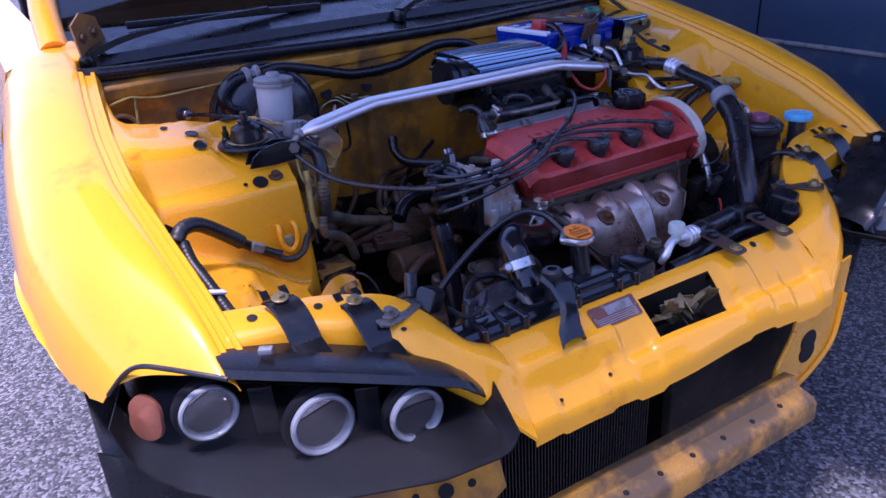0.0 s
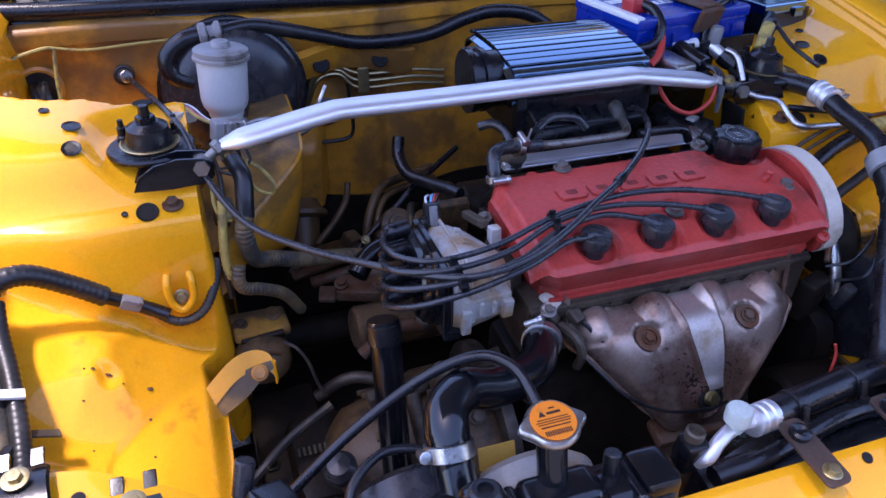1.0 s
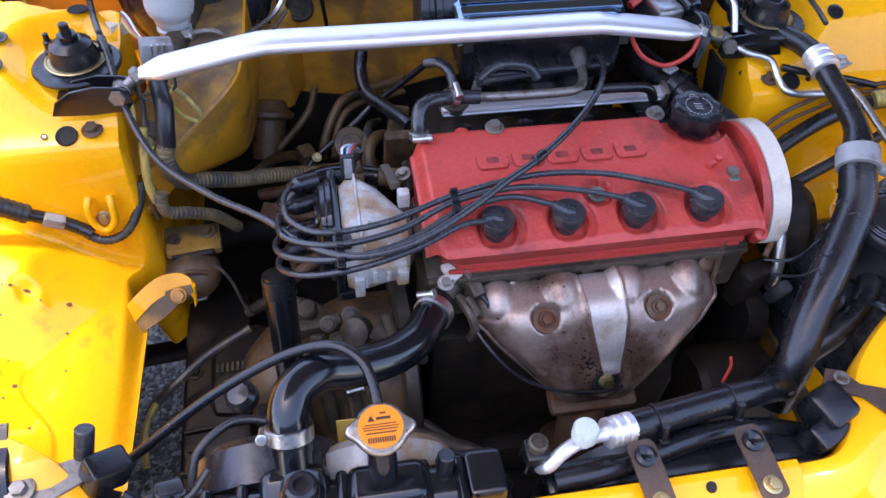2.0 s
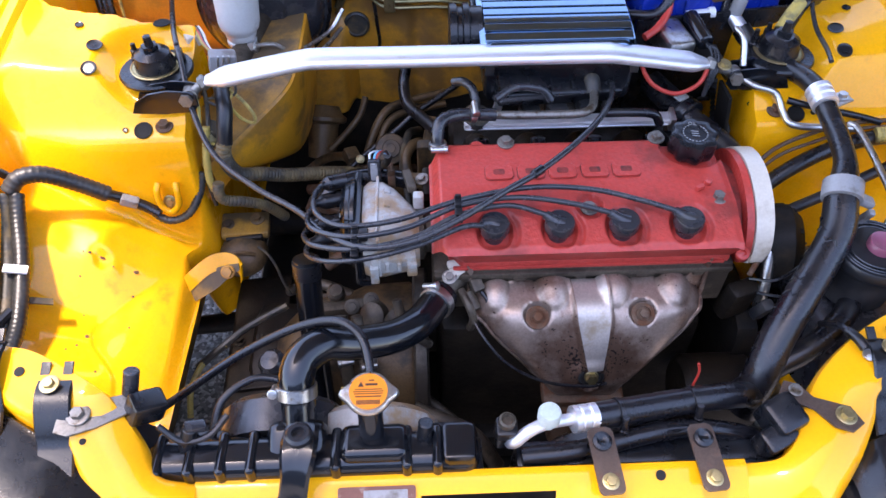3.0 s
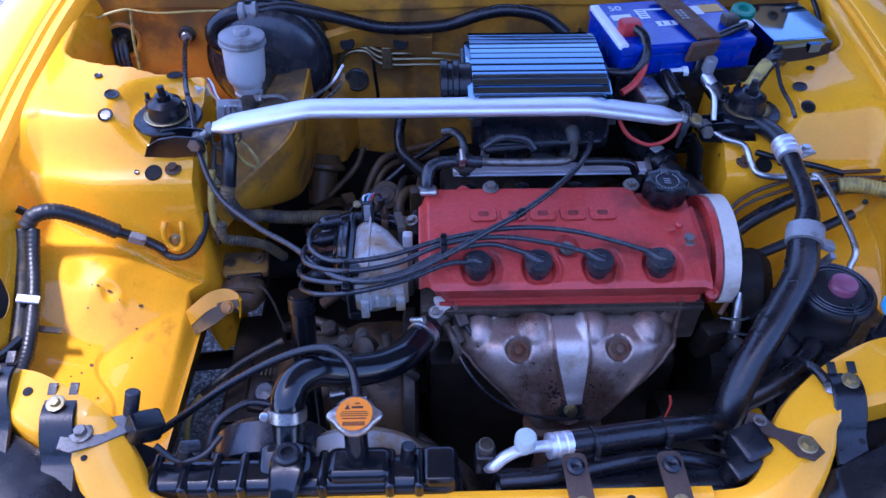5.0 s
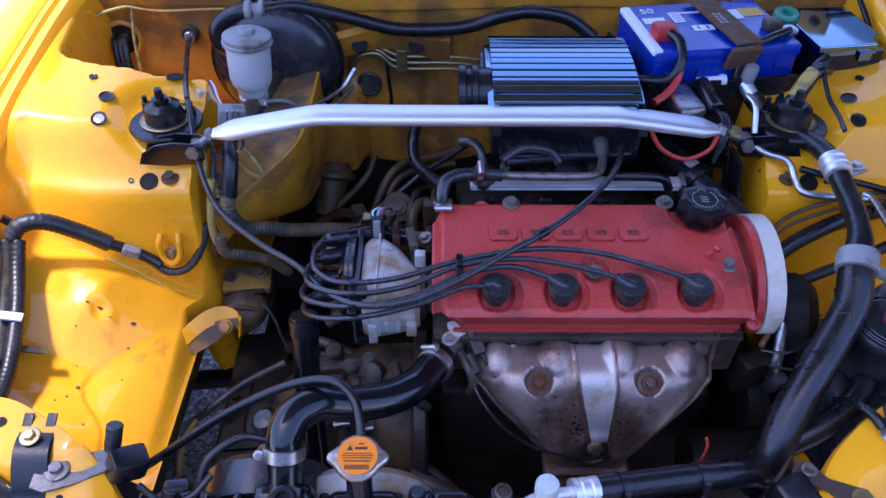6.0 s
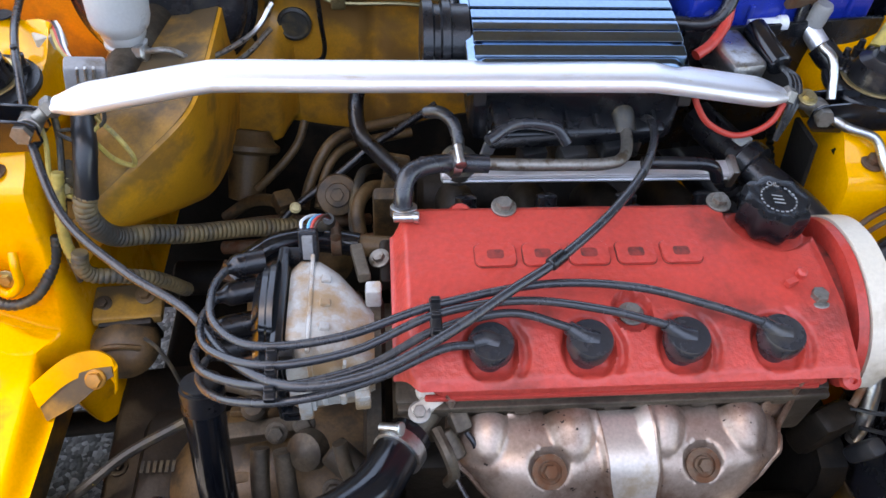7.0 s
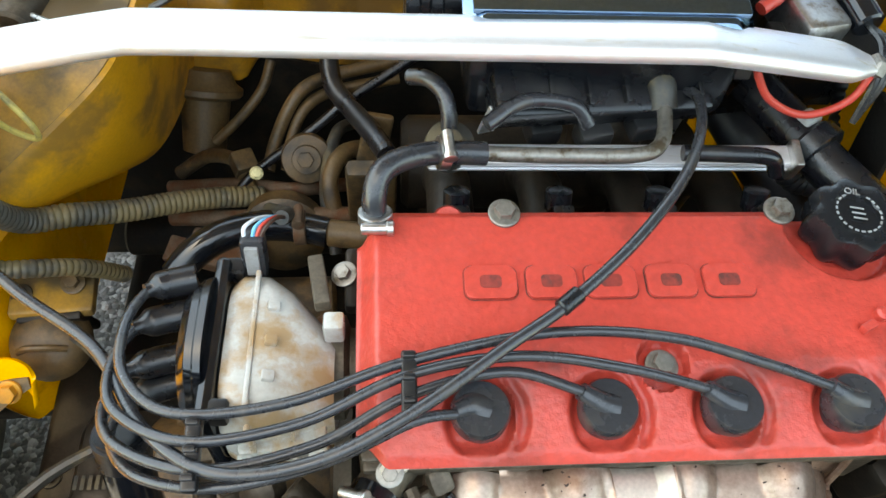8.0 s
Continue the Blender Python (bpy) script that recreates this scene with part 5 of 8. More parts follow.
plug = thing("distributor_connector", (-0.145, 0.405, 0.77), "grey wiring plug with coloured wires on the distributor", "connector")
part("shell", box((-0.145, 0.386, 0.752), (0.018, 0.017, 0.036), (-12, 0, 0), bev=0.003), "rubber_grey", plug)
part("latch", box((-0.145, 0.3765, 0.756), (0.010, 0.004, 0.026), (-12, 0, 0), bev=0.001), "greyplastic", plug)
for k, (mt, dx) in enumerate((("label_white", -0.006), ("skyblue", 0.0), ("print_dark", 0.006), ("redwire", 0.003))):
    part("wire", tube([(-0.145 + dx, 0.389, 0.768), (-0.142 + dx * 1.3, 0.395, 0.774), (-0.134 + dx, 0.408, 0.768), (-0.126, 0.424, 0.748)], 0.0016, 6), mt, plug)
part("loom", tube([(-0.128, 0.422, 0.750), (-0.128, 0.445, 0.725), (-0.135, 0.475, 0.690), (-0.16, 0.52, 0.64)], 0.006, 10), "conduit", plug)

# exhaust heat shield
shield = thing("exhaust_heat_shield", (0.145, 0.2, 0.55), "heat-stained pressed steel shield over the exhaust manifold", "heat shield")


SH_YZ = [(0.268, 0.640), (0.264, 0.655), (0.247, 0.661), (0.222, 0.657), (0.197, 0.647), (0.179, 0.620), (0.167, 0.590), (0.159, 0.560), (0.153, 0.530), (0.158, 0.508)]
SH_L = [-0.016, -0.019, -0.020, -0.018, -0.012, 0.008, 0.033, 0.058, 0.082, 0.092]
SH_R = [0.310, 0.313, 0.314, 0.311, 0.306, 0.290, 0.266, 0.240, 0.212, 0.204]
SH_P = spline([(0, y, z) for y, z in SH_YZ], 8)


def shield_point(x, s, lift=0.0):
    """A point of the shield: s runs from 0 at the head to 9 at the outlet."""
    p = SH_P[min(len(SH_P) - 1, int(round(s * 8)))]
    l = lerp_table(list(enumerate(SH_L)), s)
    r = lerp_table(list(enumerate(SH_R)), s)
    u = 2 * (x - l) / (r - l) - 1
    a, b = SH_P[max(0, int(s * 8) - 5)], SH_P[min(len(SH_P) - 1, int(s * 8) + 6)]
    t = (b - a).normalized()
    n = Vector((0, t.z, -t.y))
    out = lift
    # four domes over the ports
    for q in PLUGS:
        e = ((x - q - 0.002) / 0.025) ** 2 + ((s - 2.1) / 1.7) ** 2
        out += 0.015 * max(0.0, 1 - e) ** 0.8
    # pressed ridge that runs over domes and flats alike
    out += 0.0055 * math.exp(-((s - 1.5) / 0.24) ** 2)
    half = max(0.011, 0.0235 - 0.0052 * max(0.0, s - 4.3))
    out += 0.0055 * ss(half + 0.006, half, abs(x - 0.140 - 0.0020 * s)) * ss(1.6, 2.4, s) * ss(7.2, 6.2, s)
    # boss round the lower bolt
    out += 0.006 * ss(0.040, 0.020, math.hypot(x - 0.149, (s - 7.2) * 0.030))
    for bx, bs, rr in ((0.072, 3.95, 0.021), (0.216, 3.95, 0.021), (0.149, 7.2, 0.020)):
        out -= 0.007 * ss(rr, rr * 0.7, math.hypot(x - bx, (s - bs) * 0.030))
    # shallow waves in the pressing, and turned-down flanks
    out += 0.0016 * math.sin(41 * x + 1.3 * s) * ss(3.5, 5.0, s)
    out -= 0.034 * abs(u) ** 8
    q = p - n * out if n.y > 0 else p + n * out
    return Vector((x, q.y, q.z))


rows = []
for j in range(73):
    s = j / 8
    l = lerp_table(list(enumerate(SH_L)), s)
    r = lerp_table(list(enumerate(SH_R)), s)
    rows.append([shield_point(l + (r - l) * i / 150, s) for i in range(151)])
part("pressing", sheet(rows, 0.0016), "shield", shield)
rows = []
for j in range(14, 53):
    s = j / 8
    half = max(0.0095, 0.022 - 0.0052 * max(0.0, s - 4.3))
    cx = 0.140 + 0.0020 * s
    rows.append([shield_point(cx + half * (-1 + i / 6), s, 0.0012) for i in range(13)])
part("middle_band", sheet(rows, 0.0006), "shield_bright", shield, "brighter flat band")
for ends, w in ((SH_L, 0.0), (SH_R, 1.0)):
    edge = []
    for j in range(8, 73, 4):
        l = lerp_table(list(enumerate(SH_L)), j / 8)
        r = lerp_table(list(enumerate(SH_R)), j / 8)
        edge.append(shield_point(l + (r - l) * (0.012 + 0.976 * w), j / 8, 0.001))
    part("rolled_edge", tube(edge, 0.0032, 8, 2), "shield", shield)
part("outlet_flange", box((0.147, 0.172, 0.498), (0.120, 0.040, 0.020), (20, 0, 0), bev=0.008), "rusty", shield)
for x, y, z in ((0.072, 0.197, 0.6425), (0.216, 0.197, 0.6425)):
    part("bolt_washer", lathe([(0.016, 0), (0.016, 0.002), (0.011, 0.003), (0.011, 0.001), (0, 0.001)], (x, y, z), (0, -0.55, 0.83), 24), "rusty", shield)
    hexbolt(shield, (x, y - 0.0005, z + 0.0015), (0, -0.55, 0.83), 0.0065, "rusty", 1.3)
part("bolt_well", lathe([(0.018, 0), (0.018, 0.003), (0.0155, 0.004), (0.0150, 0.001), (0, 0.001)], (0.149, 0.1545, 0.562), (0, -0.95, 0.3), 28), "void", shield)
hexbolt(shield, (0.149, 0.1535, 0.5625), (0, -0.95, 0.3), 0.0085, "gold_zinc", 1.2)
part("sensor_wire", tube([(-0.020, 0.215, 0.640), (0.000, 0.180, 0.622), (0.030, 0.160, 0.592), (0.080, 0.146, 0.566), (0.140, 0.142, 0.556), (0.170, 0.146, 0.556)], 0.0022, 8), "rubber", shield)
part("down_pipe", tube([(0.14, 0.20, 0.51), (0.14, 0.17, 0.44), (0.15, 0.19, 0.34), (0.16, 0.26, 0.24)], 0.032, 18), "rusty", engine)

# thermostat housing and upper radiator hose
th = thing("thermostat_housing", (-0.05, 0.245, 0.62), "pale cast aluminium coolant outlet on the cylinder head", "coolant outlet")
part("neck", rod((-0.030, 0.268, 0.662), (-0.062, 0.226, 0.656), 0.018, 20), "cast", th)
part("flange", box((-0.034, 0.256, 0.668), (0.050, 0.016, 0.040), (20, 0, 35), bev=0.006), "cream", th)
part("sensor", rod((-0.022, 0.236, 0.655), (-0.010, 0.215, 0.640), 0.010, 14), "cast", th)
part("bracket", tube([(-0.030, 0.235, 0.660), (-0.020, 0.212, 0.655), (-0.014, 0.203, 0.635), (-0.018, 0.205, 0.615)], 0.006, 8), "cast", th)
part("ear", box((-0.026, 0.262, 0.684), (0.044, 0.014, 0.014), (14, 0, 12), bev=0.004), "cream", th)
part("plug", box((-0.008, 0.240, 0.664), (0.018, 0.020, 0.016), (30, 0, 24), bev=0.004), "cast", th)
part("plug_lead", tube([(-0.002, 0.230, 0.662), (0.006, 0.220, 0.652), (0.004, 0.214, 0.630), (-0.006, 0.216, 0.605)], 0.003, 8), "rubber", th)
hexbolt(th, (-0.045, 0.240, 0.682), (0, -0.4, 1), 0.006, "dull_steel")

hose = thing("upper_radiator_hose", (-0.15, 0.13, 0.66), "black rubber coolant hose with band clamps", "hose")
part("hose", tube([(-0.232, 0.050, 0.676), (-0.2315, 0.068, 0.704), (-0.224, 0.090, 0.714), (-0.200, 0.112, 0.712), (-0.165, 0.125, 0.694), (-0.122, 0.145, 0.678), (-0.090, 0.172, 0.669), (-0.066, 0.212, 0.660), (-0.054, 0.232, 0.657)], 0.0215, 24, 10), "gloss_black", hose)
clamp(hose, (-0.232, 0.060, 0.693), (0.02, 0.55, 0.83), 0.0222, 0.016, screw=(-1, 0, 0))
clamp(hose, (-0.063, 0.216, 0.659), (0.5, 0.83, -0.15), 0.0222, 0.014, screw=(-0.5, 0.2, 1))

# ---- radiator ----
rad = thing("radiator", (-0.215, 0.0, 0.25), "half-width radiator with a black plastic top tank", "radiator")
bm = add_box(bmesh.new(), (-0.213, 0.002, 0.638), (0.385, 0.052, 0.046), bev=0.018, seg=4)
part("top_tank", bm, "gloss_black", rad)
for x in (-0.388, -0.352, -0.316, -0.282, -0.186, -0.105, -0.070):
    part("tank_rib", box((x, 0.001, 0.6395), (0.013, 0.056, 0.049), bev=0.006, seg=3), "gloss_black", rad)
part("tank_crimp", box((-0.213, 0.002, 0.612), (0.395, 0.062, 0.012), bev=0.003), "black", rad)
part("core", box((-0.213, 0.002, 0.42), (0.385, 0.030, 0.38)), "grime", rad)
fin = part("fin", box((-0.40, -0.016, 0.42), (0.0016, 0.006, 0.37)), "black", rad)
for k in range(1, 60):
    again(fin, (0.0064 * k, 0, 0))
part("side_tank", box((-0.412, 0.002, 0.42), (0.016, 0.045, 0.40), bev=0.004), "black", rad)
part("outlet_neck", rod((-0.232, 0.020, 0.645), (-0.232, 0.062, 0.696), 0.0195, 20), "gloss_black", rad)
part("outlet_boss", box((-0.232, 0.016, 0.652), (0.070, 0.050, 0.036), (30, 0, 0), bev=0.014, seg=3), "gloss_black", rad)
part("filler_neck", rod((-0.145, 0.012, 0.648), (-0.145, 0.028, 0.718), 0.0145, 20), "gloss_black", rad)
part("filler_boss", box((-0.142, 0.006, 0.655), (0.080, 0.046, 0.034), bev=0.012, seg=3), "gloss_black", rad)
part("tank_block", box((-0.045, 0.004, 0.648), (0.040, 0.050, 0.040), bev=0.008), "gloss_black", rad)
part("tank_sensor", rod((-0.085, 0.012, 0.655), (-0.082, 0.018, 0.682), 0.009, 14), "black", rad)
part("drain_stub", rod((-0.36, 0.010, 0.655), (-0.35, 0.020, 0.684), 0.009, 14), "black", rad)
part("stub_cap", box((-0.345, 0.022, 0.684), (0.024, 0.014, 0.010), (0, 20, 20), bev=0.003), "rubber_grey", rad)
# fan shroud and motor housings behind
part("fan_shroud", lathe([(0.165, 0.0), (0.165, 0.035), (0.150, 0.055), (0.05, 0.07), (0, 0.072)], (-0.205, 0.025, 0.455), (0, 1, 0.05), 40), "black", rad)
part("shroud_frame", box((-0.205, 0.045, 0.50), (0.37, 0.030, 0.27), (4, 0, 0), bev=0.012), "black", rad)
part("shroud_crest", lathe([(0.080, 0.0), (0.080, 0.04), (0.070, 0.050), (0.0, 0.052)], (-0.262, 0.046, 0.585), (0, 1, 0.25), 40), "rubber_grey", rad)
part("shroud_dome", lathe([(0.080, 0.0), (0.080, 0.03), (0.070, 0.040), (0.0, 0.042)], (-0.146, 0.044, 0.578), (0, 1, 0.25), 40), "milky", rad, "yellowed plastic fan housing")
part("shroud_label", box((-0.168, 0.092, 0.626), (0.040, 0.003, 0.030), (-20, 0, 0)), "label_tan", rad)
# mounting bracket over the tank
mb = thing("radiator_mount", (-0.21, -0.05, 0.65), "black steel radiator mount with a rubber bush", "bracket")
rows = []
for p, q in (((-0.222, 0.012, 0.696), 0.019), ((-0.222, -0.008, 0.702), 0.021), ((-0.223, -0.028, 0.698), 0.020), ((-0.226, -0.045, 0.684), 0.016), ((-0.230, -0.054, 0.666), 0.016), ((-0.236, -0.062, 0.648), 0.020), ((-0.240, -0.078, 0.632), 0.022)):
    rows.append([(p[0] - q, p[1], p[2] - 0.006), (p[0] - q * 0.8, p[1], p[2]), (p[0] - q * 0.3, p[1] + 0.003, p[2] + 0.001), (p[0] + q * 0.3, p[1] + 0.003, p[2] + 0.001), (p[0] + q * 0.8, p[1], p[2]), (p[0] + q, p[1], p[2] - 0.006)])
part("arm", sheet(rows, 0.006), "gloss_black", mb)
part("bush", lathe([(0.015, 0), (0.015, 0.006), (0.012, 0.009), (0.0075, 0.009), (0.007, 0.004), (0, 0.004)], (-0.222, -0.006, 0.700), (0, 0.05, 1), 24), "rubber", mb)
part("pin", rod((-0.222, -0.004, 0.65), (-0.222, -0.005, 0.698), 0.010, 14), "black", mb)

# radiator cap with ears and an orange sticker
cax = Vector((0, -0.16, 1)).normalized()
cb = Vector((-0.1445, 0.030, 0.722))
rc = part("radiator_cap", lathe([(0.018, -0.004), (0.0245, 0.0), (0.0262, 0.004), (0.0255, 0.008), (0.0235, 0.010), (0.0, 0.0112)], cb, cax, 64, lambda a, h: 1.0 + 0.30 * max(0.0, math.cos(2 * a)) ** 6), "steel", rad, "steel cap with a round orange warning sticker")
cm = Matrix.Translation(cb + cax * 0.0112) @ pose(0, 0, 0, 9.1, 0, 0).to_3x3().to_4x4() @ Matrix.Diagonal((0.84, 0.84, 1, 1))
part("sticker", plate([(0.0255 * math.cos(2 * math.pi * k / 40), 0.0255 * math.sin(2 * math.pi * k / 40)) for k in range(40)], 0.0005, cm), "orange", rc, "round orange sticker")
part("warning_triangle", plate([(-0.004, 0), (0.004, 0), (0, 0.007)], 0.0003, cm @ Matrix.Translation((-0.010, 0.0065, 0.0006))), "print_dark", rc)
for k, (x, y, w, h) in enumerate(((0.004, 0.0155, 0.007, 0.0016), (0.004, 0.0095, 0.016, 0.0030), (0.0, 0.0025, 0.036, 0.0010), (0.0, -0.0005, 0.040, 0.0010), (0.0, -0.0035, 0.038, 0.0010), (0.0, -0.0075, 0.034, 0.0014))):
    part("printed_bar", plate([(-w / 2, -h / 2), (w / 2, -h / 2), (w / 2, h / 2), (-w / 2, h / 2)], 0.0003, cm @ Matrix.Translation((x, y, 0.0006))), "print_dark", rc)
for k in range(12):
    x = -0.0145 + 0.0026 * k
    part("printed_bar", plate([(-0.0008, -0.003), (0.0008, -0.003), (0.0008, 0.003), (-0.0008, 0.003)], 0.0003, cm @ Matrix.Translation((x, -0.0155, 0.0006))), "print_dark", rc)
ov = thing("overflow_hose", (-0.25, 0.1, 0.66), "thin black rubber overflow hose from the radiator cap", "hose")
part("hose", tube([(-0.1445, 0.040, 0.708), (-0.1455, 0.070, 0.726), (-0.156, 0.100, 0.742), (-0.186, 0.121, 0.744), (-0.240, 0.128, 0.722), (-0.312, 0.120, 0.682), (-0.380, 0.100, 0.640), (-0.430, 0.085, 0.610)], 0.0055, 12, 8), "rubber", ov)
part("nipple", rod((-0.1445, 0.030, 0.708), (-0.1445, 0.052, 0.7145), 0.004, 10), "steel", ov)
ov2 = thing("small_bypass_hose", (-0.28, 0.09, 0.66), "thin curved black hose behind the radiator tank", "hose")
part("hose", tube([(-0.335, 0.030, 0.645), (-0.325, 0.065, 0.668), (-0.29, 0.090, 0.676), (-0.255, 0.088, 0.672), (-0.24, 0.075, 0.668)], 0.0048, 10), "rubber", ov2)

# condenser, fan on the other side, and the refrigerant line
cond = thing("condenser", (0.19, 0.0, 0.25), "black refrigerant condenser behind the lower grille opening", "condenser")
part("core", box((0.19, -0.030, 0.46), (0.36, 0.020, 0.30), bev=0.004), "grime", cond)
part("header", rod((0.02, -0.022, 0.618), (0.37, -0.022, 0.618), 0.013, 16), "black", cond)
part("shroud", box((0.19, 0.010, 0.555), (0.34, 0.055, 0.13), (6, 0, 0), bev=0.02), "black", cond)
part("shroud_ring", lathe([(0.15, 0), (0.15, 0.03), (0.13, 0.045), (0, 0.05)], (0.19, 0.030, 0.46), (0, 1, 0.05), 36), "black", cond)
ac = thing("refrigerant_line", (0.15, 0.03, 0.62), "aluminium refrigerant fitting crimped to a black rubber hose", "pipe")
part("block", box((0.012, 0.022, 0.646), (0.026, 0.026, 0.042), (8, 0, 0), bev=0.005), "black", ac)
part("block_cap", lathe([(0.010, 0), (0.010, 0.012), (0.008, 0.014), (0.006, 0.008), (0, 0.008)], (0.012, 0.022, 0.664), (0.05, -0.1, 1), 20), "cast", ac)
part("elbow", tube([(0.016, 0.012, 0.640), (0.022, 0.006, 0.652), (0.036, 0.012, 0.662), (0.060, 0.022, 0.663), (0.100, 0.034, 0.652)], 0.0075, 14), "alu", ac)
part("service_port", lathe([(0.008, 0), (0.008, 0.012), (0.0135, 0.013), (0.0135, 0.026), (0.012, 0.029), (0, 0.030)], (0.060, 0.020, 0.664), (0, 0.0, 1), 24), "port_cap", ac)
part("crimp", lathe([(0.010, 0), (0.0165, 0.002), (0.0165, 0.008), (0.0145, 0.010), (0.0165, 0.012), (0.0165, 0.020), (0.0145, 0.022), (0.0165, 0.024), (0.0165, 0.032), (0.012, 0.034)], (0.090, 0.031, 0.654), (0.97, 0.2, -0.12), 28), "alu", ac)
part("hose", tube([(0.120, 0.037, 0.650), (0.18, 0.048, 0.646), (0.25, 0.060, 0.642), (0.305, 0.070, 0.634), (0.335, 0.082, 0.612), (0.345, 0.100, 0.575)], 0.0165, 20, 8), "rubber", ac)
clamp(ac, (0.150, 0.042, 0.648), (0.97, 0.17, -0.06), 0.0168, 0.006, "rubber", screw=(0, -1, 0.3))
clamp(ac, (0.245, 0.059, 0.642), (0.97, 0.17, -0.06), 0.0170, 0.007, "rubber", screw=(0, -1, 0.3))
part("loom", tube([(0.03, 0.0, 0.625), (0.10, 0.005, 0.628), (0.20, 0.025, 0.630), (0.27, 0.030, 0.622), (0.36, 0.02, 0.60)], 0.012, 12), "rubber", ac)
part("red_wire_end", tube([(0.262, 0.095, 0.62), (0.265, 0.098, 0.645), (0.262, 0.101, 0.660)], 0.0018, 6), "redwire", ac)

# ---- strut brace ----
brace = thing("strut_brace", (-0.01, 0.5, 0.82), "brushed aluminium strut brace between the two towers", "strut brace")
bar = spline([(-0.384, 0.497, 0.834), (-0.345, 0.499, 0.841), (-0.250, 0.507, 0.856), (-0.215, 0.509, 0.858), (-0.10, 0.508, 0.858), (0.05, 0.505, 0.860), (0.180, 0.503, 0.861), (0.212, 0.504, 0.858), (0.310, 0.511, 0.839), (0.348, 0.514, 0.832)], 8)
# flat oval section, its broad side upwards
oval = [(math.copysign(abs(math.cos(a)) ** 0.75, math.cos(a)), 0.46 * math.copysign(abs(math.sin(a)) ** 0.85, math.sin(a))) for a in [2 * math.pi * k / 36 for k in range(36)]]
part("bar", add_sweep(bmesh.new(), bar, lambda f: 0.0222 * (0.50 + 0.50 * min(1.0, min(f, 1 - f) / 0.09)), section=oval), "alu", brace)
for side, e, b in ((-1, (-0.384, 0.497, 0.834), (-0.409, 0.490, 0.816)), (1, (0.348, 0.513, 0.832), (0.392, 0.511, 0.815))):
    e, b = Vector(e), Vector(b)
    d = (b - e).normalized()
    part("lock_nut", lathe([(0.009, 0), (0.011, 0.002), (0.011, 0.010), (0.009, 0.012)], e - d * 0.002, d, 6), "dull_steel", brace)
    part("threaded_end", rod(e, b, 0.0065, 14), "dull_steel", brace)
    part("eye", lathe([(0.010, -0.009), (0.011, -0.008), (0.011, 0.008), (0.010, 0.009)], b, (0.1, -1, 0.1), 20), "dull_steel", brace)
    part("pivot_bolt", lathe([(0.010, -0.022), (0.010, -0.014), (0.0065, -0.013), (0.0065, 0.013), (0.010, 0.014), (0.010, 0.020)], b, (0.1, 1, -0.1), 6), "dull_steel", brace)
    # fork plates and foot that sits round the damper top
    for dy in (-0.013, 0.013):
        m = Matrix.Translation((b.x, b.y + dy, b.z)) @ pose(0, 0, 0, 90, 0, 0 if side < 0 else 180).to_3x3().to_4x4()
        part("fork_plate", plate([(0.013, -0.010), (0.012, 0.007), (0.002, 0.013), (-0.028, 0.016), (-0.056, 0.011), (-0.076, -0.002), (-0.084, -0.020), (-0.040, -0.022), (0.004, -0.020)], 0.0035, m, 0.001), "gloss_black", brace)
    rows = []
    for k in range(41):
        a = 2 * math.pi * k / 40
        c = Vector((side * 0.468, 0.548, 0.822))
        rows.append([c + Vector((r * math.cos(a), r * math.sin(a), h)) for r, h in ((0.036, 0.003), (0.052, 0.003), (0.054, 0.000), (0.053, -0.004))])
    part("foot_ring", sheet(rows), "black", brace)

# ---- damper tops ----
for side in (-1, 1):
    dt = thing("damper_top", (side * 0.468, 0.553, 0.83), "black rubber damper mount with its nut in the strut tower", "damper mount", "damper mounts")
    c = (side * 0.468, 0.550, 0.820)
    part("mount", lathe([(0.042, 0.0), (0.040, 0.006), (0.030, 0.009), (0.0285, 0.018), (0.0265, 0.022), (0.0255, 0.030), (0.017, 0.035), (0.015, 0.037), (0, 0.037)], c, (0, -0.06, 1), 40), "rubber", dt)
    part("seat_ring", lathe([(0.035, 0.007), (0.037, 0.009), (0.035, 0.010), (0.033, 0.009)], c, (0, -0.06, 1), 40), "gold_zinc", dt)
    part("centre_nut", lathe([(0.012, 0), (0.012, 0.010), (0.007, 0.011), (0.006, 0.024), (0, 0.025)], (c[0], c[1] - 0.002, c[2] + 0.034), (0, -0.06, 1), 6), "black", dt)
    for a in (150, 30) if side < 0 else (100, 150):
        x, y = c[0] + 0.037 * math.cos(radians(a)), c[1] + 0.037 * math.sin(radians(a))
        part("stud", lathe([(0.008, 0), (0.008, 0.010), (0.006, 0.012), (0.006, 0.022), (0.004, 0.023), (0.0035, 0.032), (0, 0.033)], (x, y, c[2] + 0.002), (0, 0, 1), 16), "rubber", dt)

# ---- brake servo and master cylinder ----
servo = thing("brake_servo", (-0.33, 0.78, 0.70), "large round black brake servo on the bulkhead", "brake servo")
part("shell", lathe([(0.112, -0.06), (0.112, 0.02), (0.110, 0.026), (0.106, 0.028), (0.103, 0.038), (0.090, 0.050), (0.060, 0.058), (0.045, 0.060), (0.040, 0.068), (0, 0.069)], (-0.345, 0.815, 0.792), (0, -1, 0.06), 56), "rubber_grey", servo)
part("rim", lathe([(0.113, 0.006), (0.117, 0.010), (0.117, 0.018), (0.113, 0.021)], (-0.345, 0.815, 0.792), (0, -1, 0.06), 56), "black", servo)
mc = thing("brake_master_cylinder", (-0.365, 0.69, 0.77), "brake master cylinder with a white fluid reservoir", "brake cylinder")
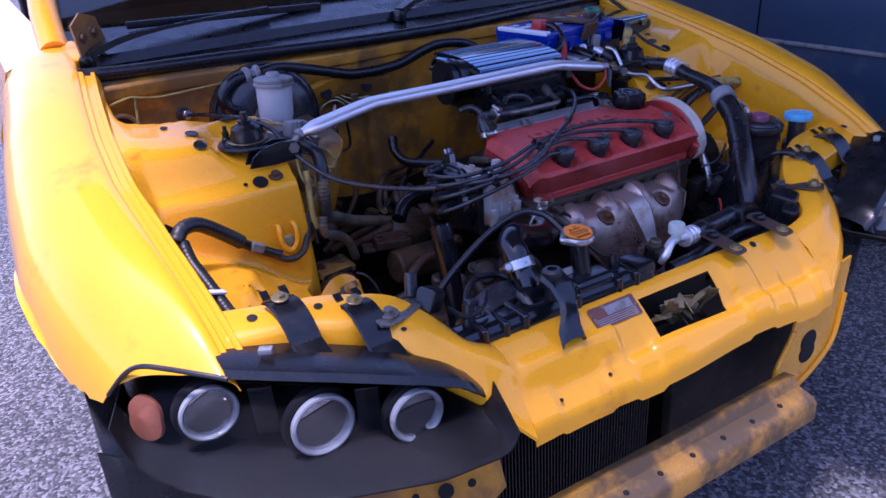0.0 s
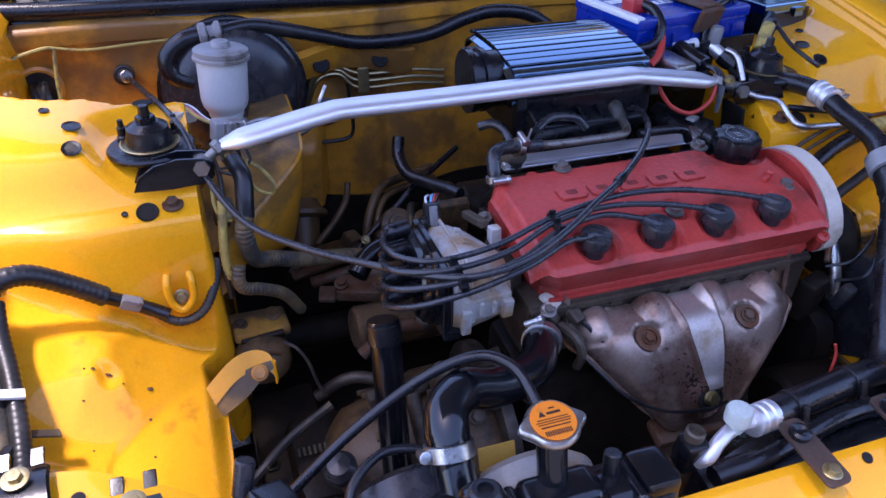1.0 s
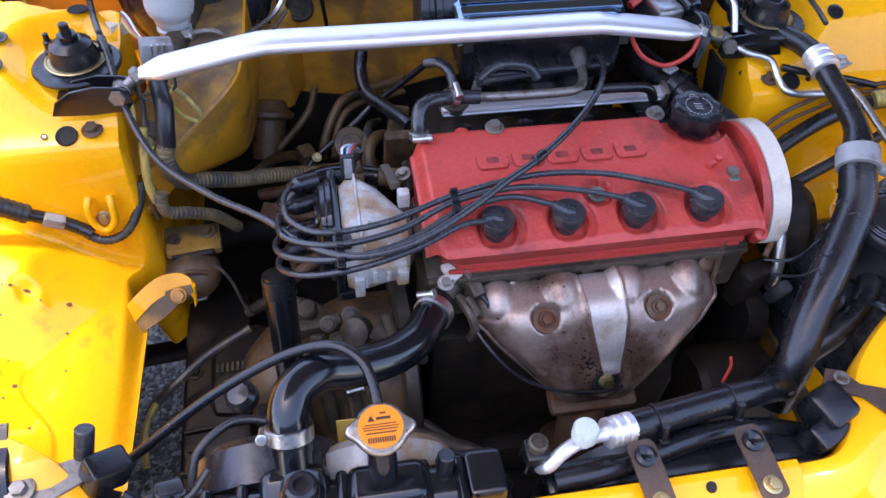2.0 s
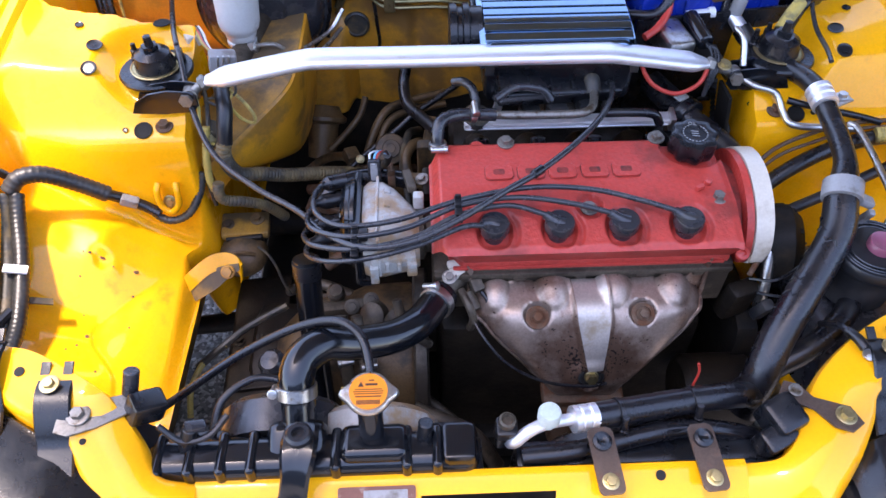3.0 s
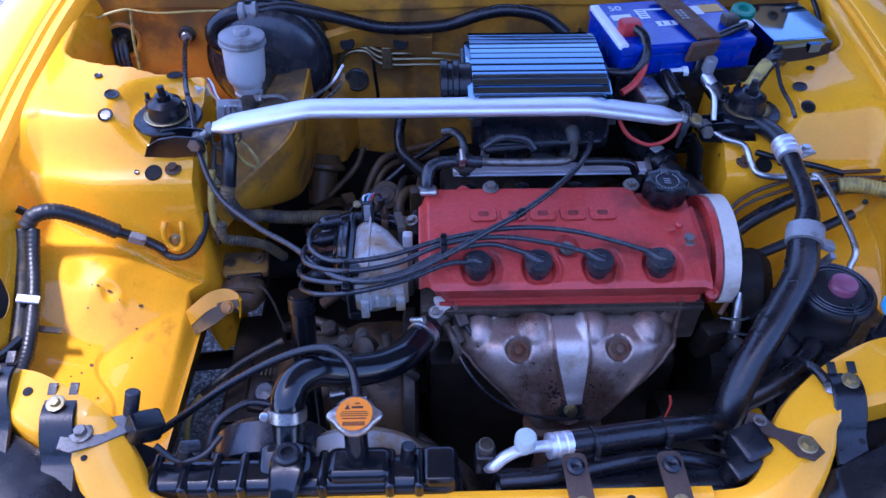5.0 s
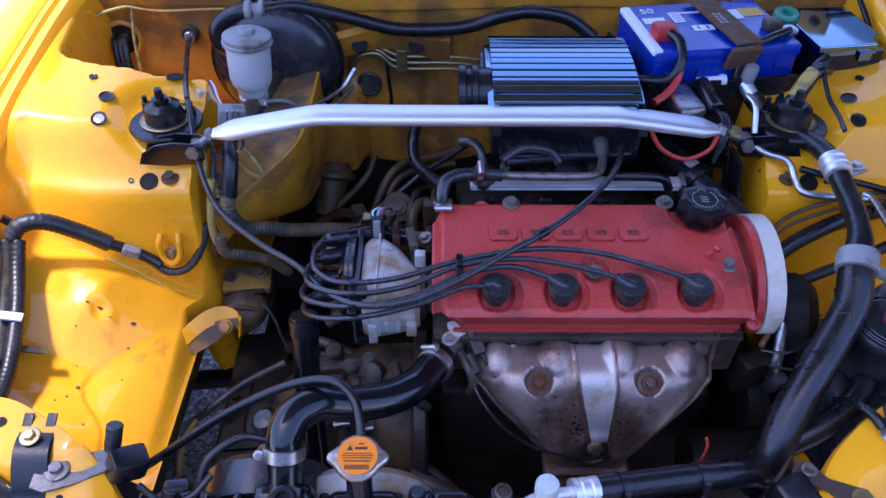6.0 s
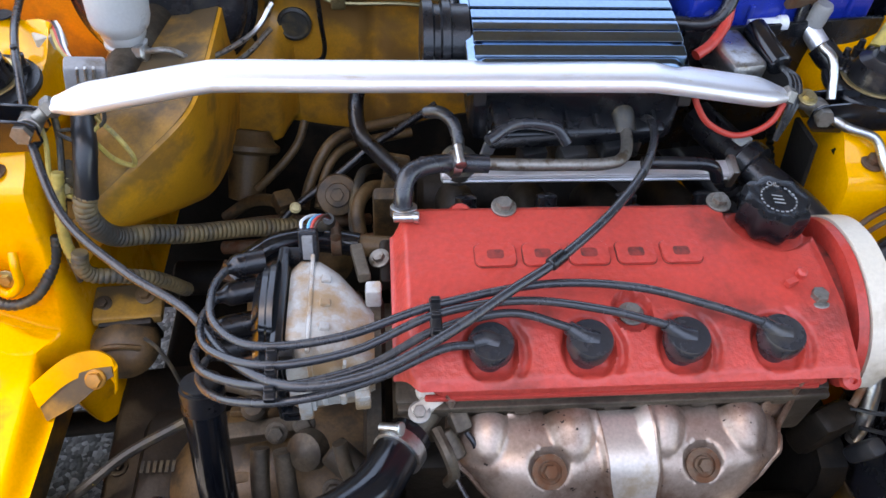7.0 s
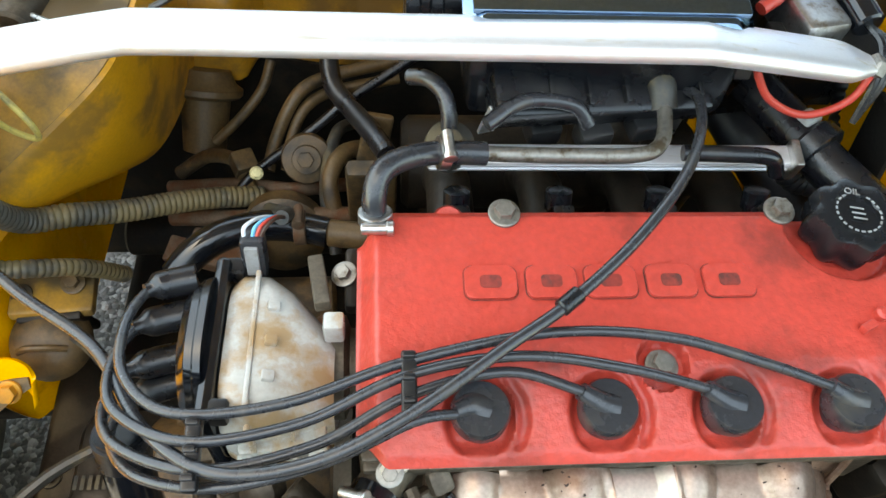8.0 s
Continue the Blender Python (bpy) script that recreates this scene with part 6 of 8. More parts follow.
part("cylinder", rod((-0.345, 0.760, 0.785), (-0.372, 0.610, 0.775), 0.021, 22), "cast", mc)
part("reservoir_neck", lathe([(0.020, 0), (0.024, 0.006), (0.024, 0.010), (0.021, 0.012), (0.025, 0.020), (0.025, 0.026), (0.022, 0.028)], (-0.366, 0.678, 0.785), (0.03, 0, 1), 28), "white_plastic", mc)
part("reservoir", lathe([(0.024, 0), (0.031, 0.010), (0.0335, 0.020), (0.035, 0.070), (0.0355, 0.078)], (-0.366, 0.678, 0.808), (0.06, 0.02, 1), 40), "white_plastic", mc, "translucent white reservoir")
part("cap", lathe([(0.036, 0.0), (0.0395, 0.001), (0.0395, 0.005), (0.037, 0.007), (0.038, 0.009), (0.038, 0.014), (0.034, 0.0165), (0.020, 0.018), (0.014, 0.018), (0.013, 0.024), (0.011, 0.026), (0, 0.0265)], (-0.3615, 0.679, 0.885), (0.06, 0.02, 1), 48), "greyplastic", mc, "pale grey screw cap")
part("pipe_nut", lathe([(0.010, 0), (0.010, 0.012), (0.007, 0.014), (0, 0.014)], (-0.350, 0.660, 0.790), (1, -0.4, 0.3), 6), "steel", mc)
for pts in (((-0.342, 0.655, 0.795), (-0.31, 0.65, 0.80), (-0.28, 0.67, 0.775), (-0.23, 0.73, 0.775), (-0.205, 0.76, 0.80)), ((-0.355, 0.62, 0.785), (-0.32, 0.60, 0.79), (-0.29, 0.64, 0.765), (-0.24, 0.70, 0.76), (-0.21, 0.75, 0.77))):
    part("brake_pipe", tube(pts, 0.0035, 8), "steel", mc)

# ---- pipes, grommets and brackets on the bulkhead ----
lines = thing("brake_pipes", (-0.15, 0.830, 0.785), "gold-plated brake pipes clipped to the bulkhead", "pipes")
for dz in (0.0, 0.012, 0.024):
    part("pipe", tube([(-0.225, 0.835, 0.740 + dz), (-0.205, 0.832, 0.785 + dz), (-0.170, 0.830, 0.793 + dz * 0.6), (-0.145, 0.828, 0.771 + dz), (-0.115, 0.828, 0.765 + dz), (-0.04, 0.828, 0.765 + dz), (0.02, 0.830, 0.757 + dz)], 0.0032, 8), "gold_zinc", lines)
part("clip", box((-0.127, 0.827, 0.780), (0.020, 0.010, 0.046), bev=0.003), "gold_zinc", lines)
part("black_pipe", tube([(-0.155, 0.830, 0.775), (-0.152, 0.828, 0.735), (-0.150, 0.828, 0.690), (-0.165, 0.827, 0.675), (-0.215, 0.827, 0.675), (-0.235, 0.827, 0.685), (-0.25, 0.820, 0.745)], 0.0035, 8), "black", lines)
mountp = thing("bulkhead_bracket", (-0.12, 0.830, 0.825), "yellow pressed bracket on the bulkhead", "bracket")
part("plate", sheet([[(x, y, z + 0.01 * math.sin(30 * x)) for y, z in ((0.825, 0.795), (0.810, 0.830), (0.805, 0.840), (0.82, 0.847))] for x in [-0.24 + 0.20 * i / 20 for i in range(21)]], 0.002), "yellow_dirty", mountp)
for x in (-0.20, -0.10):
    part("cut_out", lathe([(0.014, 0), (0.012, 0.002), (0, 0.001)], (x, 0.813, 0.818), (0, -1, 0.4), 20), "void", mountp)
for x, z, r, nm in ((-0.191, 0.722, 0.021, "grommet"), (-0.507, 0.821, 0.014, "grommet")):
    g = thing("bulkhead_grommet", (x, 0.848, z), "round rubber-edged opening in the bulkhead", "grommet", "grommets")
    part("ring", lathe([(r * 1.15, 0), (r * 1.15, 0.004), (r * 0.95, 0.006), (r * 0.85, 0.004)], (x, 0.850, z), (0, -1, 0.1), 28), "conduit", g)
    part("opening", lathe([(r * 0.87, 0), (r * 0.85, 0.0035), (0, 0.003)], (x, 0.850, z), (0, -1, 0.1), 28), "void", g)
lm = thing("door_loom", (-0.63, 0.80, 0.78), "dark wiring loom through a ringed opening in the bulkhead", "wiring")
part("ring", lathe([(0.034, 0), (0.035, 0.004), (0.030, 0.006), (0.026, 0.003)], (-0.630, 0.848, 0.812), (0.12, -1, 0.1), 32), "yellow_dirty", lm)
part("opening", lathe([(0.027, 0), (0.026, 0.002), (0, 0.002)], (-0.630, 0.846, 0.812), (0.12, -1, 0.1), 32), "grime", lm)
for dx in (-0.008, 0.0, 0.008):
    part("loom", tube([(-0.630 + dx, 0.848, 0.818), (-0.628 + dx, 0.824, 0.816), (-0.624 + dx, 0.806, 0.780), (-0.618 + dx, 0.798, 0.735), (-0.615 + dx, 0.79, 0.69)], 0.007, 8), "rubber", lm)
tb = thing("washer_tube", (-0.58, 0.84, 0.85), "thin yellowed washer tube along the bulkhead", "tube")
part("tube", tube([(-0.680, 0.80, 0.862), (-0.640, 0.825, 0.872), (-0.600, 0.838, 0.876), (-0.598, 0.836, 0.860), (-0.602, 0.826, 0.815), (-0.600, 0.812, 0.745)], 0.0028, 8), "yellowwire", tb)
part("branch", tube([(-0.600, 0.838, 0.876), (-0.55, 0.840, 0.868), (-0.47, 0.838, 0.872), (-0.40, 0.835, 0.875)], 0.0022, 8), "yellowwire", tb)

vac = thing("servo_vacuum_hose", (0, 0.79, 0.86), "black vacuum hose draped along the bulkhead", "hose")
part("hose", tube([(-0.350, 0.790, 0.892), (-0.310, 0.798, 0.895), (-0.268, 0.802, 0.887), (-0.200, 0.806, 0.868), (-0.126, 0.808, 0.850), (-0.021, 0.808, 0.853), (0.050, 0.804, 0.876), (0.100, 0.798, 0.886), (0.160, 0.79, 0.878), (0.205, 0.775, 0.850)], 0.0115, 14), "rubber", vac)
part("elbow", tube([(-0.372, 0.790, 0.890), (-0.410, 0.786, 0.884), (-0.436, 0.780, 0.862), (-0.432, 0.776, 0.836), (-0.404, 0.772, 0.822)], 0.0140, 14), "rubber", vac)
part("check_valve", lathe([(0.010, 0), (0.018, 0.004), (0.018, 0.012), (0.012, 0.016), (0.012, 0.024), (0.018, 0.028), (0.018, 0.034), (0.010, 0.038)], (-0.388, 0.789, 0.890), (1, 0.05, 0.02), 24), "greyplastic", vac)

# ---- throttle cable ----
tc_ = thing("throttle_cable", (0, 0.4, 0.8), "black throttle cable looped from the bulkhead across the valve cover", "cable")
part("cable", tube([(-0.507, 0.850, 0.821), (-0.492, 0.780, 0.832), (-0.470, 0.690, 0.842), (-0.446, 0.600, 0.850), (-0.425, 0.535, 0.840), (-0.405, 0.470, 0.800), (-0.370, 0.408, 0.768), (-0.310, 0.356, 0.752), (-0.248, 0.312, 0.746), (-0.200, 0.246, 0.762), (-0.150, 0.212, 0.772), (-0.090, 0.214, 0.780), (-0.032, 0.238, 0.792), (0.030, 0.278, 0.802), (0.072, 0.306, 0.806), (0.125, 0.352, 0.812), (0.170, 0.405, 0.816), (0.196, 0.455, 0.816), (0.205, 0.495, 0.812), (0.198, 0.52, 0.802)], 0.0043, 12, 8), "rubber_grey", tc_)
part("ferrule", rod((-0.508, 0.854, 0.820), (-0.502, 0.825, 0.8255), 0.010, 14), "steel", tc_)
part("sleeve", rod((0.066, 0.302, 0.8055), (0.080, 0.313, 0.8070), 0.0062, 14), "black", tc_)

# ---- wiring on the driver's side ----
h1 = thing("wing_harness", (-0.6, 0.35, 0.68), "black corrugated wiring harness across the wheelhouse", "wiring")
part("conduit", ribbed([(-0.655, 0.372, 0.742), (-0.640, 0.384, 0.756), (-0.612, 0.396, 0.752), (-0.575, 0.408, 0.722), (-0.545, 0.416, 0.694)], 0.0125, 0.0075, 0.07), "dusty_black", h1)
part("taped_run", tube([(-0.550, 0.415, 0.697), (-0.525, 0.424, 0.676), (-0.500, 0.424, 0.660), (-0.480, 0.418, 0.650)], 0.0085, 10), "rubber", h1)
part("connector", box((-0.520, 0.420, 0.676), (0.026, 0.014, 0.016), (10, 30, 10), bev=0.003), "greyplastic", h1)
part("grey_run", ribbed([(-0.500, 0.424, 0.658), (-0.47, 0.414, 0.640), (-0.440, 0.420, 0.645), (-0.420, 0.440, 0.670), (-0.412, 0.455, 0.700)], 0.0062), "conduit", h1)
for dx, mt in ((-0.012, "conduit"), (0.006, "dusty_black")):
    part("down_run", ribbed([(-0.652 + dx, 0.372, 0.738), (-0.650 + dx, 0.345, 0.715), (-0.640 + dx, 0.30, 0.690), (-0.632 + dx, 0.25, 0.668), (-0.626 + dx, 0.20, 0.652), (-0.622 + dx, 0.15, 0.650)], 0.0105, 0.0075, 0.07), mt, h1)
part("branch", tube([(-0.632, 0.22, 0.662), (-0.640, 0.18, 0.672), (-0.648, 0.14, 0.690)], 0.007, 8), "rubber", h1)
part("white_tape", box((-0.632, 0.272, 0.690), (0.030, 0.014, 0.004), (0, 20, 10), bev=0.001), "label_white", h1)
part("tie_tail", box((-0.660, 0.388, 0.760), (0.016, 0.006, 0.012), (0, 40, 0), bev=0.001), "black", h1)
part("clip_plate", box((-0.606, 0.250, 0.648), (0.030, 0.012, 0.003), (0, 30, 20), bev=0.001), "conduit", h1)

h2 = thing("gearbox_harness", (-0.38, 0.5, 0.65), "dusty corrugated conduit down the tower to the gearbox", "wiring")
part("conduit", ribbed([(-0.368, 0.462, 0.752), (-0.373, 0.458, 0.736), (-0.372, 0.460, 0.711), (-0.364, 0.480, 0.673), (-0.337, 0.500, 0.656), (-0.300, 0.525, 0.631), (-0.264, 0.550, 0.612), (-0.225, 0.572, 0.594), (-0.18, 0.59, 0.575)], 0.0118), "tan_conduit", h2)
part("taped_run", tube([(-0.372, 0.520, 0.801), (-0.367, 0.498, 0.797), (-0.364, 0.484, 0.790), (-0.366, 0.470, 0.771), (-0.369, 0.461, 0.748)], 0.0118, 14), "dusty_black", h2)
part("second_conduit", ribbed([(-0.387, 0.440, 0.690), (-0.390, 0.437, 0.672), (-0.384, 0.440, 0.655), (-0.360, 0.450, 0.642), (-0.332, 0.470, 0.614), (-0.310, 0.495, 0.565)], 0.0088), "tan_conduit", h2)
part("second_rise", ribbed([(-0.394, 0.474, 0.770), (-0.397, 0.466, 0.748), (-0.401, 0.456, 0.718), (-0.402, 0.450, 0.690), (-0.398, 0.447, 0.670)], 0.0062), "yellowwire", h2)
part("plug_block", box((-0.372, 0.560, 0.826), (0.040, 0.026, 0.030), (0, 10, 15), bev=0.004), "greyplastic", h2)
for k in range(4):
    part("plug_rib", box((-0.384 + 0.008 * k, 0.548, 0.829), (0.003, 0.006, 0.026), (0, 10, 15), bev=0.001), "steel", h2)
for k, mt in enumerate(("yellowwire", "conduit", "yellowwire", "rubber", "conduit")):
    random.seed(k)
    part("wire", tube([(-0.385 + 0.006 * k, 0.548, 0.822), (-0.386 + 0.010 * k + random.uniform(-0.01, 0.01), 0.528 - 0.004 * k, 0.800), (-0.380 + random.uniform(-0.015, 0.025), 0.500, 0.800), (-0.366, 0.488, 0.792)], 0.0021, 6), mt, h2)
part("yellow_tail", tube([(-0.375, 0.53, 0.735), (-0.345, 0.535, 0.722), (-0.335, 0.53, 0.705), (-0.350, 0.52, 0.70)], 0.0018, 6), "yellowwire", h2)
random.seed(0)
h3 = thing("tower_plugs", (-0.41, 0.60, 0.82), "loose wiring plugs between the tower and the brake cylinder", "wiring")
part("plug", box((-0.425, 0.625, 0.828), (0.030, 0.022, 0.018), (0, 0, 30), bev=0.003), "cream", h3)
for k, mt in enumerate(("yellowwire", "redwire", "rubber", "label_white")):
    part("wire", tube([(-0.455 + 0.01 * k, 0.655, 0.818), (-0.435 + 0.004 * k, 0.648, 0.835), (-0.420 + 0.003 * k, 0.625, 0.838), (-0.405 + 0.002 * k, 0.595, 0.835), (-0.385, 0.570, 0.832)], 0.0024, 6), mt, h3)
part("loop_wire", tube([(-0.360, 0.520, 0.802), (-0.340, 0.505, 0.792), (-0.326, 0.497, 0.772), (-0.330, 0.500, 0.756), (-0.348, 0.502, 0.764), (-0.358, 0.498, 0.786)], 0.0026, 8), "yellowwire", h2)
part("tower_wire", tube([(-0.408, 0.505, 0.812), (-0.403, 0.492, 0.792), (-0.404, 0.478, 0.765), (-0.398, 0.470, 0.748), (-0.386, 0.468, 0.742)], 0.0026, 8), "yellowwire", h2)
part("tower_lead", tube([(-0.398, 0.520, 0.818), (-0.392, 0.500, 0.796), (-0.392, 0.482, 0.770), (-0.396, 0.464, 0.735), (-0.404, 0.450, 0.690), (-0.402, 0.446, 0.640)], 0.0034, 8), "conduit", h2)
h4 = thing("sensor_bracket", (-0.40, 0.50, 0.74), "small dusty bracket with a bolt on the side of the tower", "bracket")
part("tab", box((-0.394, 0.490, 0.745), (0.020, 0.034, 0.030), (0, 20, 0), bev=0.004), "conduit", h4)
hexbolt(h4, (-0.392, 0.474, 0.750), (0.3, -1, 0.4), 0.006, "gold_zinc")
hk = thing("hook_bracket", (-0.46, 0.438, 0.66), "small yellow U-shaped hook welded to the tower", "bracket")
part("hook", tube([(-0.474, 0.432, 0.700), (-0.476, 0.422, 0.690), (-0.474, 0.418, 0.668), (-0.462, 0.416, 0.655), (-0.448, 0.418, 0.668), (-0.446, 0.422, 0.690), (-0.448, 0.432, 0.700)], 0.005, 10), "yellow_in", hk)
hexbolt(hk, (-0.461, 0.424, 0.670), (0, -1, 0.3), 0.006, "gold_zinc")

# tow eye
tow = thing("tow_eye", (-0.41, 0.365, 0.55), "yellow flat steel eye folded out from the chassis rail", "bracket")
path = spline([(-0.476, 0.333, 0.540), (-0.449, 0.347, 0.563), (-0.415, 0.366, 0.584), (-0.388, 0.376, 0.586), (-0.370, 0.372, 0.580), (-0.366, 0.362, 0.570), (-0.376, 0.352, 0.560), (-0.410, 0.340, 0.545), (-0.470, 0.318, 0.522)], 8)
rows = []
for i, p in enumerate(path):
    d = (path[min(i + 1, 64)] - path[max(i - 1, 0)]).normalized()
    w = Vector((0.0, 0.62, 0.78)).normalized() * (0.0125 + 0.004 * ss(0.45, 0.0, i / 64))
    rows.append([p - w, p - w * 0.4, p + w * 0.4, p + w])
part("strap", sheet(rows[:42], 0.004), "yellow_in", tow)
edge_low = spline([(-0.366, 0.364, 0.577), (-0.385, 0.355, 0.567), (-0.408, 0.343, 0.553), (-0.456, 0.326, 0.534)], 6)
edge_top = spline([(-0.368, 0.371, 0.584), (-0.390, 0.369, 0.582), (-0.412, 0.364, 0.577), (-0.458, 0.350, 0.562)], 6)
part("lower_leaf", sheet([[a.lerp(b, k / 4) for k in range(5)] for a, b in zip(edge_low, edge_top)], 0.004), "yellow_grime", tow, "grimy folded-back leaf")
hexbolt(tow, (-0.384, 0.362, 0.575), (0, -0.75, 0.66), 0.0085, "yellow_dirty", 1.3)

# ---- gearbox side ----
gb = thing("gearbox", (-0.22, 0.30, 0.25), "oily cast aluminium gearbox with ribs and brackets", "gearbox")
part("case", lathe([(0.11, 0), (0.125, 0.02), (0.125, 0.09), (0.110, 0.13), (0.095, 0.20), (0.06, 0.24), (0, 0.25)], (-0.08, 0.32, 0.40), (-1, -0.05, 0), 40), "brown", gb)
part("bell_flange", lathe([(0.13, 0), (0.14, 0.004), (0.14, 0.020), (0.13, 0.024)], (-0.075, 0.32, 0.41), (-1, 0, 0), 44), "cast", gb)
for k in range(7):
    a = radians(20 + 24 * k)
    part("case_rib", box((-0.17, 0.32 - 0.105 * math.cos(a), 0.40 + 0.105 * math.sin(a)), (0.17, 0.008, 0.012), (math.degrees(-a), 0, 0), bev=0.002), "brown", gb)
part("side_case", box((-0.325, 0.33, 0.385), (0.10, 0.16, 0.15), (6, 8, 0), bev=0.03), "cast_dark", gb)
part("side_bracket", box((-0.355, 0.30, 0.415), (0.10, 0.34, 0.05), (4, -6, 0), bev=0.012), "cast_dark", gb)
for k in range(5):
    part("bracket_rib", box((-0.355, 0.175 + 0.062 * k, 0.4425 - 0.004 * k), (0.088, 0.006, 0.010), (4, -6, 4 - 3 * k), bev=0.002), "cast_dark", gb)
for x, y in ((-0.385, 0.205), (-0.330, 0.268), (-0.388, 0.330), (-0.325, 0.392)):
    hexbolt(gb, (x, y, 0.440), (0, 0, 1), 0.007, "cast_dark", 1.6)
part("badge_plate", box((-0.255, 0.245, 0.455), (0.085, 0.006, 0.020), (-45, 0, 4), bev=0.002), "cast", gb)
part("selector_arm", box((-0.215, 0.315, 0.535), (0.085, 0.022, 0.018), (0, 0, 6), bev=0.005), "cast", gb)
part("selector_post", lathe([(0.010, 0), (0.010, 0.030), (0.014, 0.032), (0.014, 0.046), (0.010, 0.050), (0, 0.050)], (-0.217, 0.345, 0.512), (0, -0.3, 1), 18), "cast", gb)
part("water_union", rod((-0.130, 0.262, 0.585), (-0.095, 0.235, 0.570), 0.016, 18), "cast", gb)
part("water_cap", lathe([(0.020, 0), (0.022, 0.004), (0.020, 0.018), (0.010, 0.024), (0, 0.024)], (-0.150, 0.275, 0.565), (-0.5, -0.7, 0.7), 20), "cast", gb)
for pts, r, mt in (((( -0.118, 0.232, 0.648), (-0.110, 0.215, 0.620), (-0.092, 0.205, 0.600), (-0.075, 0.21, 0.575)), 0.007, "cast"), (((-0.18, 0.27, 0.57), (-0.175, 0.24, 0.53), (-0.165, 0.215, 0.49), (-0.165, 0.20, 0.44)), 0.010, "cast"), (((-0.205, 0.28, 0.56), (-0.205, 0.25, 0.53), (-0.20, 0.225, 0.49), (-0.195, 0.21, 0.44)), 0.010, "cast"), (((-0.10, 0.15, 0.50), (-0.02, 0.12, 0.48), (0.02, 0.10, 0.42)), 0.012, "cast")):
    part("coolant_pipe", tube(pts, r, 12), mt, gb)
for c in ((-0.165, 0.228, 0.51), (-0.20, 0.236, 0.51)):
    clamp(gb, c, (0.1, -0.5, -0.85), 0.0105, 0.010)
for k, c in enumerate(((-0.13, 0.245, 0.53), (-0.105, 0.25, 0.545), (-0.19, 0.30, 0.555), (-0.16, 0.30, 0.57))):
    hexbolt(gb, c, (0, -0.7, 0.7), 0.008, "cast", 1.5)
part("slanted_pipe", tube([(-0.175, 0.285, 0.43), (-0.159, 0.270, 0.425), (-0.106, 0.248, 0.405), (-0.051, 0.212, 0.385), (-0.02, 0.19, 0.36)], 0.009, 12), "cast", gb, "dusty slanted metal pipe")
part("grey_plug", lathe([(0.018, 0), (0.021, 0.004), (0.021, 0.020), (0.014, 0.028), (0, 0.030)], (-0.308, 0.238, 0.495), (-0.2, -0.3, 1), 22), "rubber_grey", gb)
for k in range(6):
    part("printed_bar", box((-0.352 + 0.007 * k, 0.315, 0.4665), (0.0035, 0.014, 0.001), (6, 8, 0)), "conduit", gb)
part("earth_strap", tube([(-0.44, 0.27, 0.455), (-0.40, 0.29, 0.480), (-0.36, 0.32, 0.492), (-0.30, 0.345, 0.51)], 0.006, 8), "conduit", gb)
part("earth_sleeve", tube([(-0.448, 0.20, 0.42), (-0.446, 0.235, 0.45), (-0.43, 0.275, 0.462), (-0.395, 0.292, 0.482)], 0.0050, 8), "yellowwire", gb)
snk = thing("intake_duct", (-0.26, 0.28, 0.45), "glossy black vertical plastic duct in front of the gearbox", "duct")
part("duct", tube([(-0.240, 0.275, 0.690), (-0.241, 0.258, 0.64), (-0.242, 0.240, 0.57), (-0.242, 0.225, 0.50), (-0.240, 0.20, 0.42)], 0.0185, 20), "gloss_black", snk)
part("collar", tube([(-0.240, 0.273, 0.686), (-0.241, 0.266, 0.664)], 0.0202, 20), "rubber", snk)
part("seam", tube([(-0.2415, 0.2305, 0.600), (-0.2415, 0.2225, 0.570), (-0.2415, 0.2075, 0.500), (-0.2400, 0.1835, 0.425)], 0.0016, 6), "black", snk)

mt_ = thing("gearbox_mount", (-0.36, 0.46, 0.52), "dusty engine mount bracket beside the chassis rail", "engine mount")
part("arm", box((-0.372, 0.468, 0.572), (0.078, 0.050, 0.016), (6, 4, 6), bev=0.005), "yellow_grime", mt_)
part("dome", lathe([(0.037, 0.0), (0.039, 0.003), (0.038, 0.010), (0.034, 0.018), (0.024, 0.025), (0.010, 0.028), (0, 0.028)], (-0.375, 0.432, 0.540), (0.05, -0.45, 0.9), 32), "brown", mt_, "dusty domed cup")
part("dome_fold", tube([(-0.398, 0.412, 0.556), (-0.386, 0.410, 0.566), (-0.368, 0.410, 0.567), (-0.352, 0.414, 0.558)], 0.0035, 8), "brown", mt_)
part("web", box((-0.372, 0.452, 0.545), (0.060, 0.010, 0.060), (20, 0, 4), bev=0.003), "cast_dark", mt_)
hexbolt(mt_, (-0.398, 0.462, 0.581), (0, -0.3, 1), 0.006, "brown")
hexbolt(mt_, (-0.352, 0.474, 0.582), (0, -0.3, 1), 0.007, "brown")
part("foil_strip", tube([(-0.345, 0.418, 0.572), (-0.330, 0.408, 0.565), (-0.318, 0.398, 0.545), (-0.310, 0.390, 0.515), (-0.30, 0.385, 0.49)], 0.0024, 6), "conduit", mt_)

# ---- behind the engine: manifold, fuel rail, air box ----
im = thing("intake_manifold", (0.12, 0.55, 0.55), "dark cast intake manifold behind the head", "intake manifold")
for x in PLUGS:
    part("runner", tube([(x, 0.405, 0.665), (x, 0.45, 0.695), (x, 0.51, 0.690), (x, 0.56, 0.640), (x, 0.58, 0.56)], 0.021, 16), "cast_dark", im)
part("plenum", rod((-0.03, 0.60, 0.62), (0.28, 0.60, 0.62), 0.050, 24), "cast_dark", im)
part("throttle_body", rod((0.185, 0.545, 0.735), (0.115, 0.545, 0.735), 0.030, 22), "cast", im)
